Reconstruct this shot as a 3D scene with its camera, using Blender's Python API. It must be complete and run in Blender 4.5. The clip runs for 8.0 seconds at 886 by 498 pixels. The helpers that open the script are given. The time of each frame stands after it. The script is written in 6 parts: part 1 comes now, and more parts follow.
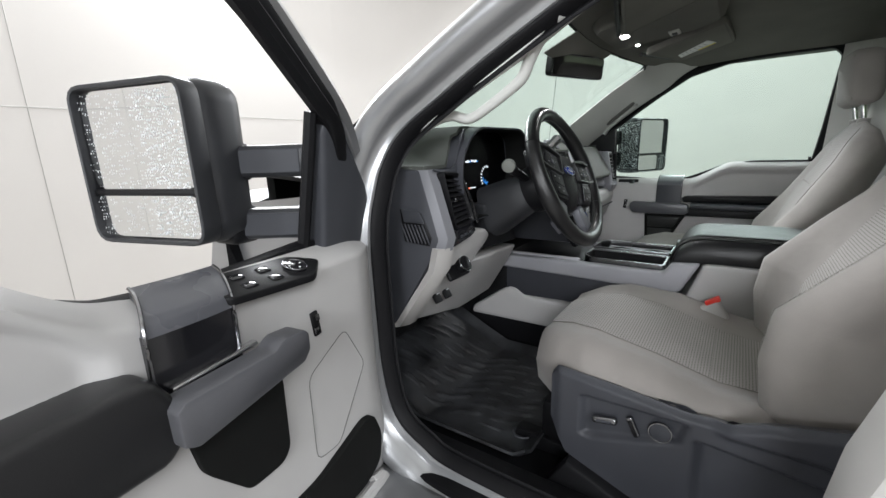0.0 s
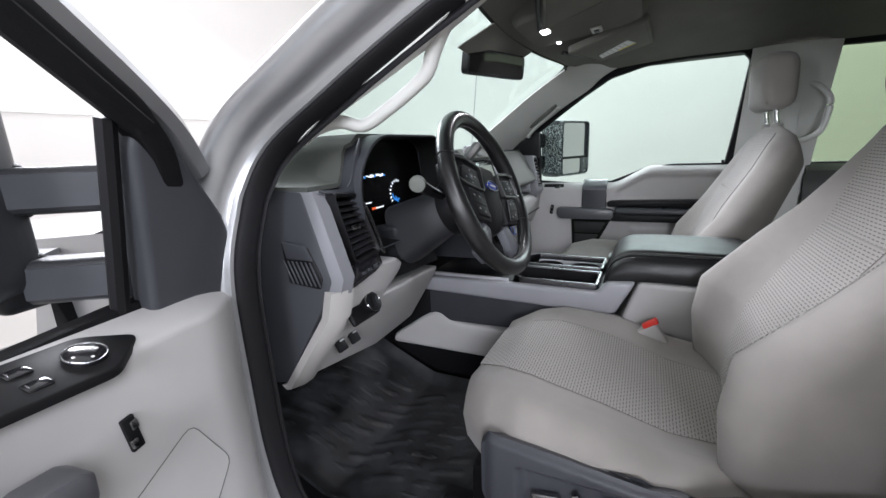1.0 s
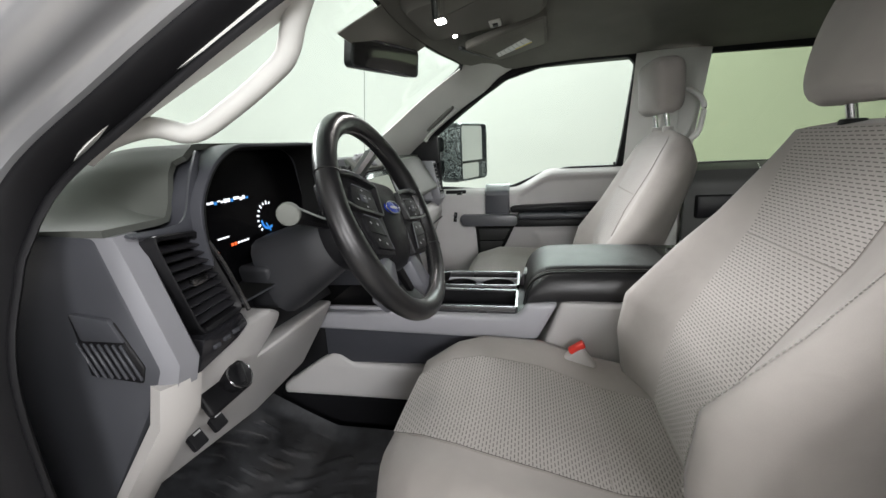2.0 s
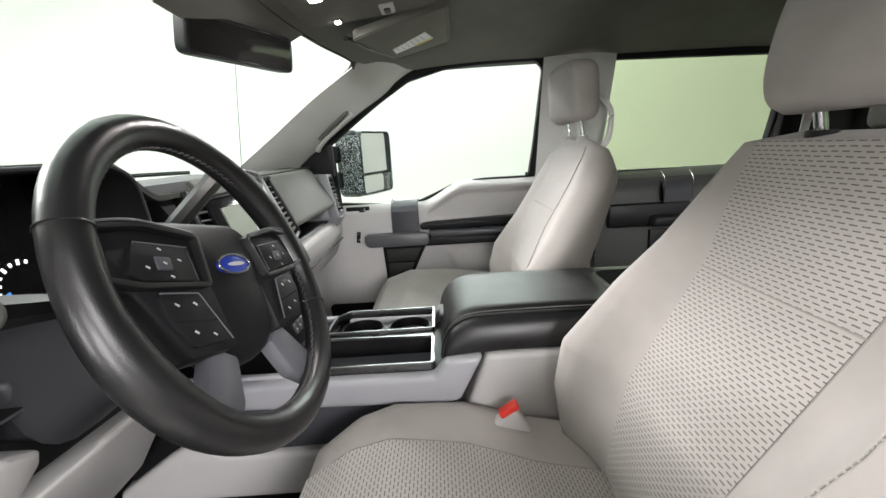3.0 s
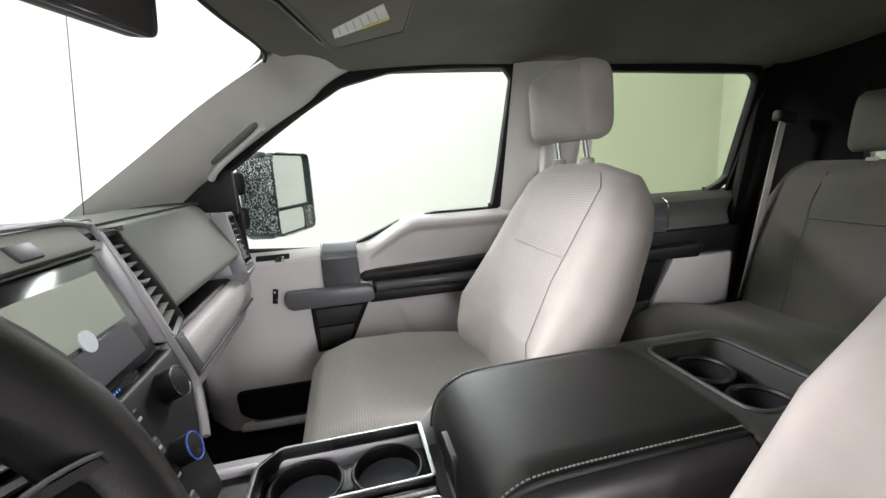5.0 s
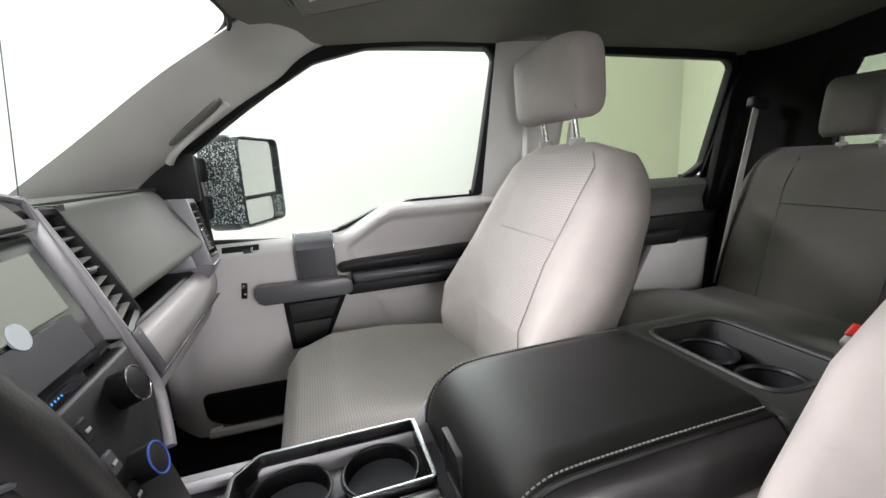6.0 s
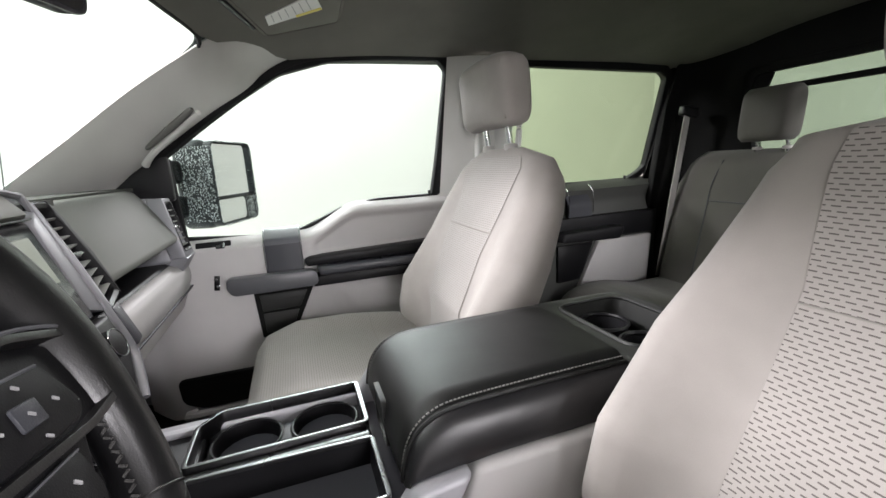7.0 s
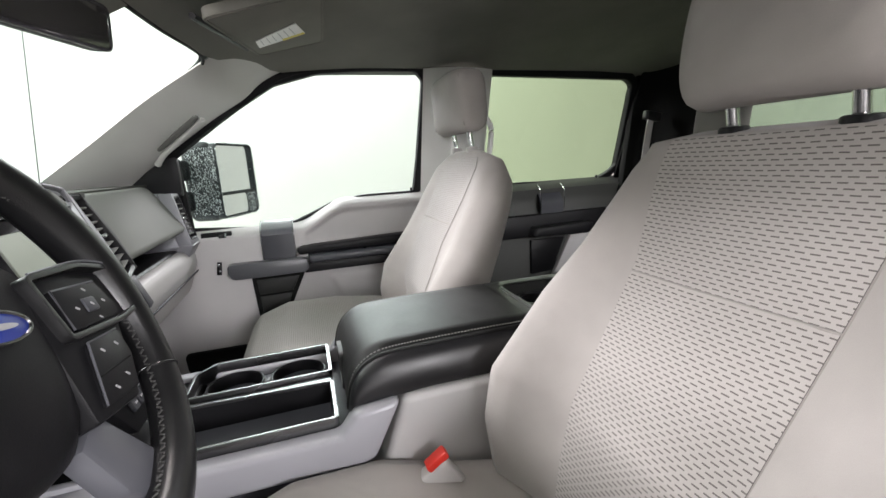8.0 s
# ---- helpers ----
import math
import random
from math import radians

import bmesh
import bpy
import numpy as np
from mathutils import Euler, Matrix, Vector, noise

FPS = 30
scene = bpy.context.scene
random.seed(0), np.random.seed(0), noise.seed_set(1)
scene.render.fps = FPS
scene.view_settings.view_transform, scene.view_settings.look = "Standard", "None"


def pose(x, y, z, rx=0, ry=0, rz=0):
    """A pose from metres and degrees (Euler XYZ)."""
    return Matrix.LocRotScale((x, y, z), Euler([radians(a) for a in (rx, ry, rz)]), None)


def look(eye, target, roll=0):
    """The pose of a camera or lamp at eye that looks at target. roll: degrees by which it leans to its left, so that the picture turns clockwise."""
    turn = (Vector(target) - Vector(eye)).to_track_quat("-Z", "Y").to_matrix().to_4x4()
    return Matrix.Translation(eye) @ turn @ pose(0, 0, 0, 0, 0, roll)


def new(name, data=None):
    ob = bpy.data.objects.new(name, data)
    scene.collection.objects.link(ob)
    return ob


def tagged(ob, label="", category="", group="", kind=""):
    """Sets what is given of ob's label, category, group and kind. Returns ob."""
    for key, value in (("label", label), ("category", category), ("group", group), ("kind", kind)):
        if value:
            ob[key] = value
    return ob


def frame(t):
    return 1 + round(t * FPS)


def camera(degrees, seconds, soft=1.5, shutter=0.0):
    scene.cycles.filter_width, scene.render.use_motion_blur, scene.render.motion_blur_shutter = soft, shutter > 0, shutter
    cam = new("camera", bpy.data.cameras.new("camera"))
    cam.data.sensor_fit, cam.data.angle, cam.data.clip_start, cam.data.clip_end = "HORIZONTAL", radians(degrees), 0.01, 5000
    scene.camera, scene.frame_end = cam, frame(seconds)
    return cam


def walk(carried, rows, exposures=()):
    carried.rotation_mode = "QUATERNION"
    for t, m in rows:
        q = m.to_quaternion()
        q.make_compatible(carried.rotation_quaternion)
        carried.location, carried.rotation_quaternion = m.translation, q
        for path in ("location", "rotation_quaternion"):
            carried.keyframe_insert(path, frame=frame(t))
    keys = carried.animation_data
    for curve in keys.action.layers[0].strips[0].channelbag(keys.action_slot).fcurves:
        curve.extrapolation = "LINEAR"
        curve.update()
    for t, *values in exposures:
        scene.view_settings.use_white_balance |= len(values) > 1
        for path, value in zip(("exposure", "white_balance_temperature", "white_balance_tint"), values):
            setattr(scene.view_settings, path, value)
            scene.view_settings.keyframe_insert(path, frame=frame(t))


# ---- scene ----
cam = camera(93.32, 8.0)
# seconds, eye (m), turn (degrees)
PATH = [
    (0.0, -1.433, -0.340, 1.560, 76.78, 1.89, -55.10),
    (0.5, -1.332, -0.302, 1.565, 76.63, 2.14, -59.05),
    (1.0, -1.236, -0.285, 1.583, 76.38, 2.35, -64.53),
    (1.5, -1.146, -0.244, 1.584, 76.16, 2.75, -71.22),
    (2.0, -1.057, -0.220, 1.597, 75.95, 3.04, -78.57),
    (2.2, -1.023, -0.212, 1.605, 75.90, 3.10, -81.72),
    (3.3, -0.771, -0.232, 1.613, 76.35, 3.35, -92.93),
    (3.5, -0.735, -0.240, 1.620, 76.61, 3.36, -94.18),
    (4.0, -0.642, -0.219, 1.626, 77.53, 3.28, -96.94),
    (4.5, -0.553, -0.162, 1.628, 78.35, 3.56, -99.45),
    (4.7, -0.509, -0.137, 1.623, 78.45, 3.50, -101.21),
    (5.8, -0.394, -0.085, 1.602, 78.36, 3.23, -107.02),
    (6.0, -0.398, -0.085, 1.587, 77.88, 3.33, -107.76),
    (6.5, -0.453, -0.096, 1.574, 78.00, 3.34, -109.27),
    (7.0, -0.536, -0.127, 1.583, 78.09, 3.34, -109.78),
    (7.5, -0.621, -0.173, 1.580, 77.86, 3.25, -109.48),
    (8.0, -0.713, -0.180, 1.583, 77.96, 3.23, -108.47),
]
walk(cam, [(t, pose(x, y, z, rx, ry, rz)) for t, x, y, z, rx, ry, rz in PATH],
     exposures=[(0.0, 0.50, 6350, 10), (0.5, 0.65, 6200, 12), (1.0, 0.76, 6150, 14), (1.5, 0.79, 6500, 15), (2.0, 0.92, 6600, 12), (2.3, 1.12, 6650, 13), (3.3, 1.34, 6700, 13), (4.5, 1.34, 6700, 16), (6.0, 1.33, 6650, 18), (8.0, 1.28, 6600, 16)])

# ---- world and lamps ----
world = bpy.data.worlds.new("world")
scene.world = world
world.use_nodes = True
world.node_tree.nodes["Background"].inputs[0].default_value = (0.9, 0.95, 1.0, 1)
world.node_tree.nodes["Background"].inputs[1].default_value = 0.05


def area_lamp(name, loc, target, sx, sy, power, color):
    data = bpy.data.lights.new(name, "AREA")
    data.shape, data.size, data.size_y, data.energy, data.color = "RECTANGLE", sx, sy, power, color
    ob = new(name, data)
    ob.matrix_world = look(loc, target)
    return ob


COOL = (0.97, 0.985, 1.0)
area_lamp("booth_light", (-3.2, -3.4, 4.35), (-1.2, 0.0, 1.2), 1.4, 3.0, 150, COOL)
area_lamp("booth_light", (5.1, -0.6, 3.6), (-0.4, -0.5, 1.3), 5.0, 1.1, 250, COOL)
area_lamp("booth_light", (0.9, 4.45, 3.95), (0.0, -0.6, 1.4), 4.0, 1.0, 350, COOL)
area_lamp("studio_lamp", (-4.1, -1.25, 2.3), (0.7, 0.0, 1.25), 1.0, 0.8, 56, COOL)
area_lamp("studio_lamp", (-4.1, 1.15, 1.75), (-0.9, 0.4, 1.4), 0.40, 0.40, 22, COOL)
area_lamp("dome_lamp", (-0.041, -0.024, 1.8605), (-0.041, -0.04, 0), 0.03, 0.02, 0.6, (1.0, 0.98, 0.95))


# ---- materials ----
def nodes_of(name):
    m = bpy.data.materials.new(name)
    m.use_nodes = True
    t = m.node_tree
    return m, t, t.nodes["Principled BSDF"]


def add(t, kind, **values):
    n = t.nodes.new(kind)
    for k, v in values.items():
        if k == "op":
            n.operation = v
        else:
            n.inputs[k].default_value = v
    return n


def surface(name, color, rough=0.6, metal=0.0, grain=900.0, bump=0.15, vary=0.12, patch=7.0, spec=0.5, coat=0.0, sheen=0.0, dent=0.0):
    """A plain material with grain, slow stains and uneven gloss, in metres."""
    m, t, b = nodes_of(name)
    co = t.nodes.new("ShaderNodeTexCoord").outputs["Object"]
    slow = add(t, "ShaderNodeTexNoise", Scale=patch, Detail=4.0)
    fine = add(t, "ShaderNodeTexNoise", Scale=grain, Detail=2.0)
    t.links.new(co, slow.inputs["Vector"])
    t.links.new(co, fine.inputs["Vector"])
    ramp = t.nodes.new("ShaderNodeMapRange")
    ramp.inputs["From Min"].default_value, ramp.inputs["From Max"].default_value = 0.3, 0.7
    ramp.inputs["To Min"].default_value, ramp.inputs["To Max"].default_value = 1 - vary, 1 + vary
    t.links.new(slow.outputs["Fac"], ramp.inputs["Value"])
    mixf = add(t, "ShaderNodeMath", op="MULTIPLY_ADD")
    mixf.inputs[1].default_value, mixf.inputs[2].default_value = vary, 1 - vary / 2
    t.links.new(fine.outputs["Fac"], mixf.inputs[0])
    both = add(t, "ShaderNodeMath", op="MULTIPLY")
    t.links.new(ramp.outputs[0], both.inputs[0])
    t.links.new(mixf.outputs[0], both.inputs[1])
    tint = add(t, "ShaderNodeVectorMath", op="SCALE")
    tint.inputs[0].default_value = color
    t.links.new(both.outputs[0], tint.inputs["Scale"])
    t.links.new(tint.outputs[0], b.inputs["Base Color"])
    gloss = t.nodes.new("ShaderNodeMapRange")
    gloss.inputs["From Min"].default_value, gloss.inputs["From Max"].default_value = 0.3, 0.7
    gloss.inputs["To Min"].default_value, gloss.inputs["To Max"].default_value = rough * 0.88, min(1, rough * 1.12)
    t.links.new(slow.outputs["Fac"], gloss.inputs["Value"])
    t.links.new(gloss.outputs[0], b.inputs["Roughness"])
    b.inputs["Metallic"].default_value = metal
    b.inputs["Specular IOR Level"].default_value = spec
    b.inputs["Coat Weight"].default_value = coat
    b.inputs["Coat Roughness"].default_value = 0.08
    b.inputs["Sheen Weight"].default_value = sheen
    if bump:
        bp = add(t, "ShaderNodeBump", Strength=bump, Distance=0.0006)
        t.links.new(fine.outputs["Fac"], bp.inputs["Height"])
        t.links.new(bp.outputs[0], b.inputs["Normal"])
        if dent:
            folds = add(t, "ShaderNodeTexNoise", Scale=11.0, Detail=3.0, Roughness=0.45, Distortion=0.6)
            t.links.new(co, folds.inputs["Vector"])
            deep = add(t, "ShaderNodeBump", Strength=dent, Distance=0.012)
            t.links.new(folds.outputs["Fac"], deep.inputs["Height"])
            t.links.new(deep.outputs[0], bp.inputs["Normal"])
    return m


def dash_fabric(name, color, dark, px=0.0096, py=0.0046, fill=0.66, thick=0.27):
    """Woven fabric with staggered rows of short dark dashes, laid along the UV map in metres."""
    m, t, b = nodes_of(name)
    uv = t.nodes.new("ShaderNodeUVMap").outputs[0]
    sep = t.nodes.new("ShaderNodeSeparateXYZ")
    t.links.new(uv, sep.inputs[0])

    def math_node(op, a, bb=None, c=None):
        n = add(t, "ShaderNodeMath", op=op)
        for i, v in enumerate((a, bb, c)):
            if v is None:
                continue
            if isinstance(v, (int, float)):
                n.inputs[i].default_value = v
            else:
                t.links.new(v, n.inputs[i])
        return n.outputs[0]

    wob = add(t, "ShaderNodeTexNoise", Scale=35.0, Detail=2.0)
    t.links.new(uv, wob.inputs["Vector"])
    vv = math_node("DIVIDE", math_node("MULTIPLY_ADD", wob.outputs["Fac"], 0.0016, sep.outputs["Y"]), py)
    row = math_node("FLOOR", vv)
    uu = math_node("MULTIPLY_ADD", row, 0.5, math_node("DIVIDE", sep.outputs["X"], px))
    fu, fv = math_node("FRACT", uu), math_node("FRACT", vv)
    inu = math_node("LESS_THAN", fu, fill)
    inv = math_node("LESS_THAN", fv, thick)
    mask = math_node("MULTIPLY", inu, inv)
    weave = add(t, "ShaderNodeTexNoise", Scale=1500.0, Detail=1.0)
    t.links.new(uv, weave.inputs["Vector"])
    slow = add(t, "ShaderNodeTexNoise", Scale=9.0, Detail=3.0)
    t.links.new(uv, slow.inputs["Vector"])
    shade = math_node("MULTIPLY", math_node("MULTIPLY_ADD", weave.outputs["Fac"], 0.3, 0.85), math_node("MULTIPLY_ADD", slow.outputs["Fac"], 0.2, 0.9))
    mix = t.nodes.new("ShaderNodeMix")
    mix.data_type = "RGBA"
    mix.inputs["A"].default_value, mix.inputs["B"].default_value = (*color, 1), (*dark, 1)
    t.links.new(mask, mix.inputs["Factor"])
    tint = add(t, "ShaderNodeVectorMath", op="SCALE")
    t.links.new(mix.outputs["Result"], tint.inputs[0])
    t.links.new(shade, tint.inputs["Scale"])
    t.links.new(tint.outputs[0], b.inputs["Base Color"])
    b.inputs["Roughness"].default_value = 0.9
    b.inputs["Sheen Weight"].default_value = 0.15
    puff = math_node("SUBTRACT", 1.0, mask)
    bp = add(t, "ShaderNodeBump", Strength=0.3, Distance=0.001)
    t.links.new(puff, bp.inputs["Height"])
    t.links.new(bp.outputs[0], b.inputs["Normal"])
    return m


def glass(name, tint, gloss=0.05):
    m = bpy.data.materials.new(name)
    m.use_nodes = True
    t = m.node_tree
    t.nodes.remove(t.nodes["Principled BSDF"])
    clear = t.nodes.new("ShaderNodeBsdfTransparent")
    clear.inputs[0].default_value = (*tint, 1)
    shine = t.nodes.new("ShaderNodeBsdfGlossy")
    shine.inputs["Roughness"].default_value = 0.02
    lay = t.nodes.new("ShaderNodeLayerWeight")
    power = add(t, "ShaderNodeMath", op="POWER")
    power.inputs[1].default_value = 4.5
    t.links.new(lay.outputs["Facing"], power.inputs[0])
    fres = add(t, "ShaderNodeMath", op="MULTIPLY_ADD")
    fres.inputs[1].default_value, fres.inputs[2].default_value = 0.5, gloss * 0.5
    t.links.new(power.outputs[0], fres.inputs[0])
    mix = t.nodes.new("ShaderNodeMixShader")
    t.links.new(fres.outputs[0], mix.inputs[0])
    t.links.new(clear.outputs[0], mix.inputs[1])
    t.links.new(shine.outputs[0], mix.inputs[2])
    t.links.new(mix.outputs[0], t.nodes["Material Output"].inputs[0])
    return m


def glow(name, color, strength):
    m, t, b = nodes_of(name)
    b.inputs["Base Color"].default_value = (*color, 1)
    b.inputs["Emission Color"].default_value = (*color, 1)
    b.inputs["Emission Strength"].default_value = strength
    return m


FABRIC = surface("taupe_fabric", (0.295, 0.273, 0.257), 0.92, grain=1400, bump=0.35, vary=0.14, sheen=0.15, dent=0.28)
# the front seats' taupe, darkened to paint the rear bench's shade
FABRIC_SHADED = surface("shaded_rear_fabric", (0.088, 0.084, 0.076), 0.92, grain=1400, bump=0.35, vary=0.14, sheen=0.1, dent=0.28)
DASHES = dash_fabric("dash_fabric", (0.32, 0.298, 0.281), (0.100, 0.090, 0.083), 0.0122, 0.0054)
DASHES_P = dash_fabric("worn_dash_fabric", (0.31, 0.291, 0.277), (0.205, 0.19, 0.175), 0.0115, 0.0052)
SEAM = surface("seam_thread", (0.285, 0.264, 0.247), 0.9, grain=2500, bump=0.4)
WHEELTHREAD = surface("grey_thread", (0.055, 0.054, 0.052), 0.8, grain=2500, bump=0.3)
STITCH = surface("pale_thread", (0.30, 0.29, 0.27), 0.8, grain=2500, bump=0.3)
LIGHT = surface("grey_trim", (0.445, 0.436, 0.430), 0.55, grain=1500, bump=0.22, vary=0.05)
# grey door trim darkened for the shade behind the privacy glass
SHADED_TRIM = surface("shaded_rear_trim", (0.05, 0.052, 0.048), 0.6, grain=1500, bump=0.22, vary=0.05)
# dark tone painting the shade inside moulded grooves
GROOVE_SHADE = surface("groove_shade", (0.13, 0.13, 0.12), 0.75, grain=1500, bump=0.2, vary=0.05)
SHIELD = surface("shield_trim", (0.046, 0.048, 0.056), 0.38, grain=1100, bump=0.35, vary=0.12, spec=0.3)
PALE = surface("pale_trim", (0.46, 0.445, 0.43), 0.5, grain=1500, bump=0.15, vary=0.05)
MID = surface("slate_trim", (0.046, 0.048, 0.055), 0.5, grain=1300, bump=0.25, vary=0.1, spec=0.3)
GREEN = surface("dash_trim", (0.140, 0.147, 0.134), 0.7, grain=1300, bump=0.3, vary=0.06, spec=0.25)
PADTOP = surface("dash_pad", (0.082, 0.087, 0.079), 0.85, grain=1300, bump=0.35, vary=0.06, spec=0.08)
BAND = surface("slate_silver", (0.19, 0.192, 0.208), 0.42, metal=0.1, grain=1800, bump=0.05, vary=0.05)
HOUSING = surface("weathered_black", (0.026, 0.027, 0.030), 0.42, grain=1100, bump=0.3, vary=0.15, spec=0.4)
SLATE = surface("slate_plastic", (0.045, 0.047, 0.054), 0.3, grain=1300, bump=0.1, vary=0.08, spec=0.5)
SATIN = surface("satin_slate", (0.085, 0.087, 0.098), 0.3, grain=1300, bump=0.1, vary=0.08, spec=0.5)
BLACK = surface("black_trim", (0.0075, 0.0075, 0.0085), 0.45, grain=1200, bump=0.25, vary=0.15, spec=0.2)
GLOSSY = surface("gloss_black", (0.012, 0.012, 0.014), 0.12, grain=900, bump=0.0)
LEATHER = surface("black_leather", (0.008, 0.008, 0.0085), 0.33, grain=900, bump=0.2, vary=0.25, spec=0.5, dent=0.12)
LIDSKIN = surface("lid_leather", (0.007, 0.0073, 0.007), 0.5, grain=900, bump=0.25, vary=0.18, spec=0.26, dent=0.05)
LIDSIDE = surface("lid_side_leather", (0.011, 0.011, 0.012), 0.36, grain=900, bump=0.3, vary=0.2, spec=0.5, dent=0.06)
LIDTHREAD = surface("lid_thread", (0.16, 0.158, 0.15), 0.8, grain=2500, bump=0.3)
DECK = surface("deck_plastic", (0.018, 0.019, 0.018), 0.55, grain=1300, bump=0.25, vary=0.1, spec=0.35)
LOUVRE = surface("vent_louvre", (0.20, 0.205, 0.195), 0.55, grain=1300, bump=0.2, vary=0.06, spec=0.3)
VENTSLAT = surface("vent_slat", (0.016, 0.016, 0.018), 0.35, grain=1200, bump=0.1, vary=0.1, spec=0.5)
CLUSTER = surface("cluster_glass", (0.0025, 0.0025, 0.003), 0.25, bump=0.0, vary=0.0, spec=0.06)
COLUMN = surface("column_plastic", (0.024, 0.025, 0.028), 0.5, grain=1200, bump=0.25, vary=0.1, spec=0.35)
HANDLE = surface("handle_plastic", (0.082, 0.083, 0.091), 0.38, grain=1300, bump=0.1, vary=0.08, spec=0.5)
SILVER = surface("satin_silver", (0.36, 0.36, 0.385), 0.45, metal=0.15, grain=1800, bump=0.03, vary=0.04)
CHROME = surface("chrome", (0.27, 0.27, 0.28), 0.22, metal=1.0, grain=500, bump=0.0, vary=0.03)
TRAYCHROME = surface("dark_chrome", (0.16, 0.16, 0.165), 0.27, metal=1.0, grain=500, bump=0.0, vary=0.03)
STEEL = surface("bright_steel", (0.75, 0.75, 0.76), 0.2, metal=1.0, grain=500, bump=0.0, vary=0.03)
PAINT = surface("silver_paint", (0.40, 0.405, 0.415), 0.36, metal=0.75, grain=2500, bump=0.02, vary=0.03, coat=0.35)
HEADLINER = surface("headliner_felt", (0.175, 0.172, 0.154), 0.95, grain=1600, bump=0.4, vary=0.10, spec=0.1)
# headliner felt lightened, painting the extra light on the visor's angle
VISOR = surface("lit_visor_felt", (0.20, 0.197, 0.176), 0.95, grain=1600, bump=0.4, vary=0.10, spec=0.1)
PILLAR = surface("pillar_trim", (0.58, 0.58, 0.553), 0.7, grain=1500, bump=0.25, vary=0.05)
# near-black trim, also the shade painted into the door pockets
SHADOW = surface("charcoal_trim_and_shade", (0.009, 0.0093, 0.009), 0.85, grain=1500, bump=0.3, vary=0.1, spec=0.12)
RUBBER = surface("rubber_seal", (0.006, 0.006, 0.007), 0.6, grain=900, bump=0.2, spec=0.2)
CARPET = surface("black_carpet", (0.005, 0.005, 0.006), 0.95, grain=1100, bump=0.9, vary=0.3, spec=0.1)
MATRUB = surface("rubber_mat", (0.020, 0.021, 0.023), 0.42, grain=700, bump=0.5, vary=0.8, patch=17, spec=0.45)
RED = surface("red_plastic", (0.75, 0.035, 0.02), 0.35, grain=900, bump=0.05)
WHITE = surface("white_mark", (0.75, 0.75, 0.74), 0.5, bump=0.0)
YELLOW = surface("yellow_mark", (0.75, 0.62, 0.08), 0.5, bump=0.0)
BLUE = surface("blue_enamel", (0.012, 0.03, 0.22), 0.2, bump=0.0)
MARK = surface("grey_mark", (0.35, 0.35, 0.36), 0.5, bump=0.0)
# dark tone for the unseen rear west wall, cuts bounce light
BOUNCE_CUT = surface("bounce_cut_wall", (0.22, 0.218, 0.21), 0.8, grain=60, bump=0.05, vary=0.05, patch=1.2)
WALL = surface("booth_wall", (0.55, 0.528, 0.507), 0.75, grain=60, bump=0.05, vary=0.02, patch=1.2)
JOINT = surface("wall_joint", (0.47, 0.46, 0.44), 0.8, bump=0.0)
CEIL = surface("booth_ceiling", (0.80, 0.80, 0.78), 0.9, grain=60, bump=0.05, vary=0.02, patch=1.2)
CONCRETE = surface("concrete", (0.42, 0.40, 0.37), 0.6, grain=140, bump=0.2, vary=0.12, patch=2.2)
BELT = surface("belt_webbing", (0.33, 0.32, 0.30), 0.8, grain=2500, bump=0.4)
CLEAR = glass("window_glass", (0.875, 0.962, 0.93))
DARKGLASS = glass("privacy_glass", (0.70, 0.80, 0.66))
REARGLASS = glass("rear_glass", (0.50, 0.58, 0.50))
MIRROR = surface("mirror_silver", (0.86, 0.87, 0.87), 0.02, metal=1.0, bump=0.0, vary=0.0)
DIMMIRROR = surface("dimming_mirror", (0.10, 0.10, 0.10), 0.05, metal=0.9, bump=0.0, vary=0.0)
SCREEN = surface("screen_glass", (0.24, 0.265, 0.225), 0.18, bump=0.0, vary=0.02)
LAMP = glow("lamp_lens", (1.0, 0.98, 0.94), 14.0)
GLOW_W = glow("dial_white", (0.8, 0.85, 0.9), 0.7)
GLOW_B = glow("dial_blue", (0.03, 0.22, 0.6), 0.4)
RING_B = surface("blue_ring", (0.05, 0.12, 0.5), 0.3, bump=0.0)
GLOW_R = glow("dial_red", (0.8, 0.12, 0.03), 0.6)

# ---- mesh helpers ----
XF = [Matrix.Identity(4)]


def thing(name, label, category, group="", loc=(0, 0, 0), kind=""):
    ob = new(name)
    ob.location = XF[-1] @ Vector(loc)
    ob.empty_display_size = 0.05
    return tagged(ob, label, category, group, kind)


def part(name, bm, material, parent=None, label="", angle=38):
    """One bmesh becomes one mesh object under its thing or part."""
    if XF[-1].determinant() < 0:
        bmesh.ops.reverse_faces(bm, faces=bm.faces)
    bm.transform(XF[-1])
    me = bpy.data.meshes.new(name)
    bm.to_mesh(me)
    bm.free()
    me.materials.append(material)
    for p in me.polygons:
        p.use_smooth = True
    me.set_sharp_from_angle(angle=radians(angle))
    ob = new(name, me)
    if parent is not None:
        ob.parent = parent
        if parent.data is None:
            ob.matrix_parent_inverse = Matrix.Translation(-parent.location)
    if label:
        tagged(ob, label)
    return ob


def setting(name, bm, material, label, category="", kind="structure"):
    return tagged(part(name, bm, material), label, category, "", kind)


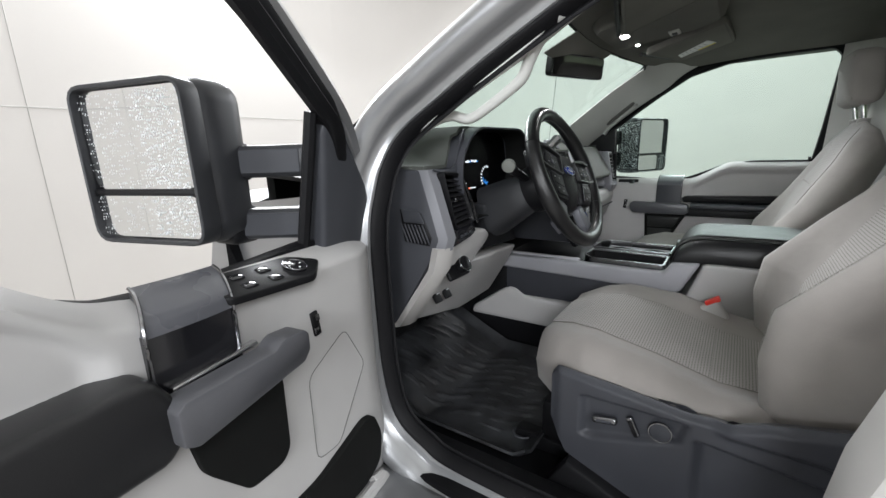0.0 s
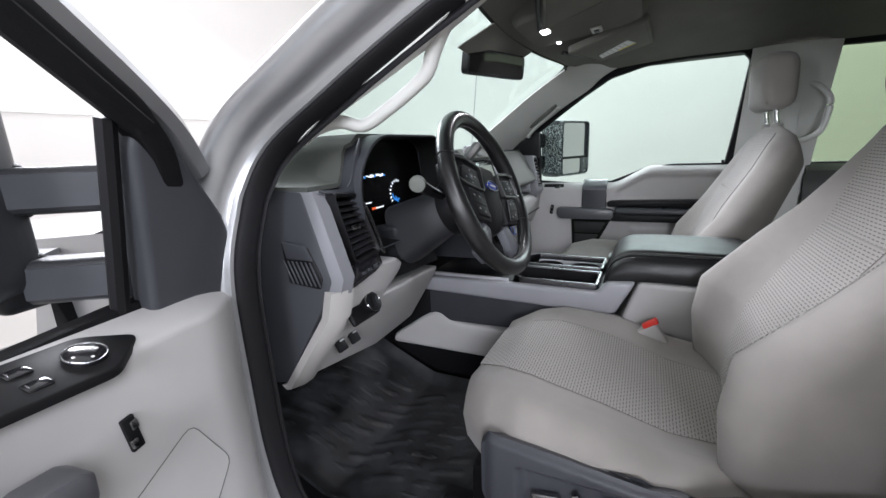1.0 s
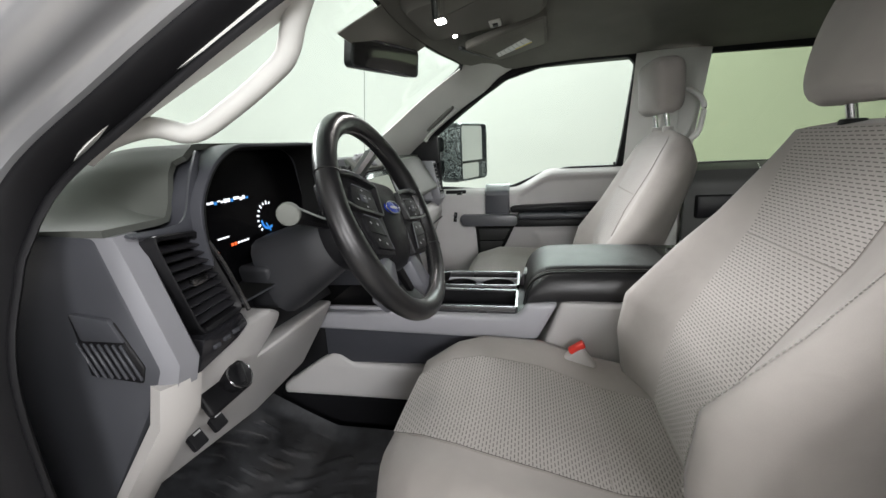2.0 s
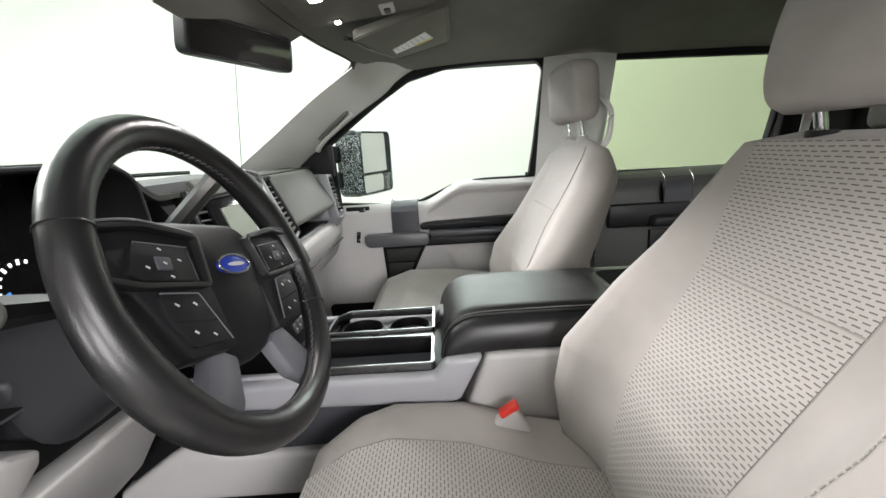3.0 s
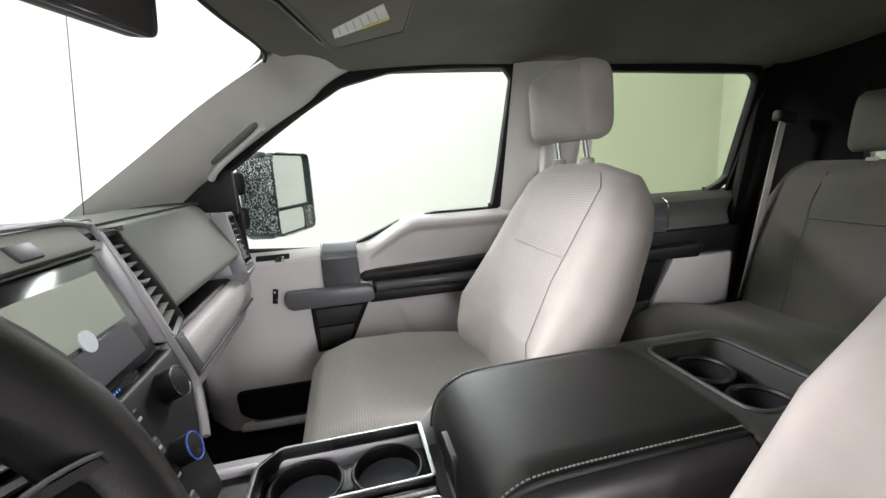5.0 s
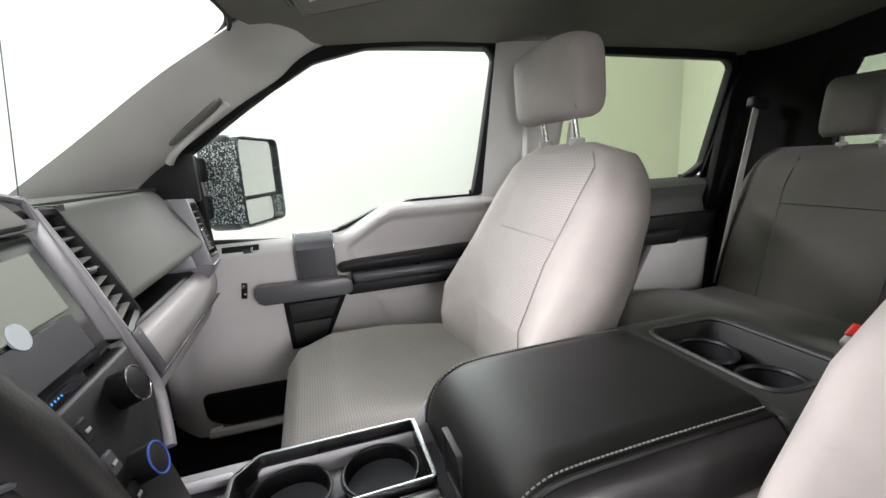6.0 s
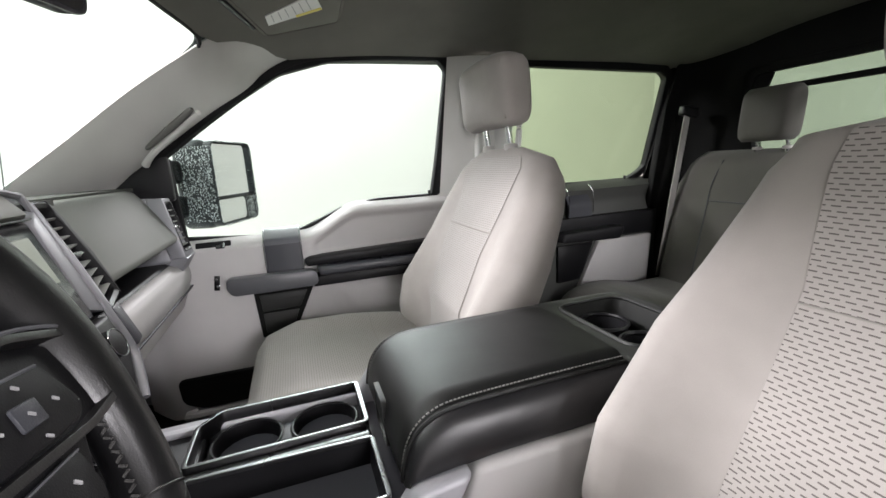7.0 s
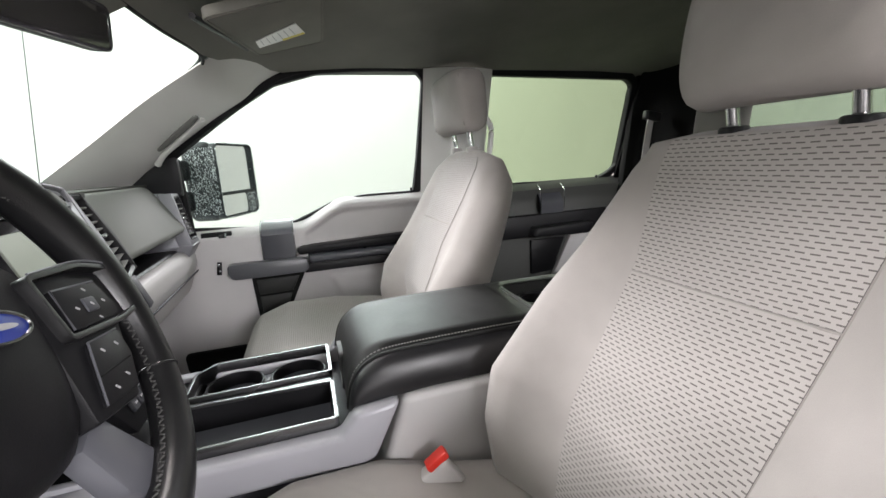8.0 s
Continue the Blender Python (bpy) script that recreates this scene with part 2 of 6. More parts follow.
def rbox(size, loc=(0, 0, 0), rot=(0, 0, 0), bevel=0.004, seg=2, taper=None):
    bm = bmesh.new()
    bmesh.ops.create_cube(bm, size=1)
    for v in bm.verts:
        k = 1.0
        if taper and v.co.z > 0:
            k = taper
        v.co = Vector((v.co.x * size[0] * k, v.co.y * size[1] * k, v.co.z * size[2]))
    if bevel:
        bmesh.ops.bevel(bm, geom=bm.edges[:], offset=min(bevel, min(size) * 0.45), segments=seg, profile=0.5, affect="EDGES")
    bm.transform(pose(*loc, *rot))
    return bm


def prism(pts, axis, lo, hi, bevel=0.004, seg=2, warp=None):
    """A polygon drawn in the plane across axis ('x': (y, z), 'y': (x, z), 'z': (x, y)) and drawn out from lo to hi."""
    def at(p, h):
        return {"x": (h, p[0], p[1]), "y": (p[0], h, p[1]), "z": (p[0], p[1], h)}[axis]
    bm = bmesh.new()
    a = [bm.verts.new(at(p, lo)) for p in pts]
    b = [bm.verts.new(at(p, hi)) for p in pts]
    n = len(pts)
    bm.faces.new(a)
    bm.faces.new(b)
    for i in range(n):
        bm.faces.new((a[i], a[(i + 1) % n], b[(i + 1) % n], b[i]))
    bmesh.ops.recalc_face_normals(bm, faces=bm.faces)
    if bevel:
        bmesh.ops.bevel(bm, geom=bm.edges[:], offset=bevel, segments=seg, profile=0.5, affect="EDGES", clamp_overlap=True)
    if warp:
        for v in bm.verts:
            v.co = Vector(warp(v.co))
    return bm


def loft(rings, cap=True, close=True):
    bm = bmesh.new()
    rows = [[bm.verts.new(p) for p in r] for r in rings]
    n = len(rows[0])
    for a, b in zip(rows, rows[1:]):
        for i in range(n if close else n - 1):
            j = (i + 1) % n
            bm.faces.new((a[i], a[j], b[j], b[i]))
    if cap:
        bm.faces.new(rows[0])
        bm.faces.new(rows[-1])
    bmesh.ops.recalc_face_normals(bm, faces=bm.faces)
    return bm


def spline(points, n=8):
    """Smooth points through the given ones."""
    p = [Vector(q) for q in points]
    out = []
    for i in range(len(p) - 1):
        a, b, c, d = p[max(i - 1, 0)], p[i], p[i + 1], p[min(i + 2, len(p) - 1)]
        for k in range(n):
            t = k / n
            out.append(0.5 * ((2 * b) + (c - a) * t + (2 * a - 5 * b + 4 * c - d) * t * t + (3 * b - a - 3 * c + d) * t ** 3))
    return out + [p[-1]]


def tube(points, r, n=8, smooth=6, closed=False, flat=1.0, up=(0, 0, 1)):
    """A tube along points; r may be one radius or a function of the way 0..1; flat squeezes it along up."""
    pts = spline(points, smooth) if smooth else [Vector(p) for p in points]
    rings = []
    for i, p in enumerate(pts):
        if closed:
            d = pts[(i + 1) % len(pts)] - pts[i - 1]
        else:
            d = pts[min(i + 1, len(pts) - 1)] - pts[max(i - 1, 0)]
        d.normalize()
        side = d.cross(Vector(up))
        if side.length < 1e-4:
            side = d.cross(Vector((1, 0, 0)))
        side.normalize()
        top = side.cross(d)
        rr = r(i / (len(pts) - 1)) if callable(r) else r
        rings.append([p + side * rr * math.cos(2 * math.pi * k / n) + top * rr * flat * math.sin(2 * math.pi * k / n) for k in range(n)])
    if closed:
        rings.append(rings[0])
        bm = loft(rings, cap=False)
        bmesh.ops.remove_doubles(bm, verts=bm.verts, dist=1e-6)
        return bm
    return loft(rings)


def sheet(fn, nu, nv, thick=0.004, uvscale=None):
    """A curved panel fn(u, v), 0..1, with thickness along its normals, and a UV map in metres."""
    g = [[Vector(fn(i / nu, j / nv)) for j in range(nv + 1)] for i in range(nu + 1)]
    bm = bmesh.new()
    uvl = bm.loops.layers.uv.new("UVMap")
    nrm = [[None] * (nv + 1) for _ in range(nu + 1)]
    for i in range(nu + 1):
        for j in range(nv + 1):
            a = g[min(i + 1, nu)][j] - g[max(i - 1, 0)][j]
            b = g[i][min(j + 1, nv)] - g[i][max(j - 1, 0)]
            nrm[i][j] = a.cross(b).normalized()
    us = [[0] * (nv + 1) for _ in range(nu + 1)]
    vs = [[0] * (nv + 1) for _ in range(nu + 1)]
    mid_i, mid_j = nu // 2, nv // 2
    for j in range(nv + 1):
        for i in range(mid_i + 1, nu + 1):
            us[i][j] = us[i - 1][j] + (g[i][j] - g[i - 1][j]).length
        for i in range(mid_i - 1, -1, -1):
            us[i][j] = us[i + 1][j] - (g[i][j] - g[i + 1][j]).length
    for j in range(1, nv + 1):
        d = (g[mid_i][j] - g[mid_i][j - 1]).length
        for i in range(nu + 1):
            vs[i][j] = vs[i][j - 1] + d
    top = [[bm.verts.new(g[i][j]) for j in range(nv + 1)] for i in range(nu + 1)]
    low = [[bm.verts.new(g[i][j] - nrm[i][j] * thick) for j in range(nv + 1)] for i in range(nu + 1)]
    for layer, flip in ((top, False), (low, True)):
        for i in range(nu):
            for j in range(nv):
                ix = [(i, j), (i + 1, j), (i + 1, j + 1), (i, j + 1)]
                if flip:
                    ix.reverse()
                f = bm.faces.new([layer[a][b] for a, b in ix])
                for lp, (a, b) in zip(f.loops, ix):
                    lp[uvl].uv = (us[a][b], vs[a][b])
    rim = [(i, 0) for i in range(nu)] + [(nu, j) for j in range(nv)] + [(i, nv) for i in range(nu, 0, -1)] + [(0, j) for j in range(nv, 0, -1)]
    for k, (a, b) in enumerate(rim):
        c, d = rim[(k + 1) % len(rim)]
        bm.faces.new((top[c][d], top[a][b], low[a][b], low[c][d]))
    return bm


def disc(r, depth, loc, rot=(0, 0, 0), n=24, bevel=0.001, r2=None):
    bm = bmesh.new()
    bmesh.ops.create_cone(bm, cap_ends=True, segments=n, radius1=r, radius2=r if r2 is None else r2, depth=depth)
    if bevel:
        es = [e for e in bm.edges if abs(e.verts[0].co.z - e.verts[1].co.z) < 1e-6]
        bmesh.ops.bevel(bm, geom=es, offset=bevel, segments=2, profile=0.5, affect="EDGES")
    bm.transform(pose(*loc, *rot))
    return bm


def ring_band(outer, inner, lo, hi, axis="z", bevel=0.002):
    """A frame: outline outer with the hole inner (same number of points), drawn out from lo to hi."""
    def at(p, h):
        return Vector({"x": (h, p[0], p[1]), "y": (p[0], h, p[1]), "z": (p[0], p[1], h)}[axis])
    bm = bmesh.new()
    n = len(outer)
    loops = [[bm.verts.new(at(p, h)) for p in ps] for ps, h in ((outer, lo), (outer, hi), (inner, hi), (inner, lo))]
    for k in range(4):
        a, b = loops[k], loops[(k + 1) % 4]
        for i in range(n):
            bm.faces.new((a[i], a[(i + 1) % n], b[(i + 1) % n], b[i]))
    bmesh.ops.recalc_face_normals(bm, faces=bm.faces)
    if bevel:
        es = [e for e in bm.edges if len(e.link_faces) == 2 and e.calc_face_angle(0) > 0.6]
        bmesh.ops.bevel(bm, geom=es, offset=bevel, segments=2, profile=0.5, affect="EDGES", clamp_overlap=True)
    return bm


def rounded(pts, r, n=4):
    """Outline with rounded corners."""
    out = []
    m = len(pts)
    for i in range(m):
        p, a, b = Vector(pts[i]), Vector(pts[i - 1]), Vector(pts[(i + 1) % m])
        da, db = (a - p), (b - p)
        k = min(r, da.length * 0.45, db.length * 0.45)
        s, e = p + da.normalized() * k, p + db.normalized() * k
        for j in range(n + 1):
            t = j / n
            q = (1 - t) ** 2 * s + 2 * t * (1 - t) * p + t * t * e
            out.append((q.x, q.y))
    return out


def inset(pts, d):
    """Moves an outline (counter-clockwise) inwards by d."""
    out = []
    m = len(pts)
    area = sum(pts[i - 1][0] * pts[i][1] - pts[i][0] * pts[i - 1][1] for i in range(m))
    s = 1 if area > 0 else -1
    for i in range(m):
        a, b = Vector(pts[i - 1]), Vector(pts[(i + 1) % m])
        t = (b - a).normalized()
        out.append((pts[i][0] - t.y * d * s, pts[i][1] + t.x * d * s))
    return out


def side_x(z):
    """How far the side glass stands from the middle of the cab at height z."""
    return 0.855 - 0.342 * (z - 1.465) if z > 1.42 else 0.870


# ---- the booth ----
def booth():
    setting("floor", rbox((11.6, 12.4, 0.1), (0.6, 0.2, -0.05), bevel=0), CONCRETE, "grey sealed concrete booth floor", "floor")
    setting("ceiling", rbox((11.6, 12.4, 0.1), (0.6, 0.2, 4.65), bevel=0), CEIL, "white painted booth ceiling", "ceiling")
    setting("wall_corner", sheet(lambda u, v: (3.0 + 2.2 * math.sin(u * math.pi / 2), 2.4 + 2.2 * math.cos(u * math.pi / 2), 4.6 * v), 24, 2, 0.05), WALL, "smoothly coved off-white booth corner", "wall")
    # wall_west_rear is unseen and darkened to keep bounce off the driver seat
    for name, size, loc in (("wall_north", (7.3, 0.1, 4.6), (-0.65, 4.65, 2.3)), ("wall_south", (9.6, 0.1, 4.6), (0.4, -6.05, 2.3)),
                            ("wall_east", (0.1, 8.4, 4.6), (5.25, -1.8, 2.3)), ("wall_west", (0.1, 3.2, 4.6), (-4.3, 3.0, 2.3)), ("wall_west_rear", (0.1, 7.4, 4.6), (-4.3, -2.3, 2.3))):
        w = setting(name, rbox(size, loc, bevel=0), BOUNCE_CUT if name == "wall_west_rear" else WALL, "plain panelled booth wall, off-white save the darkened rear west part", "wall")
        along = 0 if size[0] > 1 else 1
        span = size[along]
        face = loc[1 - along] - math.copysign(0.052, loc[1 - along])
        if name in ("wall_east", "wall_south", "wall_west_rear"):
            continue
        for k in range(-3, 3 if along else 0):
            c = [0, 0, 2.3]
            c[along], c[1 - along] = (0.82 if along == 0 else 4.18) + k * 1.22, face
            if along and not 1.5 < c[1] < 4.5:
                continue
            s = [0.006, 0.006, 4.58]
            part("panel_joint", rbox(s, c, bevel=0.002, seg=1), JOINT, w)
        c = [0, 0, 2.03]
        c[along], c[1 - along] = loc[along], face
        s = [0.006, 0.006, 0.012]
        s[along] = span
        part("panel_joint", rbox(s, c, bevel=0.002, seg=1), JOINT, w)


booth()

# ---- the cab shell ----
DOOR_EDGE = [(-0.40, 0.898), (0.06, 0.900), (0.17, 0.925), (0.245, 0.975), (0.276, 1.08), (0.284, 1.22), (0.284, 1.40), (0.281, 1.50), (0.274, 1.540), (0.254, 1.583), (0.219, 1.619), (0.154, 1.663),
             (0.084, 1.710), (-0.010, 1.767), (-0.120, 1.826), (-0.26, 1.868), (-0.42, 1.888), (-0.60, 1.890), (-0.69, 1.86), (-0.67, 1.60), (-0.59, 1.40), (-0.53, 1.20), (-0.51, 0.98), (-0.48, 0.915)]


def header_y(x):
    return 0.075 - 0.075 * (x / 0.557) ** 2


def cab_shell():
    cab = thing("pickup_cab", "silver crew-cab pickup truck cab with a dark interior roof", "pickup truck", loc=(0, -0.5, 0.5))

    def lining(u, v):
        x = -0.735 + 1.47 * u
        y0 = header_y(max(-0.557, min(0.557, x))) + 0.012 - 1.2 * max(0, abs(x) - 0.557)
        y = y0 + (-1.63 - y0) * v
        drop = max(0, 1 - (y0 - y) / 0.30) ** 2
        return x, y, 1.962 - 0.085 * (abs(x) / 0.735) ** 3.2 - 0.082 * drop * (1 - 0.97 * (abs(x) / 0.735) ** 3) - 0.05 * max(0, (-1.2 - y)) ** 1.5
    part("headliner", sheet(lining, 36, 44, -0.012), HEADLINER, cab, "dark grey felt headliner")

    def roof(u, v):
        x = -0.80 + 1.6 * u
        y = 0.13 - 0.10 * (x / 0.7) ** 2 - 1.86 * v
        return x, y, 2.03 - 0.11 * (abs(x) / 0.8) ** 3 - 0.07 * max(0, 1 - (0.13 - y) / 0.3) ** 2
    part("roof", sheet(roof, 24, 24, 0.012), PAINT, cab, "silver painted roof")

    def screen(u, v):
        s = 2 * u - 1
        xt, xb = 0.565 * s, 0.72 * s
        yt, yb = 0.085 - 0.075 * s * s, 0.70 - 0.17 * s * s
        x, y, z = xb + (xt - xb) * v, yb + (yt - yb) * v, 1.530 + 0.345 * v + 0.02 * math.sin(math.pi * v)
        return x, y, z
    w = part("windshield", sheet(lambda u, v: screen(-0.02 + 1.04 * u, v), 24, 16, 0.005), CLEAR, cab, "clear windshield with a faint green tint")
    w.visible_shadow = False
    part("windshield_band", sheet(lambda u, v: Vector(screen(0.5 + (u - 0.5) * 0.33, 0.845 + 0.155 * v)) - Vector((0, 0.012, 0.008)), 8, 4, 0.003), HEADLINER, cab, "dark grey sensor shade")

    for side in (1, -1):
        inner = spline([(0.705, 0.565, 1.528), (0.648, 0.352, 1.662), (0.601, 0.182, 1.773), (0.572, 0.055, 1.846), (0.552, -0.024, 1.890), (0.534, -0.085, 1.922)], 6)
        outer = spline([(0.85, 0.36, 1.525), (0.800, 0.19, 1.640), (0.763, 0.047, 1.735), (0.742, -0.050, 1.792), (0.735, -0.105, 1.836), (0.722, -0.205, 1.884)], 6)

        if side < 0:
            outer = spline([(0.742, 0.290, 1.520), (0.722, 0.238, 1.576), (0.728, 0.194, 1.609), (0.708, 0.120, 1.662), (0.692, 0.045, 1.704), (0.680, -0.02, 1.746), (0.662, -0.11, 1.812)], 5)
            inner = spline([(0.715, 0.38, 1.530), (0.690, 0.28, 1.585), (0.664, 0.161, 1.649), (0.654, 0.107, 1.677), (0.644, 0.053, 1.707), (0.628, -0.02, 1.750), (0.600, -0.11, 1.815)], 5)

        def trim(u, v):
            k = v * (len(inner) - 1)
            i = min(int(k), len(inner) - 2)
            a = inner[i].lerp(inner[i + 1], k - i)
            b = outer[i].lerp(outer[i + 1], k - i)
            p = a.lerp(b, u)
            bulge = (0.022 if side > 0 else 0.006) * math.sin(math.pi * u) ** 0.7
            return side * (p.x - bulge * 0.75), p.y - bulge * 0.6, p.z - bulge * 0.1
        part("pillar_trim", sheet(trim, 10, 28, 0.006 * side), PILLAR, cab, "grey textured A-pillar trim")
        if side < 0:
            hand = [(0.712, 0.215, 1.606), (0.698, 0.190, 1.622), (0.675, 0.162, 1.630), (0.653, 0.134, 1.623), (0.642, 0.090, 1.647), (0.635, 0.046, 1.676), (0.635, 0.023, 1.694), (0.642, 0.006, 1.722), (0.652, -0.020, 1.755), (0.668, -0.060, 1.785)]
            part("grab_handle", tube([(side * x, y, z) for x, y, z in hand], lambda s: 0.0125 + 0.004 * (2 * s - 1) ** 6, 12, 6, flat=0.85), PILLAR, cab, "moulded grey A-pillar grab handle")
        else:
            # raised dark strip paints the groove's shade on the pale pillar
            part("grip_groove_shade", tube([(0.728, 0.205, 1.655), (0.690, 0.150, 1.690), (0.645, 0.100, 1.718), (0.612, 0.070, 1.735)], lambda s: 0.004 + 0.006 * math.sin(math.pi * s) ** 0.4, 10, 8, flat=0.8), GROOVE_SHADE, cab, "dark strip for the shade in a long grip groove")
            part("grip_ledge", tube([(0.770, 0.225, 1.618), (0.742, 0.200, 1.640), (0.705, 0.145, 1.678), (0.660, 0.095, 1.708), (0.625, 0.060, 1.728)], lambda s: 0.007 + 0.003 * (1 - s) ** 4, 10, 8), PILLAR, cab, "moulded grey grip ledge")

    def edge_at(p, out=0.0):
        return (-(side_x(p[1]) - 0.050 + out), p[0], p[1])
    path = spline([edge_at(p) for p in DOOR_EDGE], 5)
    path = path[:-1]
    n = len(path)

    def jamb(u, v):
        k = min(int(v * (n - 1)), n - 2)
        f = v * (n - 1) - k
        p = path[k].lerp(path[k + 1], f)
        d = (path[min(k + 2, n - 1)] - path[max(k - 1, 0)])
        o = Vector((0, -d.z, d.y))
        o = o.normalized() if o.length > 1e-6 else Vector((0, 1, 0))
        return p, -o

    def ridge(u, v):
        p, o = jamb(u, v)
        k = u * (len(RIDGE) - 1)
        i = min(int(k), len(RIDGE) - 2)
        (a, b), (c, e) = RIDGE[i], RIDGE[i + 1]
        f = k - i
        return p + o * (a + (c - a) * f) - Vector((b + (e - b) * f, 0, 0))

    def lip(u, v):
        p, o = jamb(u, v)
        return p - o * 0.034 * u - Vector((0.014 * abs(math.sin(1.5 * math.pi * u)) ** 0.7 - 0.034 * u - 0.004, 0, 0))
    RIDGE = [(-0.004, -0.010), (0.0, 0.004), (0.010, 0.009), (0.016, 0.018), (0.021, 0.033), (0.029, 0.044), (0.039, 0.050), (0.049, 0.051), (0.060, 0.043), (0.074, 0.022), (0.086, -0.01)]
    part("door_seal", sheet(lip, 12, 150, 0.004), RUBBER, cab, "black double-lipped rubber door seal", angle=60)
    part("door_jamb", sheet(ridge, 20, 150, 0.004), PAINT, cab, "silver painted door jamb and roof rail")
    # sill, floor and firewall
    part("sill_plate", rbox((0.14, 1.6, 0.03), (-0.79, -0.45, 0.880), bevel=0.008), BLACK, cab, "ribbed black sill plate")
    for k in range(9):
        part("sill_rib", rbox((0.012, 0.028, 0.004), (-0.80 + 0.004 * k, 0.155 - 0.075 * k, 0.898), bevel=0.001, seg=1), MID, cab)
    part("rocker", rbox((0.10, 1.9, 0.30), (-0.905, -0.35, 0.74), bevel=0.03, seg=3), PAINT, cab, "silver painted rocker panel")
    part("floor_pan", prism([(-1.75, 0.86), (-0.45, 0.86), (0.25, 0.86), (0.52, 0.98), (0.80, 1.35), (0.80, 0.80), (-1.75, 0.80)], "x", -0.86, 0.86, 0.004), CARPET, cab, "black carpeted floor")
    part("firewall", rbox((1.40, 0.04, 0.72), (0, 0.80, 1.16), bevel=0.004), SHADOW, cab)
    part("cowl", sheet(lambda u, v: (-0.79 + 1.58 * u, 0.60 + 0.42 * v - 0.18 * (2 * u - 1) ** 2, 1.500 + 0.03 * v), 20, 6, 0.01), BLACK, cab, "black plastic cowl")
    part("hood", sheet(lambda u, v: (-0.86 + 1.72 * u, 0.98 - 0.18 * (2 * u - 1) ** 2 + 0.95 * v, 1.455 - 0.09 * v - 0.05 * abs(2 * u - 1) ** 3 + 0.02 * math.exp(-((abs(2 * u - 1) - 0.6) / 0.12) ** 2)), 30, 10, 0.01), PAINT, cab, "silver painted hood")
    part("aerial", tube([(0.657, 0.472, 1.53), (0.730, 0.450, 2.03)], 0.0012, 6, 0), MID, cab, "thin upright aerial mast")
    for a, b in (((-0.60, 0.66, 1.566), (0.10, 0.76, 1.570)), ((0.05, 0.76, 1.570), (0.60, 0.62, 1.570))):
        mid = [(a[i] + b[i]) / 2 + (0, 0.02, 0.006)[i] for i in range(3)]
        part("wiper", tube([a, mid, b], 0.007, 6, 5), RUBBER, cab, "black wiper blade")
    # passenger pillars, rear wall and rear glass
    part("b_pillar_trim", sheet(lambda u, v: (side_x(0.9 + 0.98 * v) - 0.05 + 0.03 * (2 * u - 1) ** 2, -0.60 - 0.24 * u, 0.88 + 1.0 * v), 8, 20, -0.01), PILLAR, cab, "grey B-pillar trim")
    part("b_pillar_belt_cover", rbox((0.03, 0.07, 0.34), (side_x(1.6) - 0.075, -0.73, 1.60), bevel=0.012, seg=3), PILLAR, cab)
    grip = [(0.760, -0.720, 1.560), (0.715, -0.780, 1.558), (0.700, -0.822, 1.585), (0.700, -0.836, 1.64), (0.700, -0.836, 1.695), (0.705, -0.800, 1.738), (0.725, -0.740, 1.765)]
    part("assist_handle", tube(grip, 0.010, 8, 6), PILLAR, cab, "grey B-pillar assist handle")
    for side in (1, -1):
        def cpil(u, v):
            z = 0.86 + 1.06 * v
            a = u * math.pi / 2
            x = side_x(z) - 0.02
            return side * (x - 0.26 * (1 - math.cos(a))), -1.475 - 0.16 * math.sin(a) - 0.02 * v, z
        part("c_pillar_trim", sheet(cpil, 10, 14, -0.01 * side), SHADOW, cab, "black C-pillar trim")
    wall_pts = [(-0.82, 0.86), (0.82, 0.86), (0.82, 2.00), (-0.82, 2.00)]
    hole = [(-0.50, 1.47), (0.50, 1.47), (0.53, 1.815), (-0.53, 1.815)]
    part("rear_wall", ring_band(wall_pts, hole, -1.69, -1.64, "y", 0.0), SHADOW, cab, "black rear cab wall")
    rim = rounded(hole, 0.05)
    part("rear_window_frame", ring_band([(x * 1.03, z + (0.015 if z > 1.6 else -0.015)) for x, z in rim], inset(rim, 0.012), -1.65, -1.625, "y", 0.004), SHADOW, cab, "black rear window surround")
    part("rear_window_bar", rbox((1.04, 0.02, 0.018), (0, -1.655, 1.752), bevel=0.004), RUBBER, cab)
    g = part("rear_window", rbox((1.06, 0.005, 0.36), (0, -1.67, 1.64), bevel=0), REARGLASS, cab, "dark tinted rear window")
    g.visible_shadow = False
    for side in (1, -1):
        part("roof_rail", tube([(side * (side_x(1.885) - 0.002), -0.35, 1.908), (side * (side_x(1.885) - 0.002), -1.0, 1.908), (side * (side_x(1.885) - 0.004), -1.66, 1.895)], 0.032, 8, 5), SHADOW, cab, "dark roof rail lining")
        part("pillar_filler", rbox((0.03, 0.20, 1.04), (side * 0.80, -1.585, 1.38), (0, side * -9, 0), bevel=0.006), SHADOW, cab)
    edge = [screen(0.5 + 0.5 * s, v) for s, v in [(1.015, 0.0), (1.02, 0.35), (1.03, 0.7), (1.03, 0.86), (1.01, 0.94), (0.96, 0.98), (0.85, 0.998), (0.5, 1.0), (0.0, 1.0), (-0.5, 1.0), (-0.85, 0.998), (-0.96, 0.98), (-1.01, 0.94), (-1.03, 0.86), (-1.02, 0.5), (-1.015, 0.0)]]
    part("windshield_edge", tube([Vector(p) - Vector((0, 0.004, 0.003)) for p in edge], 0.0045, 6, 5), RUBBER, cab, "black ceramic windshield edge")
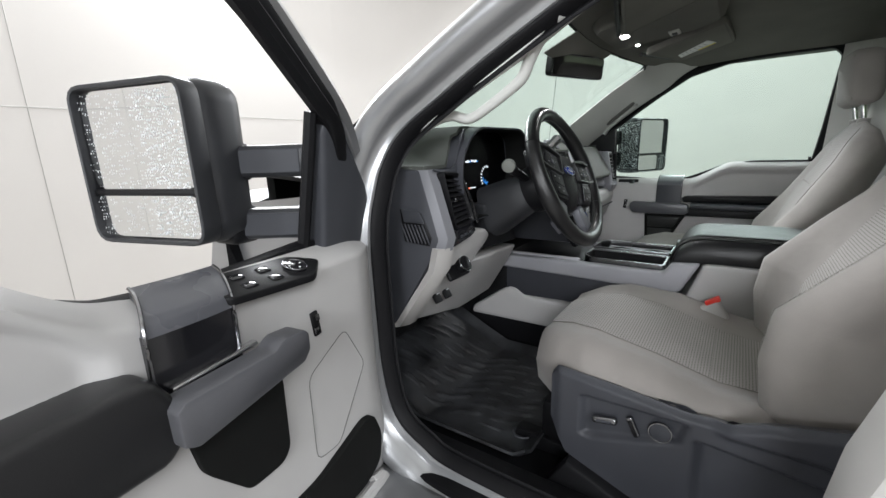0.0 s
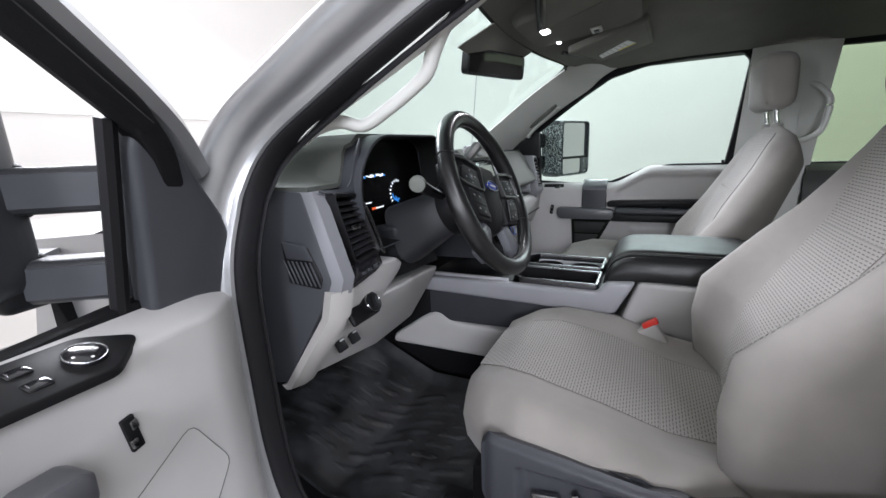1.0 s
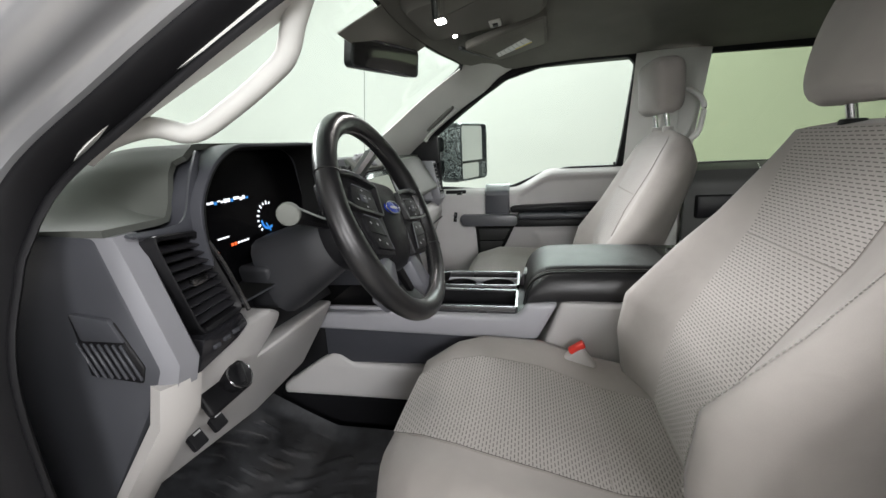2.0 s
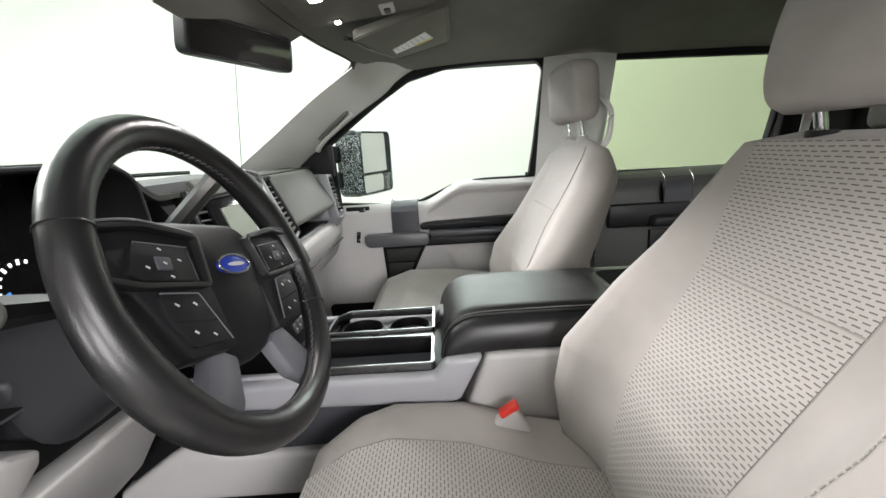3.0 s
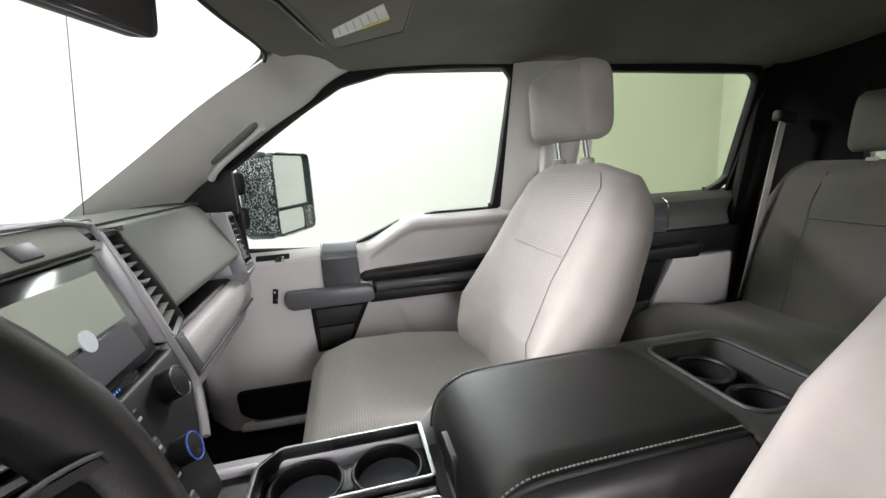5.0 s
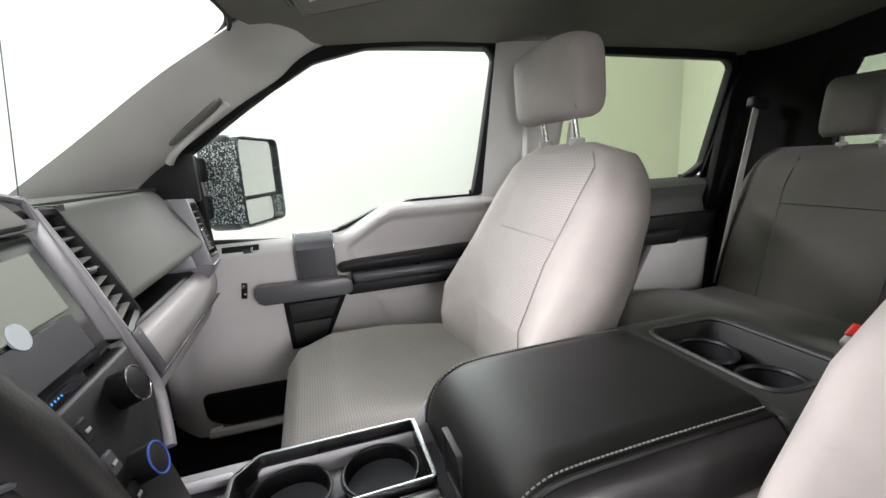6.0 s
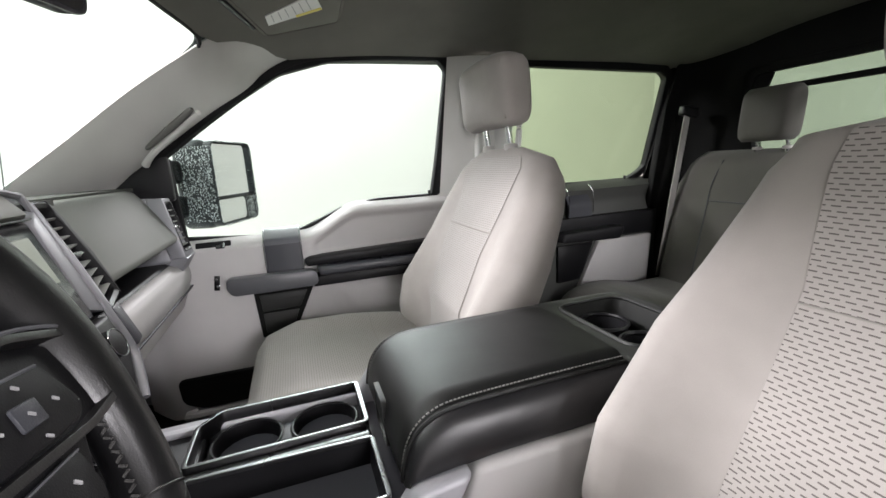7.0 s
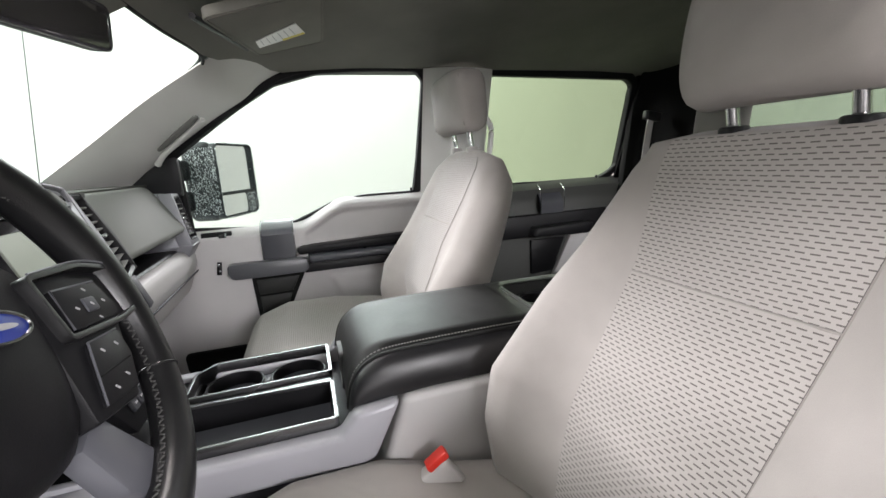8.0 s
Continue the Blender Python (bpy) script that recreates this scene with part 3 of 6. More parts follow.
    # black ceramic border of the glass outside that edge, one strip a side
    for side in (1, -1):
        rim_in = spline([Vector(screen(0.5 + 0.5 * side * s, v)) for s, v in ((1.02, 0.0), (1.022, 0.35), (1.032, 0.7), (1.032, 0.86), (1.012, 0.94), (0.962, 0.98), (0.85, 0.998))], 4)
        rim_out = spline([Vector(screen(0.5 + 0.5 * side * s, v)) for s, v in ((1.06, 0.0), (1.07, 0.35), (1.09, 0.7), (1.13, 0.90), (1.16, 1.03), (1.05, 1.08), (0.86, 1.06))], 4)
        part("ceramic_border", sheet(lambda u, v: rim_in[round(v * (len(rim_in) - 1))].lerp(rim_out[round(v * (len(rim_in) - 1))], u) + Vector((0, 0.004, 0.006)), 2, len(rim_in) - 1, 0.002), RUBBER, cab)
    part("driver_b_pillar", prism([(-0.445, 0.86), (-0.456, 1.08), (-0.472, 1.212), (-0.498, 1.31), (-0.550, 1.40), (-0.645, 1.62), (-0.68, 1.88), (-0.86, 1.88), (-0.86, 0.86)], "x", -0.925, -0.82, 0.012,
                                  warp=lambda c: (c.x + 0.342 * max(0, c.z - 1.42), c.y, c.z)), PALE, cab, "pale grey B-pillar")
    # what carries the cab
    for side in (1, -1):
        part("fender", sheet(lambda u, v: (side * (0.80 + 0.08 * math.sin(math.pi * 0.5 * v)), 0.38 + 0.55 * u, 1.475 - 0.62 * v - 0.055 * u), 12, 8, 0.01 * side), PAINT, cab, "silver painted front fender")
        part("frame_rail", rbox((0.08, 4.2, 0.16), (side * 0.45, 0.0, 0.62), bevel=0.01), BLACK, cab, "black frame rail")
        for y in (1.15, -1.75):
            w = part("wheel", disc(0.27, 0.20, (side * 0.85, y, 0.40), (0, 90, 0), 32, 0.01), SILVER, cab, "silver road wheel")
            part("tyre", ring_band([(y + 0.40 * math.cos(a), 0.40 + 0.40 * math.sin(a)) for a in [math.tau * k / 40 for k in range(40)]], [(y + 0.26 * math.cos(a), 0.40 + 0.26 * math.sin(a)) for a in [math.tau * k / 40 for k in range(40)]], side * 0.85 - 0.13, side * 0.85 + 0.13, "x", 0.02), RUBBER, w, "black tyre")
    for y in (1.15, -1.75):
        part("axle", disc(0.06, 1.6, (0, y, 0.42), (0, 90, 0), 16, 0.005), BLACK, cab, "black axle")
    part("running_board", rbox((0.20, 2.2, 0.05), (-1.06, -0.2, 0.52), bevel=0.015), BLACK, cab, "black ribbed running board")
    for k in range(46):
        part("tread", rbox((0.15, 0.006, 0.005), (-1.06, 0.85 - 0.045 * k, 0.5465), (0, 0, 35 if k % 2 else -35), bevel=0.001, seg=1), MARK, cab)
    return cab


cab_shell()


# ---- doors ----
FRONT_WIN = [(0.30, 1.400), (0.235, 1.585), (0.196, 1.632), (0.047, 1.735), (-0.127, 1.836), (-0.255, 1.868), (-0.40, 1.877), (-0.575, 1.878), (-0.604, 1.85), (-0.590, 1.60), (-0.578, 1.470),
             (-0.387, 1.470), (-0.279, 1.455), (-0.20, 1.42), (-0.137, 1.395), (-0.006, 1.385), (0.19, 1.400)]
REAR_WIN = [(-0.825, 1.868), (-1.435, 1.857), (-1.470, 1.835), (-1.492, 1.516), (-1.46, 1.487), (-1.40, 1.458), (-1.05, 1.468), (-0.835, 1.468)]


def belt(y):
    if y > -0.137:
        return 1.392
    if y < -0.32:
        return 1.468
    k = (-0.137 - y) / 0.183
    return 1.392 + 0.076 * (3 * k * k - 2 * k ** 3)


def window_of(parent, outline, material, label, lowered=False):
    out = rounded(outline, 0.012, 2)
    big = inset(out, -0.022)
    fr = ring_band(big, inset(out, 0.006), 0, 0.03, "x", 0.004)
    for v in fr.verts:
        v.co.x = side_x(v.co.z) - 0.018 + v.co.x
    part("window_frame", fr, RUBBER, parent, "black rubber window surround")
    if lowered:
        return
    pane = prism(out, "x", 0, 0.005, 0)
    for v in pane.verts:
        v.co.x = side_x(v.co.z) + 0.0 + v.co.x
    p = part("window_pane", pane, material, parent, label)
    p.visible_shadow = False


def front_door(name, label, driver):
    door = thing(name, label, "truck door", loc=(0.83, 0.32, 0.86))
    window_of(door, FRONT_WIN, CLEAR, "clear window pane", driver)

    def face_x(y, z, top):
        d = top - z
        x = 0.850 - 0.062 * min(1, d / 0.022) ** 0.6
        step = lambda q: min(1, max(0, q)) ** 2 * (3 - 2 * min(1, max(0, q)))
        # scooped upper panel with a bevelled border, and a raised lower panel
        x += 0.018 * step((-0.158 - 0.55 * max(0, z - 1.36) - y) / 0.030) * step((top - 0.030 - z) / 0.022) * step((z - 1.306) / 0.03) * step((y + 0.60) / 0.03)
        x -= 0.007 * step((-0.215 - 0.42 * (1.225 - z) - y) / 0.022) * step((1.213 - z) / 0.022)
        x -= 0.012 * math.exp(-((z - 0.96) / 0.10) ** 2)
        return x

    def skin(u, v):
        y = 0.345 - 0.98 * u
        top = belt(y) + 0.004 + (0.024 * min(1, max(0, (-0.10 - y) / 0.12)) if driver else 0)
        k = v ** 0.75
        z = 0.875 + (top - 0.875) * k
        return face_x(y, z, top) + 0.05 * max(0, (y - 0.24) / 0.105) ** 2, y, z
    part("door_trim", sheet(skin, 120, 80, 0.02), LIGHT, door, "pale grey moulded door trim panel", angle=60)
    shell = prism([(0.40, 0.82), (0.40, 1.37), (-0.14, 1.372), (-0.32, 1.45), (-0.64, 1.45), (-0.64, 0.82)], "x", 0.872, 0.985, 0.02)
    part("door_shell", shell, PAINT, door, "silver painted door skin")
    # upper frame round the glass
    fr = [(0.315, 1.565), (0.245, 1.645), (0.055, 1.775), (-0.12, 1.878), (-0.27, 1.905), (-0.62, 1.912), (-0.645, 1.86), (-0.63, 1.45)]
    part("upper_frame", tube([(side_x(z) + 0.022, y, z) for y, z in fr], 0.026, 8, 6, flat=0.8), PAINT if driver else RUBBER, door, "window frame channel")
    part("inner_frame", tube([(side_x(z) - 0.004, y, z) for y, z in [(p[0] - 0.028, p[1] - 0.022) for p in fr[1:6]]], 0.017, 8, 6), RUBBER, door, "black inner window frame")
    # sail panel at the foot of the pillar
    part("sail_panel", prism([(0.385, 1.362), (0.212, 1.372), (0.203, 1.60), (0.213, 1.640), (0.262, 1.60), (0.335, 1.50)], "x", 0.832, 0.872, 0.010, 3,
                             warp=lambda c: (c.x - 0.16 * max(0, c.z - 1.40), c.y, c.z)), MID, door, "dark grey mirror sail panel")
    if not driver:
        part("sail_trim", prism([(0.186, 1.642), (0.176, 1.640), (0.176, 1.520), (0.205, 1.515), (0.335, 1.535), (0.262, 1.597), (0.215, 1.630)], "x", 0.776, 0.80, 0.005, 2), BLACK, door, "black window corner trim")
    part("window_divider", tube([(0.862, 0.190, 1.39), (side_x(1.60) - 0.002, 0.186, 1.63)], 0.011, 8, 0), RUBBER, door, "black window divider")
    # chrome-edged strap
    def strap_at(u, v):
        fold = min(1, v * 2.2)
        y = (-0.001 - 0.107 * u - 0.028 * fold) if driver else (-0.028 - 0.100 * u)
        return 0.846 - 0.072 * fold ** 0.7 - 0.003 * math.sin(math.pi * u), y, 1.412 - 0.03 * fold - 0.125 * max(0, v - 0.4) / 0.6
    strap = part("strap", sheet(lambda u, v: strap_at(u, v * 0.46), 6, 10, -0.014), SATIN, door, "satin slate strap", angle=60)
    part("strap_face", sheet(lambda u, v: strap_at(u, 0.46 + v * 0.54), 6, 8, -0.014), SLATE if not driver else GLOSSY, strap, "gloss black strap face", angle=60)
    for u in (-0.01, 1.01):
        part("chrome_strip", tube([Vector(strap_at(u, k / 20)) - Vector((0.002, 0, 0)) for k in range(20)], 0.0024, 6, 2), CHROME, door, "chrome strip")
    # pull handle
    if driver:
        handle = [(-0.144, 1.254), (-0.145, 1.298), (-0.135, 1.306), (-0.012, 1.309), (-0.002, 1.317), (0.006, 1.320), (0.040, 1.318), (0.052, 1.308), (0.051, 1.284), (0.036, 1.270), (-0.128, 1.246)]
    else:
        handle = [(0.084, 1.262), (0.082, 1.285), (0.070, 1.292), (-0.152, 1.290), (-0.165, 1.282), (-0.167, 1.254), (-0.155, 1.243), (0.062, 1.241), (0.074, 1.245)]
    part("pull_handle", prism(handle, "x", 0.722, 0.760, 0.0045, 2, warp=lambda c: (c.x + 0.5 * max(0, c.y - 0.045), c.y, c.z)), HANDLE, door, "satin slate plastic pull handle")
    for hy in (0.040, -0.125):
        part("handle_foot", rbox((0.05, 0.040, 0.034), (0.778, hy, 1.275 if driver else 1.267), bevel=0.006), SLATE, door)
    if driver:
        part("handle_lever", rbox((0.012, 0.118, 0.007), (0.767, -0.066, 1.309), (4, 0, 0), bevel=0.003), STEEL, door, "chrome inside door lever")
    # armrest and its dark band
    if driver:
        part("armrest", prism([(-0.128, 1.300), (-0.150, 1.337), (-0.63, 1.330), (-0.63, 1.226), (-0.150, 1.230), (-0.130, 1.245)], "x", 0.742, 0.83, 0.014, 4), LIDSIDE, door, "soft black armrest")
    else:
        part("arm_band", prism([(-0.132, 1.314), (-0.150, 1.322), (-0.63, 1.334), (-0.63, 1.296), (-0.140, 1.296)], "x", 0.752, 0.83, 0.006, 2), BLACK, door, "soft black band")
        part("armrest", prism([(-0.168, 1.294), (-0.63, 1.294), (-0.63, 1.266), (-0.172, 1.268)], "x", 0.726, 0.83, 0.009, 3), SLATE, door, "padded dark armrest")
        part("armrest_base", prism([(-0.168, 1.270), (-0.63, 1.266), (-0.63, 1.236), (-0.150, 1.236)], "x", 0.730, 0.83, 0.007, 2), BLACK, door, "black armrest underside")
    # pockets, their inner shade drawn as dark plates on the trim
    if driver:
        part("pocket", prism(rounded([(0.038, 1.236), (-0.112, 1.236), (-0.098, 1.165), (-0.040, 1.094), (0.020, 1.094), (0.036, 1.112)], 0.012, 3), "x", 0.776, 0.80, 0.003, 1), SHADOW, door, "dark plate for the cubby's shaded recess")
        mouth = [(0.262, 0.985), (0.240, 1.040), (0.212, 1.046), (0.080, 1.012), (-0.45, 1.00), (-0.52, 0.93), (-0.48, 0.905), (0.20, 0.905), (0.25, 0.925)]
    else:
        part("pocket", prism([(0.020, 1.232), (-0.152, 1.232), (-0.085, 1.095), (0.012, 1.088)], "x", 0.776, 0.80, 0.004), SHADOW, door, "dark plate for the cubby's shaded recess")
        part("cubby_face", prism([(0.006, 1.222), (-0.132, 1.222), (-0.106, 1.172), (0.002, 1.170)], "x", 0.7735, 0.79, 0.003), DECK, door, "slate cubby shelf")
        part("cubby_face", prism([(0.002, 1.164), (-0.102, 1.164), (-0.078, 1.106), (0.0, 1.102)], "x", 0.7735, 0.79, 0.003), DECK, door, "slate cubby shelf")
        mouth = [(0.255, 1.005), (0.25, 0.93), (0.20, 0.905), (-0.48, 0.905), (-0.52, 0.93), (-0.45, 1.00)]
    part("map_pocket", prism(rounded(mouth, 0.02), "x", 0.768, 0.80, 0.003, 1), SHADOW, door, "dark plate for the shaded map pocket opening")
    part("pocket_lip", tube([(0.766, 0.215, 0.900), (0.757, 0.19, 0.895), (0.757, -0.46, 0.895), (0.765, -0.53, 0.93)], 0.012, 8, 6), LIGHT, door, "rolled pocket lip")
    if driver:
        rim = rounded([(0.098, 1.195), (0.196, 1.244), (0.246, 1.152), (0.150, 1.035), (0.092, 1.040)], 0.016, 3)
        # dark line stands in for shade in a groove of the trim's colour
        part("speaker_outline", tube([(face_x(y, z, 1.40) - 0.0004, y, z) for y, z in rim], 0.0007, 6, 0, closed=True, up=(1, 0, 0)), GROOVE_SHADE, door, "thin dark line for the shade in an outline groove")
    # lock switch
    ly, lz = (0.124, 1.284) if driver else (0.112, 1.275)
    sw = part("lock_switch", rbox((0.006, 0.015, 0.044), (0.785, ly, lz), (8, 0, 0), bevel=0.002), BLACK, door, "black door lock switch")
    for dz in (-0.011, 0.011):
        part("lock_button", rbox((0.004, 0.009, 0.012), (0.7815, ly + dz * 0.14, lz + dz), (8, 0, 0), bevel=0.002), CHROME, sw, "chrome lock button")
    if driver:
        pan = part("switch_panel", prism(rounded([(0.805, 0.168), (0.765, 0.115), (0.770, -0.035), (0.835, -0.030), (0.838, 0.125)], 0.012), "z", -0.004, 0.007, 0.002,
                                         warp=lambda c: (c.x, c.y, c.z + 1.143 + 0.30 * c.x - 0.04 * c.y)), BLACK, door, "black window switch panel")
        for k, (y, x) in enumerate(((0.012, 0.788), (0.012, 0.815), (0.058, 0.788), (0.058, 0.815))):
            part("window_switch", rbox((0.016, 0.022, 0.006), (x, y, 1.143 + 0.30 * x - 0.04 * y + 0.006), (0, -16, 0), bevel=0.004), GLOSSY, pan, "glossy window switch")
            part("switch_edge", rbox((0.007, 0.0014, 0.001), (x, y - 0.007, 1.143 + 0.30 * x - 0.04 * y + 0.0092), (0, -16, 0), bevel=0.001, seg=1), CHROME, pan)
        ringc = (0.800, 0.108, 1.143 + 0.30 * 0.800 + 0.003)
        part("mirror_dial", disc(0.019, 0.008, ringc, (0, -16, 0)), GLOSSY, pan, "round mirror control")
        part("dial_ring", tube([(ringc[0] + 0.0185 * math.cos(a), ringc[1] + 0.0185 * math.sin(a), ringc[2] + 0.0038 + 0.0053 * math.cos(a)) for a in [math.tau * k / 24 for k in range(24)]], 0.0009, 6, 0, closed=True), CHROME, pan, "chrome ring")
        for a in (0, 90, 180, 270):
            part("dial_mark", rbox((0.003, 0.003, 0.001), (ringc[0] + 0.011 * math.cos(radians(a)), ringc[1] + 0.011 * math.sin(radians(a)), ringc[2] + 0.0042 + 0.003 * math.cos(radians(a))), (0, -16, 0), bevel=0.0005, seg=1), WHITE, pan)
    else:
        sp = part("window_switch", rbox((0.036, 0.092, 0.008), (0.800, 0.108, 1.377), (0, -60, 0), bevel=0.003), BLACK, door, "black window switch plate")
        part("switch_key", rbox((0.016, 0.024, 0.010), (0.796, 0.09, 1.379), (0, -60, 0), bevel=0.003), GLOSSY, sp)
        part("switch_edge", rbox((0.014, 0.006, 0.004), (0.792, 0.080, 1.382), (0, -60, 0), bevel=0.001, seg=1), CHROME, sp)
    part("lock_pin", tube([(0.838, -0.565, 1.465), (0.838, -0.565, 1.488)], 0.005, 8, 0), BLACK, door, "black lock pin")
    # tow mirror, its head turned a little towards the driver
    XF.append(XF[-1] @ Matrix.Translation((1.095 if driver else 1.115, 0.11, 0)) @ Matrix.Rotation(radians(-8 if driver else -21), 4, "Z") @ Matrix.Translation((-1.14, -0.11, 0)))
    mir = part("side_mirror", rbox((0.275, 0.112, 0.285), (1.140, 0.126, 1.553), (0, 0, 0), bevel=0.042 if driver else 0.026, seg=5), HOUSING, door, "tall black towing mirror wet with drops")
    out = rounded([(1.005, 1.415), (1.272, 1.415), (1.275, 1.690), (1.010, 1.690)], 0.035, 4)
    part("mirror_rim", ring_band(out, inset(out, 0.008 if driver else 0.005), 0.048, 0.085, "y", 0.003), HOUSING, mir, "black mirror rim")
    up = rounded([(1.016, 1.512), (1.262, 1.512), (1.264, 1.680), (1.020, 1.680)], 0.025, 4)
    spot = 1.262 if driver else 1.205
    lo = rounded([(1.022, 1.425), (spot, 1.425), (spot, 1.500), (1.022, 1.500)], 0.020, 4)
    part("main_glass", prism(up, "y", 0.062, 0.068, 0), MIRROR, mir, "tall mirror glass with drops")
    part("spot_glass", prism(lo, "y", 0.062, 0.068, 0), MIRROR, mir, "wide-angle lower mirror glass")
    if not driver:
        part("spot_plate", rbox((0.062, 0.010, 0.082), (1.236, 0.0665, 1.463), bevel=0.003), HOUSING, mir)
    part("mirror_bar", rbox((0.25, 0.012, 0.012), (1.140, 0.062, 1.506), bevel=0.003), BLACK, mir)
    head = XF.pop()
    for z in ((1.552, 1.437) if driver else (1.597, 1.487)):
        ay = 0.200 if driver else 0.262
        part("mirror_arm", rbox((0.22, 0.045, 0.058), (0.935, ay, z), (0, 0, -26), bevel=0.010, seg=3), HOUSING, mir, "telescoping mirror arm")
        part("arm_panel", rbox((0.13, 0.004, 0.042), (0.925, ay - 0.020, z), (0, 0, -26), bevel=0.001, seg=1), MID, mir)
        part("arm_cap", rbox((0.07, 0.066, 0.072), (1.005, ay - 0.035, z), bevel=0.014, seg=3), BLACK, mir)
    XF.append(head)
    rng = random.Random(5 if driver else 6)
    drops = bmesh.new()
    for k in range(2100 if driver else 2000):
        rim = not driver and k < 1500
        if rim and k < 1150:
            c = (1.002, rng.uniform(0.052, 0.160), rng.uniform(1.435, 1.672))
        elif rim:
            c = (rng.choice((rng.uniform(1.006, 1.014), rng.uniform(1.262, 1.272))), 0.0475, rng.uniform(1.43, 1.68)) if rng.random() < 0.6 else (rng.uniform(1.02, 1.27), 0.0475, rng.choice((1.4185, 1.6870)))
        elif not driver and k < 1800:
            c = (rng.uniform(1.21, 1.268), 0.0475 if k % 2 else 0.060, rng.uniform(1.42, 1.50))
        else:
            c = (rng.uniform(1.02, 1.265), 0.060, rng.uniform(1.43, 1.675))
            if rng.random() > 0.25 + 0.75 * (c[0] < 1.13):
                continue
        r = rng.uniform(0.0007, 0.0019) if rim and k < 1150 else rng.uniform(0.0007, 0.0016)
        m = Matrix.Translation(c) @ (Matrix.Diagonal((0.5, 1, 1.2, 1)) if rim and k < 1150 else Matrix.Diagonal((1, 0.4, 1.2, 1)))
        bmesh.ops.create_icosphere(drops, subdivisions=1, radius=r, matrix=m)
    d = part("water_drops", drops, DROP, mir, "clear water drops")
    XF.pop()
    d["kind"] = "stuff"
    return door


DROP = surface("water_drop", (0.75, 0.77, 0.78), 0.05, bump=0.0, vary=0.0, spec=0.8)
front_door("passenger_door", "closed passenger door with grey trim, dark armrest and towing mirror", False)
SWING = Matrix.Translation((-0.848, 0.309, 0)) @ Matrix.Rotation(radians(-81.7), 4, "Z") @ Matrix.Translation((0.848, -0.309, 0)) @ Matrix.Diagonal((-1, 1, 1, 1))
XF.append(SWING)
front_door("driver_door", "wide-open driver door with lowered window, grey trim and wet mirror", True)
XF.pop()


def rear_door(name):
    door = thing(name, "closed rear door with grey trim under tinted glass", "truck door", "rear doors", loc=(0.83, -1.2, 0.86))
    window_of(door, REAR_WIN, DARKGLASS, "dark green privacy glass")
    # the panel's dark tone stands for shade inside the rear doors
    part("door_trim", sheet(lambda u, v: (0.845 - 0.055 * min(1, (1 - v) / 0.05) ** 0.6 + 0.02 * math.exp(-((v - 0.86) / 0.07) ** 2), -0.83 - 0.69 * u, 0.875 + 0.598 * v), 20, 40, 0.02), SHADED_TRIM, door, "grey moulded rear door trim", angle=60)
    part("door_shell", prism([(-0.65, 0.82), (-0.65, 1.45), (-1.56, 1.45), (-1.56, 0.82)], "x", 0.872, 0.985, 0.02), PAINT, door, "silver painted door skin")
    part("strap", sheet(lambda u, v: (0.835 - 0.061 * min(1, v * 2.2) ** 0.7, -1.085 - 0.105 * u, 1.456 - 0.02 * min(1, v * 2.2) - 0.10 * v), 6, 12, -0.008), MID, door, "satin slate strap", angle=60)
    for y in (-1.083, -1.192):
        part("chrome_strip", tube([(0.843, y, 1.470), (0.80, y, 1.461), (0.772, y, 1.435), (0.770, y, 1.36)][1:], 0.0018, 6, 6), CHROME, door, "chrome strip")
    part("arm_band", prism([(-0.87, 1.345), (-1.50, 1.345), (-1.50, 1.255), (-0.87, 1.255)], "x", 0.762, 0.83, 0.008), BLACK, door, "black armrest band")
    part("pull_handle", prism([(-1.02, 1.262), (-1.03, 1.300), (-1.29, 1.305), (-1.30, 1.29), (-1.28, 1.255)], "x", 0.715, 0.775, 0.010, 3), BLACK, door, "black pull handle")
    part("cubby", prism([(-1.04, 1.240), (-1.20, 1.240), (-1.14, 1.10), (-1.04, 1.095)], "x", 0.776, 0.80, 0.004), BLACK, door)
    part("lower_panel", prism([(-1.225, 1.245), (-1.49, 1.245), (-1.47, 1.00), (-1.10, 1.00)], "x", 0.772, 0.80, 0.008, 2), LIGHT, door, "pale lower panel")
    part("lock_pin", tube([(0.838, -1.40, 1.455), (0.838, -1.40, 1.482)], 0.005, 8, 0), BLACK, door)


rear_door("rear_door")
XF.append(Matrix.Diagonal((-1, 1, 1, 1)))
rear_door("rear_door")
XF.pop()


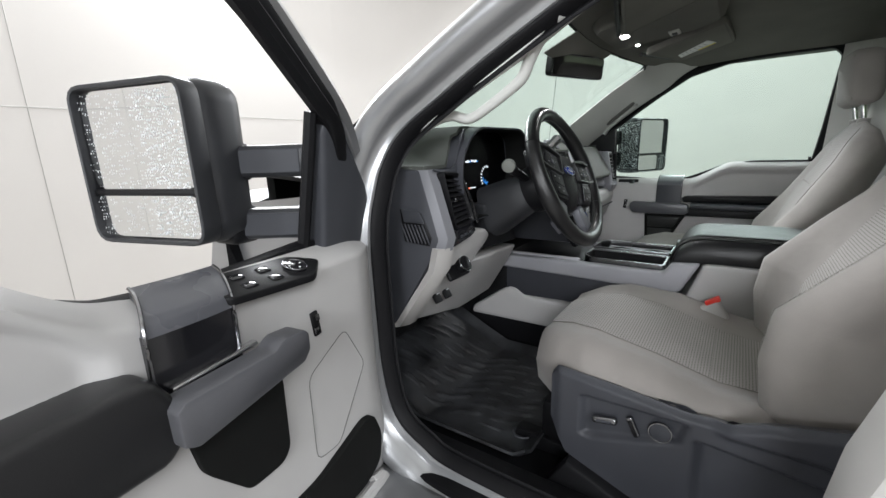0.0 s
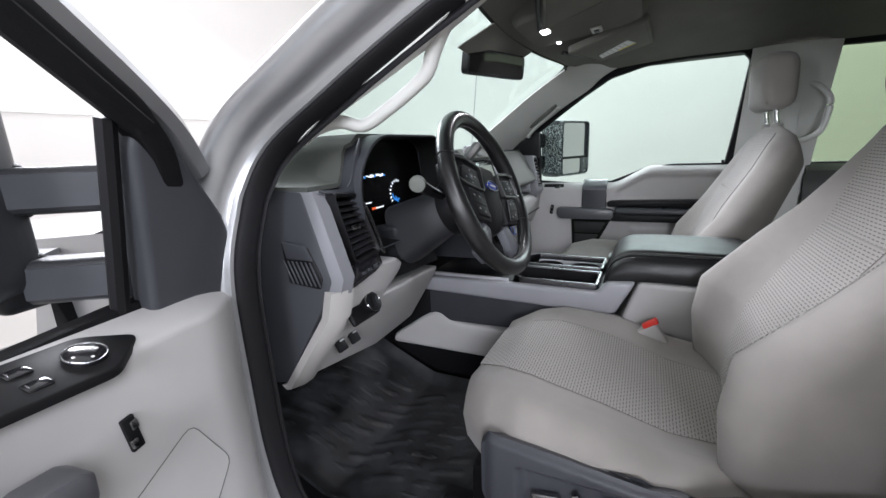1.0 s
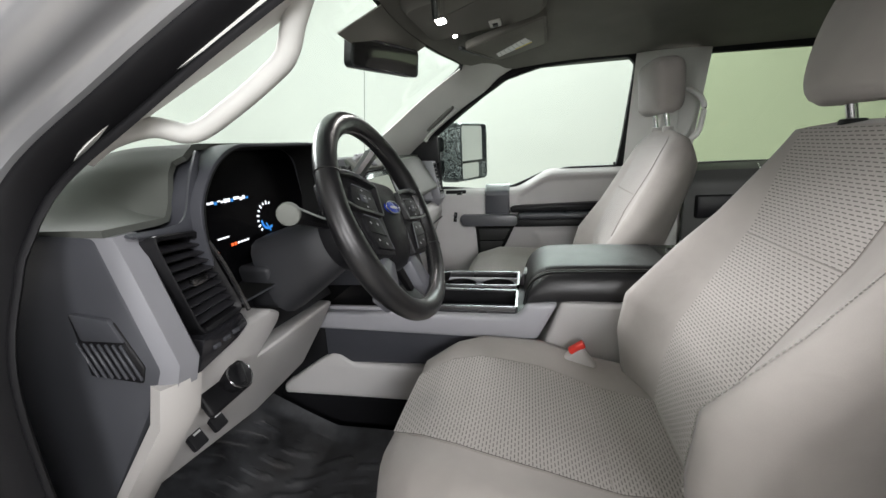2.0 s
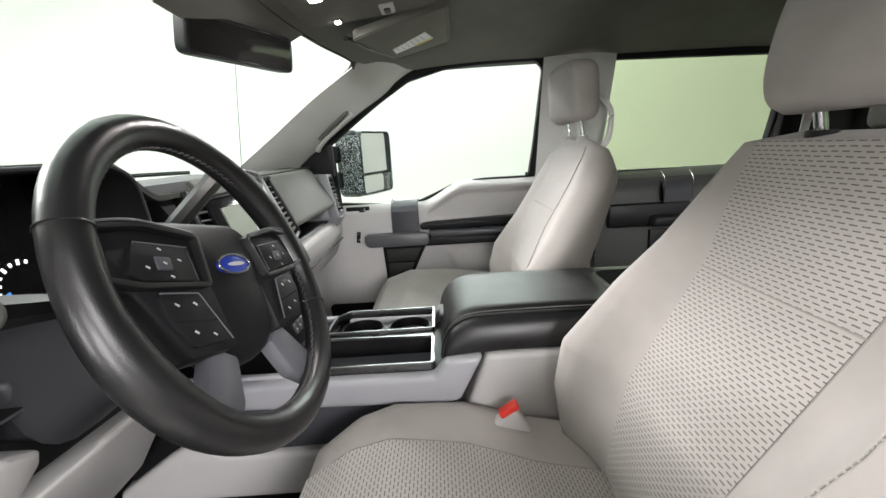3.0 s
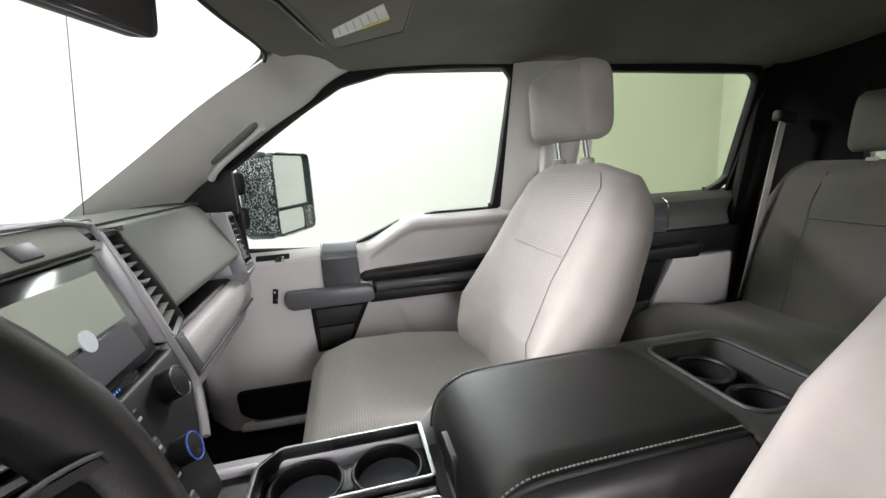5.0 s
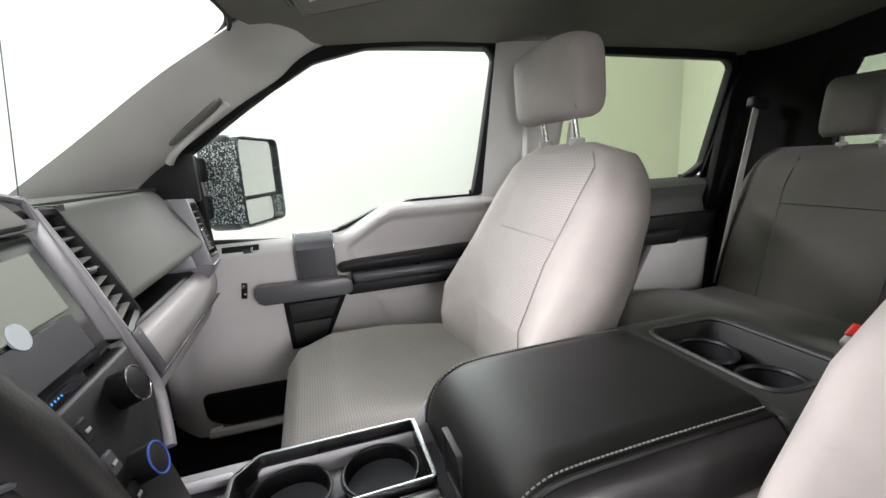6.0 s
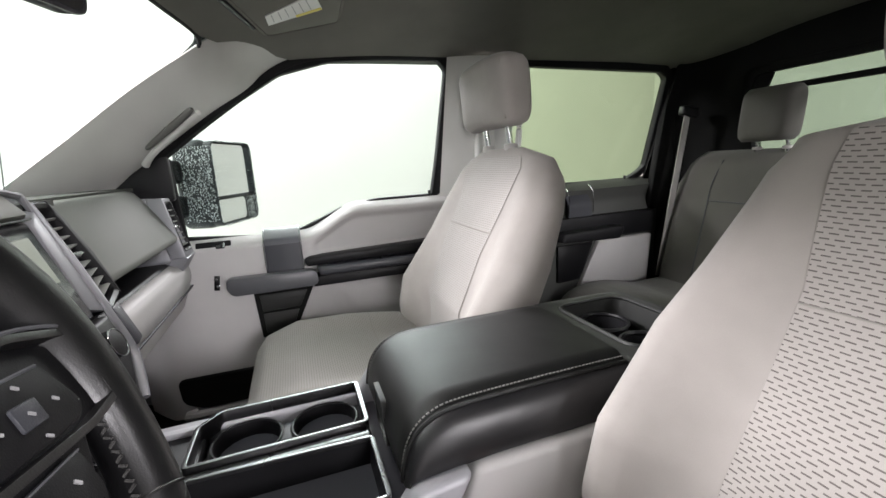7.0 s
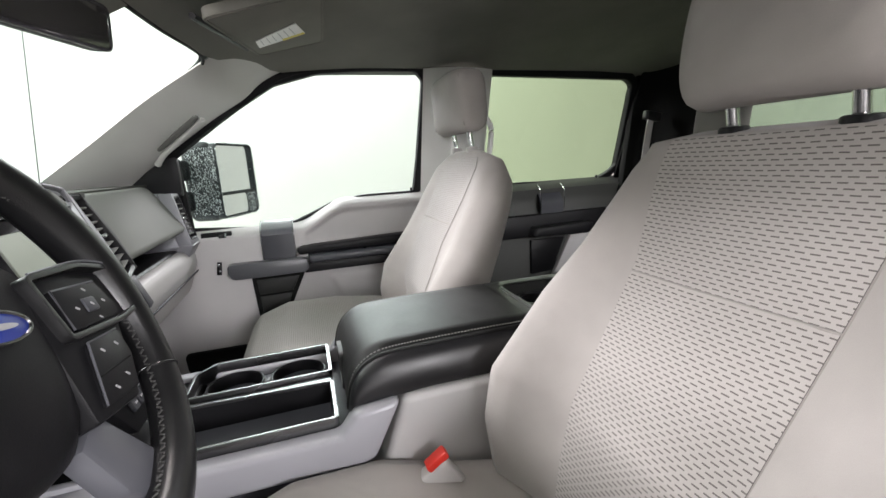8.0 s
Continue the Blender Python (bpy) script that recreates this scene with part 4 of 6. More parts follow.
# ---- dashboard ----
def vent(parent, name, corner_a, corner_b, corner_c, corner_d, slats, depth, label, frame_mat=None, slat_mat=None):
    """A vent: silver frame round four corners (top outer, top inner, bottom inner, bottom outer), dark well and slats."""
    q = [Vector(c) for c in (corner_a, corner_b, corner_c, corner_d)]
    mid = sum(q, Vector()) / 4
    nrm = (q[1] - q[0]).cross(q[3] - q[0]).normalized()
    if nrm.y > 0:
        nrm = -nrm

    def loop(k, off):
        pts2 = []
        for i in range(4):
            p, a, b = q[i], q[i - 1], q[(i + 1) % 4]
            p, a, b = (mid + (x - mid) * k for x in (p, a, b))
            s, e = p.lerp(a, 0.12), p.lerp(b, 0.12)
            for j in range(4):
                t = j / 3
                pts2.append((1 - t) ** 2 * s + 2 * t * (1 - t) * p + t * t * e + nrm * off)
        return pts2
    v = part(name, loft([loop(1.0, -0.02), loop(1.0, 0.004), loop(0.97, 0.005), loop(0.90, 0.002), loop(0.88, -0.004)], cap=False), frame_mat or BLACK, parent, label)
    part("vent_well", loft([loop(0.90, 0.002), loop(0.88, -depth), loop(0.02, -depth - 0.002)], cap=False), BLACK, v, "black vent well")
    for i in range(slats):
        t = (i + 0.7) / (slats + 0.4)
        a, b = q[0].lerp(q[3], t), q[1].lerp(q[2], t)
        a, b = mid + (a - mid) * 0.86, mid + (b - mid) * 0.86
        down = (q[3] - q[0]).normalized()
        r = [a, b]
        prof = [(-0.024, -0.005), (-0.001, 0.001), (0.002, 0.003), (-0.001, 0.0048), (-0.024, -0.001)]
        part("slat", loft([[p + nrm * n + down * d for n, d in prof] for p in r]), slat_mat or BLACK, v)
    for t in (0.28, 0.5, 0.72):
        a, b = q[0].lerp(q[1], t), q[3].lerp(q[2], t)
        a, b = mid + (a - mid) * 0.84 - nrm * 0.032, mid + (b - mid) * 0.84 - nrm * 0.032
        part("vane", tube([a, b], 0.0022, 6, 0), BLACK, v)
    c = mid + nrm * 0.000
    part("slider", rbox((0.026, 0.008, 0.010), c, (0, 0, 0), bevel=0.003), CHROME, v, "chrome vent slider")
    return v


def dashboard():
    dash = thing("dashboard", "grey and black truck dashboard with silver-framed vents and central screen", "dashboard", loc=(0, 0.4, 1.2))
    # upper pad
    def pad(u, v):
        x = -0.712 + 1.505 * u
        edge = 0.266 if x > 0.24 else (0.215 if x < -0.60 else 0.205)
        y0 = 0.66 - 0.12 * (x / 0.72) ** 2
        y = y0 + (edge - y0) * v
        ease = lambda q: min(1, max(0, q)) ** 2 * (3 - 2 * min(1, max(0, q)))
        rise = min(1, max(0, (x + 0.712) / 0.135)) ** 1.15 * ease((-0.19 - x) / 0.10)
        near = ease((x + 0.632) / 0.022)
        lift = near + (1 - near) * ease((1 - v) / 0.45) * ease((x + 0.705) / 0.08)
        hood = 0.055 * rise * lift * ease((v - 0.04) / 0.75)
        return x, y, 1.525 + (0.004 + 0.031 * min(1, max(0, (x + 0.68) / 0.10)) * lift) * math.sin(math.pi * 0.5 * min(1, v * 1.6)) + hood
    part("upper_pad", sheet(pad, 170, 36, -0.008), PADTOP, dash, "soft grey-green upper pad")
    # passenger face, shelf and lower pad
    part("glove_panel", prism([(0.42, 1.545), (0.262, 1.556), (0.245, 1.552), (0.232, 1.535), (0.165, 1.430), (0.169, 1.418), (0.22, 1.415), (0.42, 1.41)], "x", 0.19, 0.705, 0.008, 3), GREEN, dash, "grey-green upper glove box door")
    part("shelf_well", prism([(0.42, 1.422), (0.28, 1.422), (0.28, 1.350), (0.42, 1.345)], "x", 0.17, 0.74, 0.002), BLACK, dash, "black shelf recess")
    part("lower_pad", prism([(0.42, 1.355), (0.21, 1.362), (0.182, 1.360), (0.168, 1.345), (0.166, 1.31), (0.20, 1.22), (0.30, 1.15), (0.46, 1.12)], "x", 0.235, 0.77, 0.012, 3), LIGHT, dash, "pale grey lower glove box")
    # sheet added over the pale pad, standing in for the slot's shade
    part("shelf_shade", prism([(0.42, 1.366), (0.198, 1.3685), (0.192, 1.362), (0.42, 1.355)], "x", 0.237, 0.768, 0.002), BLACK, dash, "black sheet added to darken the shelf slot")
    part("lower_strip", rbox((0.50, 0.004, 0.006), (0.50, 0.166, 1.286), (20, 0, 0), bevel=0.001), MID, dash)
    # driver end cap with demister slots
    cap = [(0.305, 1.526), (0.226, 1.522), (0.180, 1.370), (0.196, 1.335), (0.318, 1.150), (0.40, 1.13), (0.44, 1.50)]
    end = part("end_cap", prism(cap, "x", -0.715, -0.685, 0.006, 2), MID, dash, "dark slate dash end cap")
    part("demister_well", prism([(0.285, 1.435), (0.225, 1.428), (0.198, 1.375), (0.205, 1.355), (0.275, 1.360)], "x", -0.7175, -0.70, 0.002), BLACK, end, "black demister opening")
    part("demister_lid", prism([(0.280, 1.438), (0.228, 1.432), (0.214, 1.405), (0.272, 1.405)], "x", -0.721, -0.70, 0.003), MID, end)
    for k in range(7):
        part("demister_slat", rbox((0.003, 0.0034, 0.046), (-0.7185, 0.212 + 0.010 * k, 1.381), (-24, 0, 0), bevel=0.001, seg=1), MID, end)
    # silver trim bands
    part("silver_band", loft([[(-0.713, y0 + 0.008, z0), (-0.708, y0 - 0.008, z0), (-0.686, y0 - 0.014, z0), (-0.680, y0 - 0.008, z0), (-0.680, y0 + 0.02, z0), (-0.713, y0 + 0.022, z0)] for y0, z0 in ((0.216, 1.521), (0.205, 1.49), (0.168, 1.375), (0.178, 1.345))]), BAND, dash, "satin silver trim band")
    part("pale_band", loft([[(-0.724, y0, z0), (-0.700, y0 - 0.012, z0), (-0.676, y0 - 0.012, z0), (-0.676, y0 + 0.02, z0), (-0.715, y0 + 0.022, z0)] for y0, z0 in ((0.176, 1.352), (0.190, 1.30), (0.300, 1.146), (0.312, 1.142))]), PALE, dash, "pale lower trim band")
    vent(dash, "side_vent", (-0.690, 0.184, 1.517), (-0.618, 0.190, 1.510), (-0.594, 0.163, 1.396), (-0.660, 0.172, 1.386), 9, 0.05, "tall black vent with chrome edge", None, VENTSLAT)
    part("vent_edge", tube([(-0.616, 0.184, 1.508), (-0.604, 0.168, 1.46), (-0.592, 0.154, 1.394)], 0.0032, 6, 4), CHROME, dash, "chrome vent edge")
    vent(dash, "side_vent", (0.764, 0.190, 1.520), (0.714, 0.191, 1.522), (0.686, 0.157, 1.391), (0.758, 0.156, 1.389), 7, 0.04, "tall vent in a slate frame", BLACK, LOUVRE)
    vx = lambda c: (c.x, c.y + 0.190 + 0.25 * (max(c.z, 1.375) - 1.52) + (0.62 * (1.375 - c.z) if c.z < 1.375 else 0), c.z)
    ring = [(0.706, 1.532), (0.772, 1.528), (0.766, 1.378), (0.676, 1.378)]
    rim_bm = ring_band(ring, [(0.718, 1.520), (0.761, 1.517), (0.755, 1.394), (0.691, 1.395)], -0.004, 0.03, "y", 0.002)
    for v in rim_bm.verts:
        v.co.y += 0.190 + 0.25 * (v.co.z - 1.52)
    part("vent_rim", rim_bm, BAND, dash, "slate vent rim")
    part("vent_foot", prism([(0.700, 1.534), (0.774, 1.530), (0.768, 1.375), (0.760, 1.335), (0.690, 1.335), (0.668, 1.375)], "y", 0.030, 0.13, 0.004, 2, warp=vx), BAND, dash, "slate vent housing")
    part("vent_chin", prism([(0.770, 1.379), (0.762, 1.338), (0.690, 1.338), (0.672, 1.379)], "y", -0.006, 0.05, 0.003, 2, warp=vx), BAND, dash, "slate vent chin")
    # instrument binnacle
    hood_out = [(-0.588, 1.390), (-0.622, 1.490), (-0.622, 1.545), (-0.592, 1.590), (-0.548, 1.613), (-0.325, 1.613), (-0.285, 1.592), (-0.262, 1.50), (-0.285, 1.390)]
    ho = rounded(hood_out, 0.03, 4)
    hi = rounded(hood_out, 0.03, 4)
    cx, cz = -0.42, 1.49
    hi = [(cx + (x - cx) * 0.972, cz + (z - cz) * 0.962) for x, z in hi]
    hood = ring_band(ho, hi, 0.175, 0.34, "y", 0.005)
    for v in hood.verts:
        v.co.y -= 0.22 * (v.co.z - 1.50) * 0.3
    part("binnacle", hood, SHIELD, dash, "hooded instrument binnacle")
    part("binnacle_lining", loft([[(cx + (x - cx) * k, yy - 0.066 * (cz + (z - cz) * k - 1.50), cz + (z - cz) * k) for x, z in ho] for k, yy in ((0.970, 0.176), (0.955, 0.176), (0.93, 0.238))], cap=False), SHADOW, dash, "black binnacle lining")
    cl = part("instrument_panel", prism([(cx + (x - cx) * 0.96, cz + (z - cz) * 0.95) for x, z in ho], "y", 0.240, 0.250, 0), CLUSTER, dash, "dark instrument cluster")
    gx, gz = -0.398, 1.487
    for k in range(9):
        a = radians(70 + 150 * k / 8)
        part("gauge_mark", rbox((0.006 if k % 2 else 0.004, 0.001, 0.0028), (gx + 0.027 * math.cos(a), 0.2385, gz + 0.027 * math.sin(a)), (0, -math.degrees(a), 0), bevel=0), GLOW_W, cl)
    for k in range(5):
        a = radians(200 + 22 * k)
        part("gauge_arc", rbox((0.009, 0.001, 0.004), (gx + 0.018 * math.cos(a), 0.2385, gz + 0.018 * math.sin(a)), (0, -math.degrees(a) - 90, 0), bevel=0), GLOW_B, cl, "blue gauge arc")
    part("needle", rbox((0.018, 0.001, 0.003), (gx - 0.002, 0.238, gz - 0.016), (0, 55, 0), bevel=0), GLOW_B, cl, "blue needle")
    rng = random.Random(3)
    for k in range(13):
        part("readout_bar", rbox((0.0055, 0.001, 0.0022 + 0.004 * rng.random()), (-0.532 + 0.0072 * k, 0.2385, 1.5295 + 0.003 * rng.random()), bevel=0), GLOW_B if k % 5 == 2 else GLOW_W, cl)
    part("readout_bar", rbox((0.024, 0.001, 0.0022), (-0.514, 0.2385, 1.476), bevel=0), GLOW_W, cl)
    for k in range(6):
        part("warning_bar", rbox((0.005, 0.001, 0.0045 if k < 2 else 0.003), (-0.497 + 0.0075 * k, 0.2385, 1.462), bevel=0), GLOW_R if k < 2 else GLOW_W, cl)
    # lower driver panel
    low = [(-0.676, 1.375), (-0.60, 1.372), (-0.520, 1.366), (-0.480, 1.345), (-0.473, 1.325), (-0.490, 1.270), (-0.36, 1.262), (-0.20, 1.255), (-0.185, 1.20), (-0.185, 1.075), (-0.374, 1.065), (-0.676, 1.140)]
    part("lower_panel", prism(low, "y", 0.172, 0.26, 0.010, 3, warp=lambda c: (c.x, c.y + 0.62 * max(0, 1.36 - c.z), c.z)), LIGHT, dash, "pale grey lower driver panel")
    part("knee_panel", prism([(-0.500, 1.40), (-0.28, 1.40), (-0.20, 1.27), (-0.505, 1.29)], "y", 0.235, 0.30, 0.008), BLACK, dash, "black column shroud surround")
    part("column_cover", prism([(-0.495, 1.425), (-0.365, 1.415), (-0.345, 1.350), (-0.385, 1.332), (-0.475, 1.345)], "y", 0.185, 0.25, 0.012, 3), COLUMN, dash, "dark slate lower column cover")
    edge_l = spline([(-0.704, 0.196, 1.523), (-0.650, 0.192, 1.521), (-0.628, 0.190, 1.530), (-0.614, 0.186, 1.572), (-0.600, 0.182, 1.606)], 5)
    edge_r = spline([(-0.690, 0.196, 1.512), (-0.640, 0.196, 1.506), (-0.606, 0.200, 1.500), (-0.594, 0.202, 1.545), (-0.588, 0.196, 1.596)], 5)
    part("hood_flank", sheet(lambda u, v: edge_l[round(v * 20)].lerp(edge_r[round(v * 20)], u) - Vector((0, 0.006 * math.sin(math.pi * u), 0)), 6, 20, 0.004), SHIELD, dash, "dark slate hood flank beside the vent")
    vb = part("vent_base", prism([(-0.668, 1.386), (-0.598, 1.394), (-0.588, 1.372), (-0.612, 1.362), (-0.686, 1.350)], "y", 0.160, 0.22, 0.004), GLOSSY, dash, "gloss black switch strip")
    for k in range(3):
        part("strip_button", rbox((0.012, 0.004, 0.005), (-0.652 + 0.018 * k, 0.159, 1.371 + 0.002 * k), bevel=0.001, seg=1), MID, vb)
    plate = part("switch_plate", rbox((0.088, 0.012, 0.060), (-0.592, 0.222, 1.276), (-32, 0, 0), bevel=0.012, seg=3), BLACK, dash, "black light switch plate")
    part("light_knob", disc(0.021, 0.022, (-0.578, 0.208, 1.280), (58, 0, 0), 28, 0.002), BLACK, plate, "round light switch knob")
    part("knob_ring", tube([(-0.578 + 0.0205 * math.cos(a), 0.199 + 0.0205 * 0.53 * math.sin(a), 1.285 + 0.0205 * 0.85 * math.sin(a)) for a in [math.tau * k / 26 for k in range(26)]], 0.0013, 6, 0, closed=True), CHROME, plate, "chrome knob ring")
    part("knob_grip", rbox((0.007, 0.012, 0.03), (-0.578, 0.198, 1.286), (-32, 30, 0), bevel=0.002), BLACK, plate)
    for x in (-0.610, -0.567):
        b = part("pedal_switch", rbox((0.026, 0.010, 0.042), (x, 0.271, 1.197), (-32, 0, 0), bevel=0.003), BLACK, dash, "black rocker switch")
        part("switch_mark", rbox((0.012, 0.002, 0.003), (x, 0.264, 1.203), (-32, 0, 0), bevel=0), MARK, b)
    # centre stack
    face = lambda x, t: (x, 0.215 - 0.115 * t, 1.575 - 0.33 * t)
    part("stack_body", loft([[(-0.215 + 0.14 * t, 0.40, 1.575 - 0.33 * t), (-0.20 + 0.14 * t, 0.225 - 0.115 * t, 1.575 - 0.33 * t), (0.20 - 0.14 * t, 0.225 - 0.115 * t, 1.575 - 0.33 * t), (0.215 - 0.14 * t, 0.40, 1.575 - 0.33 * t)] for t in (0, 0.25, 0.5, 0.75, 1.0)]), MID, dash, "slate centre stack")
    R = 19.2
    scr = part("screen_bezel", rbox((0.226, 0.014, 0.140), (0, 0.1665, 1.474), (-R, 0, 0), bevel=0.006), GLOSSY, dash, "black screen bezel")
    part("screen", rbox((0.176, 0.004, 0.062), (0, 0.1652, 1.4935), (-R, 0, 0), bevel=0.001, seg=1), SCREEN, scr, "pale lit touch screen")
    # dark band painted where a reflection crosses the lower screen
    part("screen_reflection", rbox((0.168, 0.004, 0.040), (0, 0.1468, 1.4415), (-R, 0, 0), bevel=0.001, seg=1), SHIELD, scr, "dark band painted for a reflection on the lower screen")
    part("screen_dot", disc(0.012, 0.002, (0.010, 0.1535, 1.466), (90 - R, 0, 0), 20, 0), BLUE_PALE, scr, "pale blue round mark on the screen")
    up = part("storage_lid", rbox((0.235, 0.012, 0.040), (0, 0.197, 1.560), (-R - 20, 0, 0), bevel=0.005), GREEN, dash, "small lid above the screen")
    part("lid_slot", rbox((0.034, 0.006, 0.020), (0.012, 0.1885, 1.560), (-R - 20, 0, 0), bevel=0.004), MID, up)
    part("lid_seam", rbox((0.236, 0.004, 0.002), (0, 0.1815, 1.5425), (-R, 0, 0), bevel=0), BLACK, up)
    for s, dx in ((1, 0.0), (-1, -0.055)):
        at = lambda x, y, z: (s * (x + dx), y, z)
        vent(dash, "centre_vent", at(0.196, 0.200, 1.558), at(0.156, 0.199, 1.560), at(0.162, 0.141, 1.400), at(0.222, 0.148, 1.414), 9, 0.045, "slanted black centre vent", None, LOUVRE)
        part("vent_edge", tube([at(0.156, 0.195, 1.560), at(0.164, 0.168, 1.485), at(0.166, 0.139, 1.402), at(0.180, 0.137, 1.400)], 0.0026, 6, 5), SILVER, dash, "satin silver vent edge")
        part("vent_flank", prism([(0.198, 1.562), (0.214, 1.525), (0.226, 1.480), (0.228, 1.412), (0.222, 1.412), (0.212, 1.480), (0.196, 1.540)] if s > 0 else [(-0.167, 1.412), (-0.173, 1.412), (-0.171, 1.480), (-0.159, 1.525), (-0.143, 1.562), (-0.141, 1.540), (-0.157, 1.480)], "y", -0.004, 0.06, 0.002, 2,
                                 warp=lambda c: (c.x, c.y + 0.200 + 0.348 * (c.z - 1.562), c.z)), BLACK, dash, "black vent flank")
        part("stack_rail", tube([at(0.096, 0.203, 1.580), at(0.132, 0.201, 1.573), at(0.149, 0.196, 1.560), at(0.153, 0.164, 1.475), at(0.151, 0.138, 1.405), at(0.141, 0.116, 1.350), at(0.112, 0.103, 1.318), at(0.084, 0.094, 1.296)], 0.0062, 8, 6, flat=0.7), BAND, dash, "satin silver stack rail")
        if s > 0:
            part("stack_flank", prism([(0.122, 1.532), (0.148, 1.552), (0.150, 1.405), (0.116, 1.418)], "y", -0.004, 0.01, 0.002, 2, warp=lambda c: (c.x, c.y + 0.168 + 0.348 * (c.z - 1.478), c.z)), BAND, dash, "slate stack flank")
    part("stack_brow", tube([(-0.060, 0.203, 1.582), (0.0, 0.203, 1.583), (0.097, 0.203, 1.580)], 0.0050, 8, 6, flat=0.7), BAND, dash, "satin silver trim over the lid")
    slot = part("disc_slot", rbox((0.150, 0.006, 0.016), (-0.020, 0.142, 1.410), (-R, 0, 0), bevel=0.002), GLOSSY, dash, "gloss black slot below the screen")
    for k in range(5):
        part("slot_mark", rbox((0.0022, 0.001, 0.0022), (-0.006 + 0.005 * k, 0.1385, 1.408), (-R, 0, 0), bevel=0), GLOW_B, slot)
    ctl = part("control_panel", prism([(-0.130, 1.402), (0.136, 1.402), (0.138, 1.352), (0.080, 1.300), (0.066, 1.236), (-0.085, 1.236), (-0.125, 1.320)], "y", -0.008, 0.008, 0.004, 2, warp=lambda c: (c.x, c.y + 0.112 + 0.348 * (c.z - 1.318), c.z)), BLACK, dash, "black radio and climate panel")
    for x, z, r in ((-0.088, 1.380, 0.018), (0.073, 1.378, 0.019), (-0.075, 1.322, 0.017), (0.027, 1.318, 0.016)):
        y = 0.112 + (z - 1.318) * 0.348 - 0.016
        k = part("knob", disc(r, 0.026, (x, y, z), (90 - R, 0, 0), 26, 0.002), BLACK, ctl, "black ribbed knob")
        part("knob_ring", tube([(x + r * math.cos(a), y - 0.012 + r * 0.33 * math.sin(a), z + 0.004 + r * 0.944 * math.sin(a)) for a in [math.tau * j / 24 for j in range(24)]], 0.0010, 6, 0, closed=True), RING_B if z < 1.35 and x > 0 else CHROME, k, "knob ring")
    for r in range(4):
        for c in range(6):
            x, z = -0.060 + 0.020 * c, 1.378 - 0.036 * r
            if c > 3:
                continue
            y = 0.112 + (z - 1.318) * 0.348 - 0.010
            b = part("button", rbox((0.019, 0.006, 0.022), (x, y, z), (-R, 0, 0), bevel=0.002, seg=1), MID if r % 2 else BLACK, ctl)
            part("button_mark", rbox((0.007, 0.001, 0.003), (x, y - 0.004, z + 0.001), (-R, 0, 0), bevel=0), MARK, b)
    part("switch_bank", rbox((0.034, 0.012, 0.066), (0.178, 0.132, 1.374), (-R, 0, 8), bevel=0.004), MID, dash, "slate switch bank")
    return dash


BLUE_PALE = surface("pale_blue_mark", (0.45, 0.52, 0.56), 0.3, bump=0.0)
dashboard()


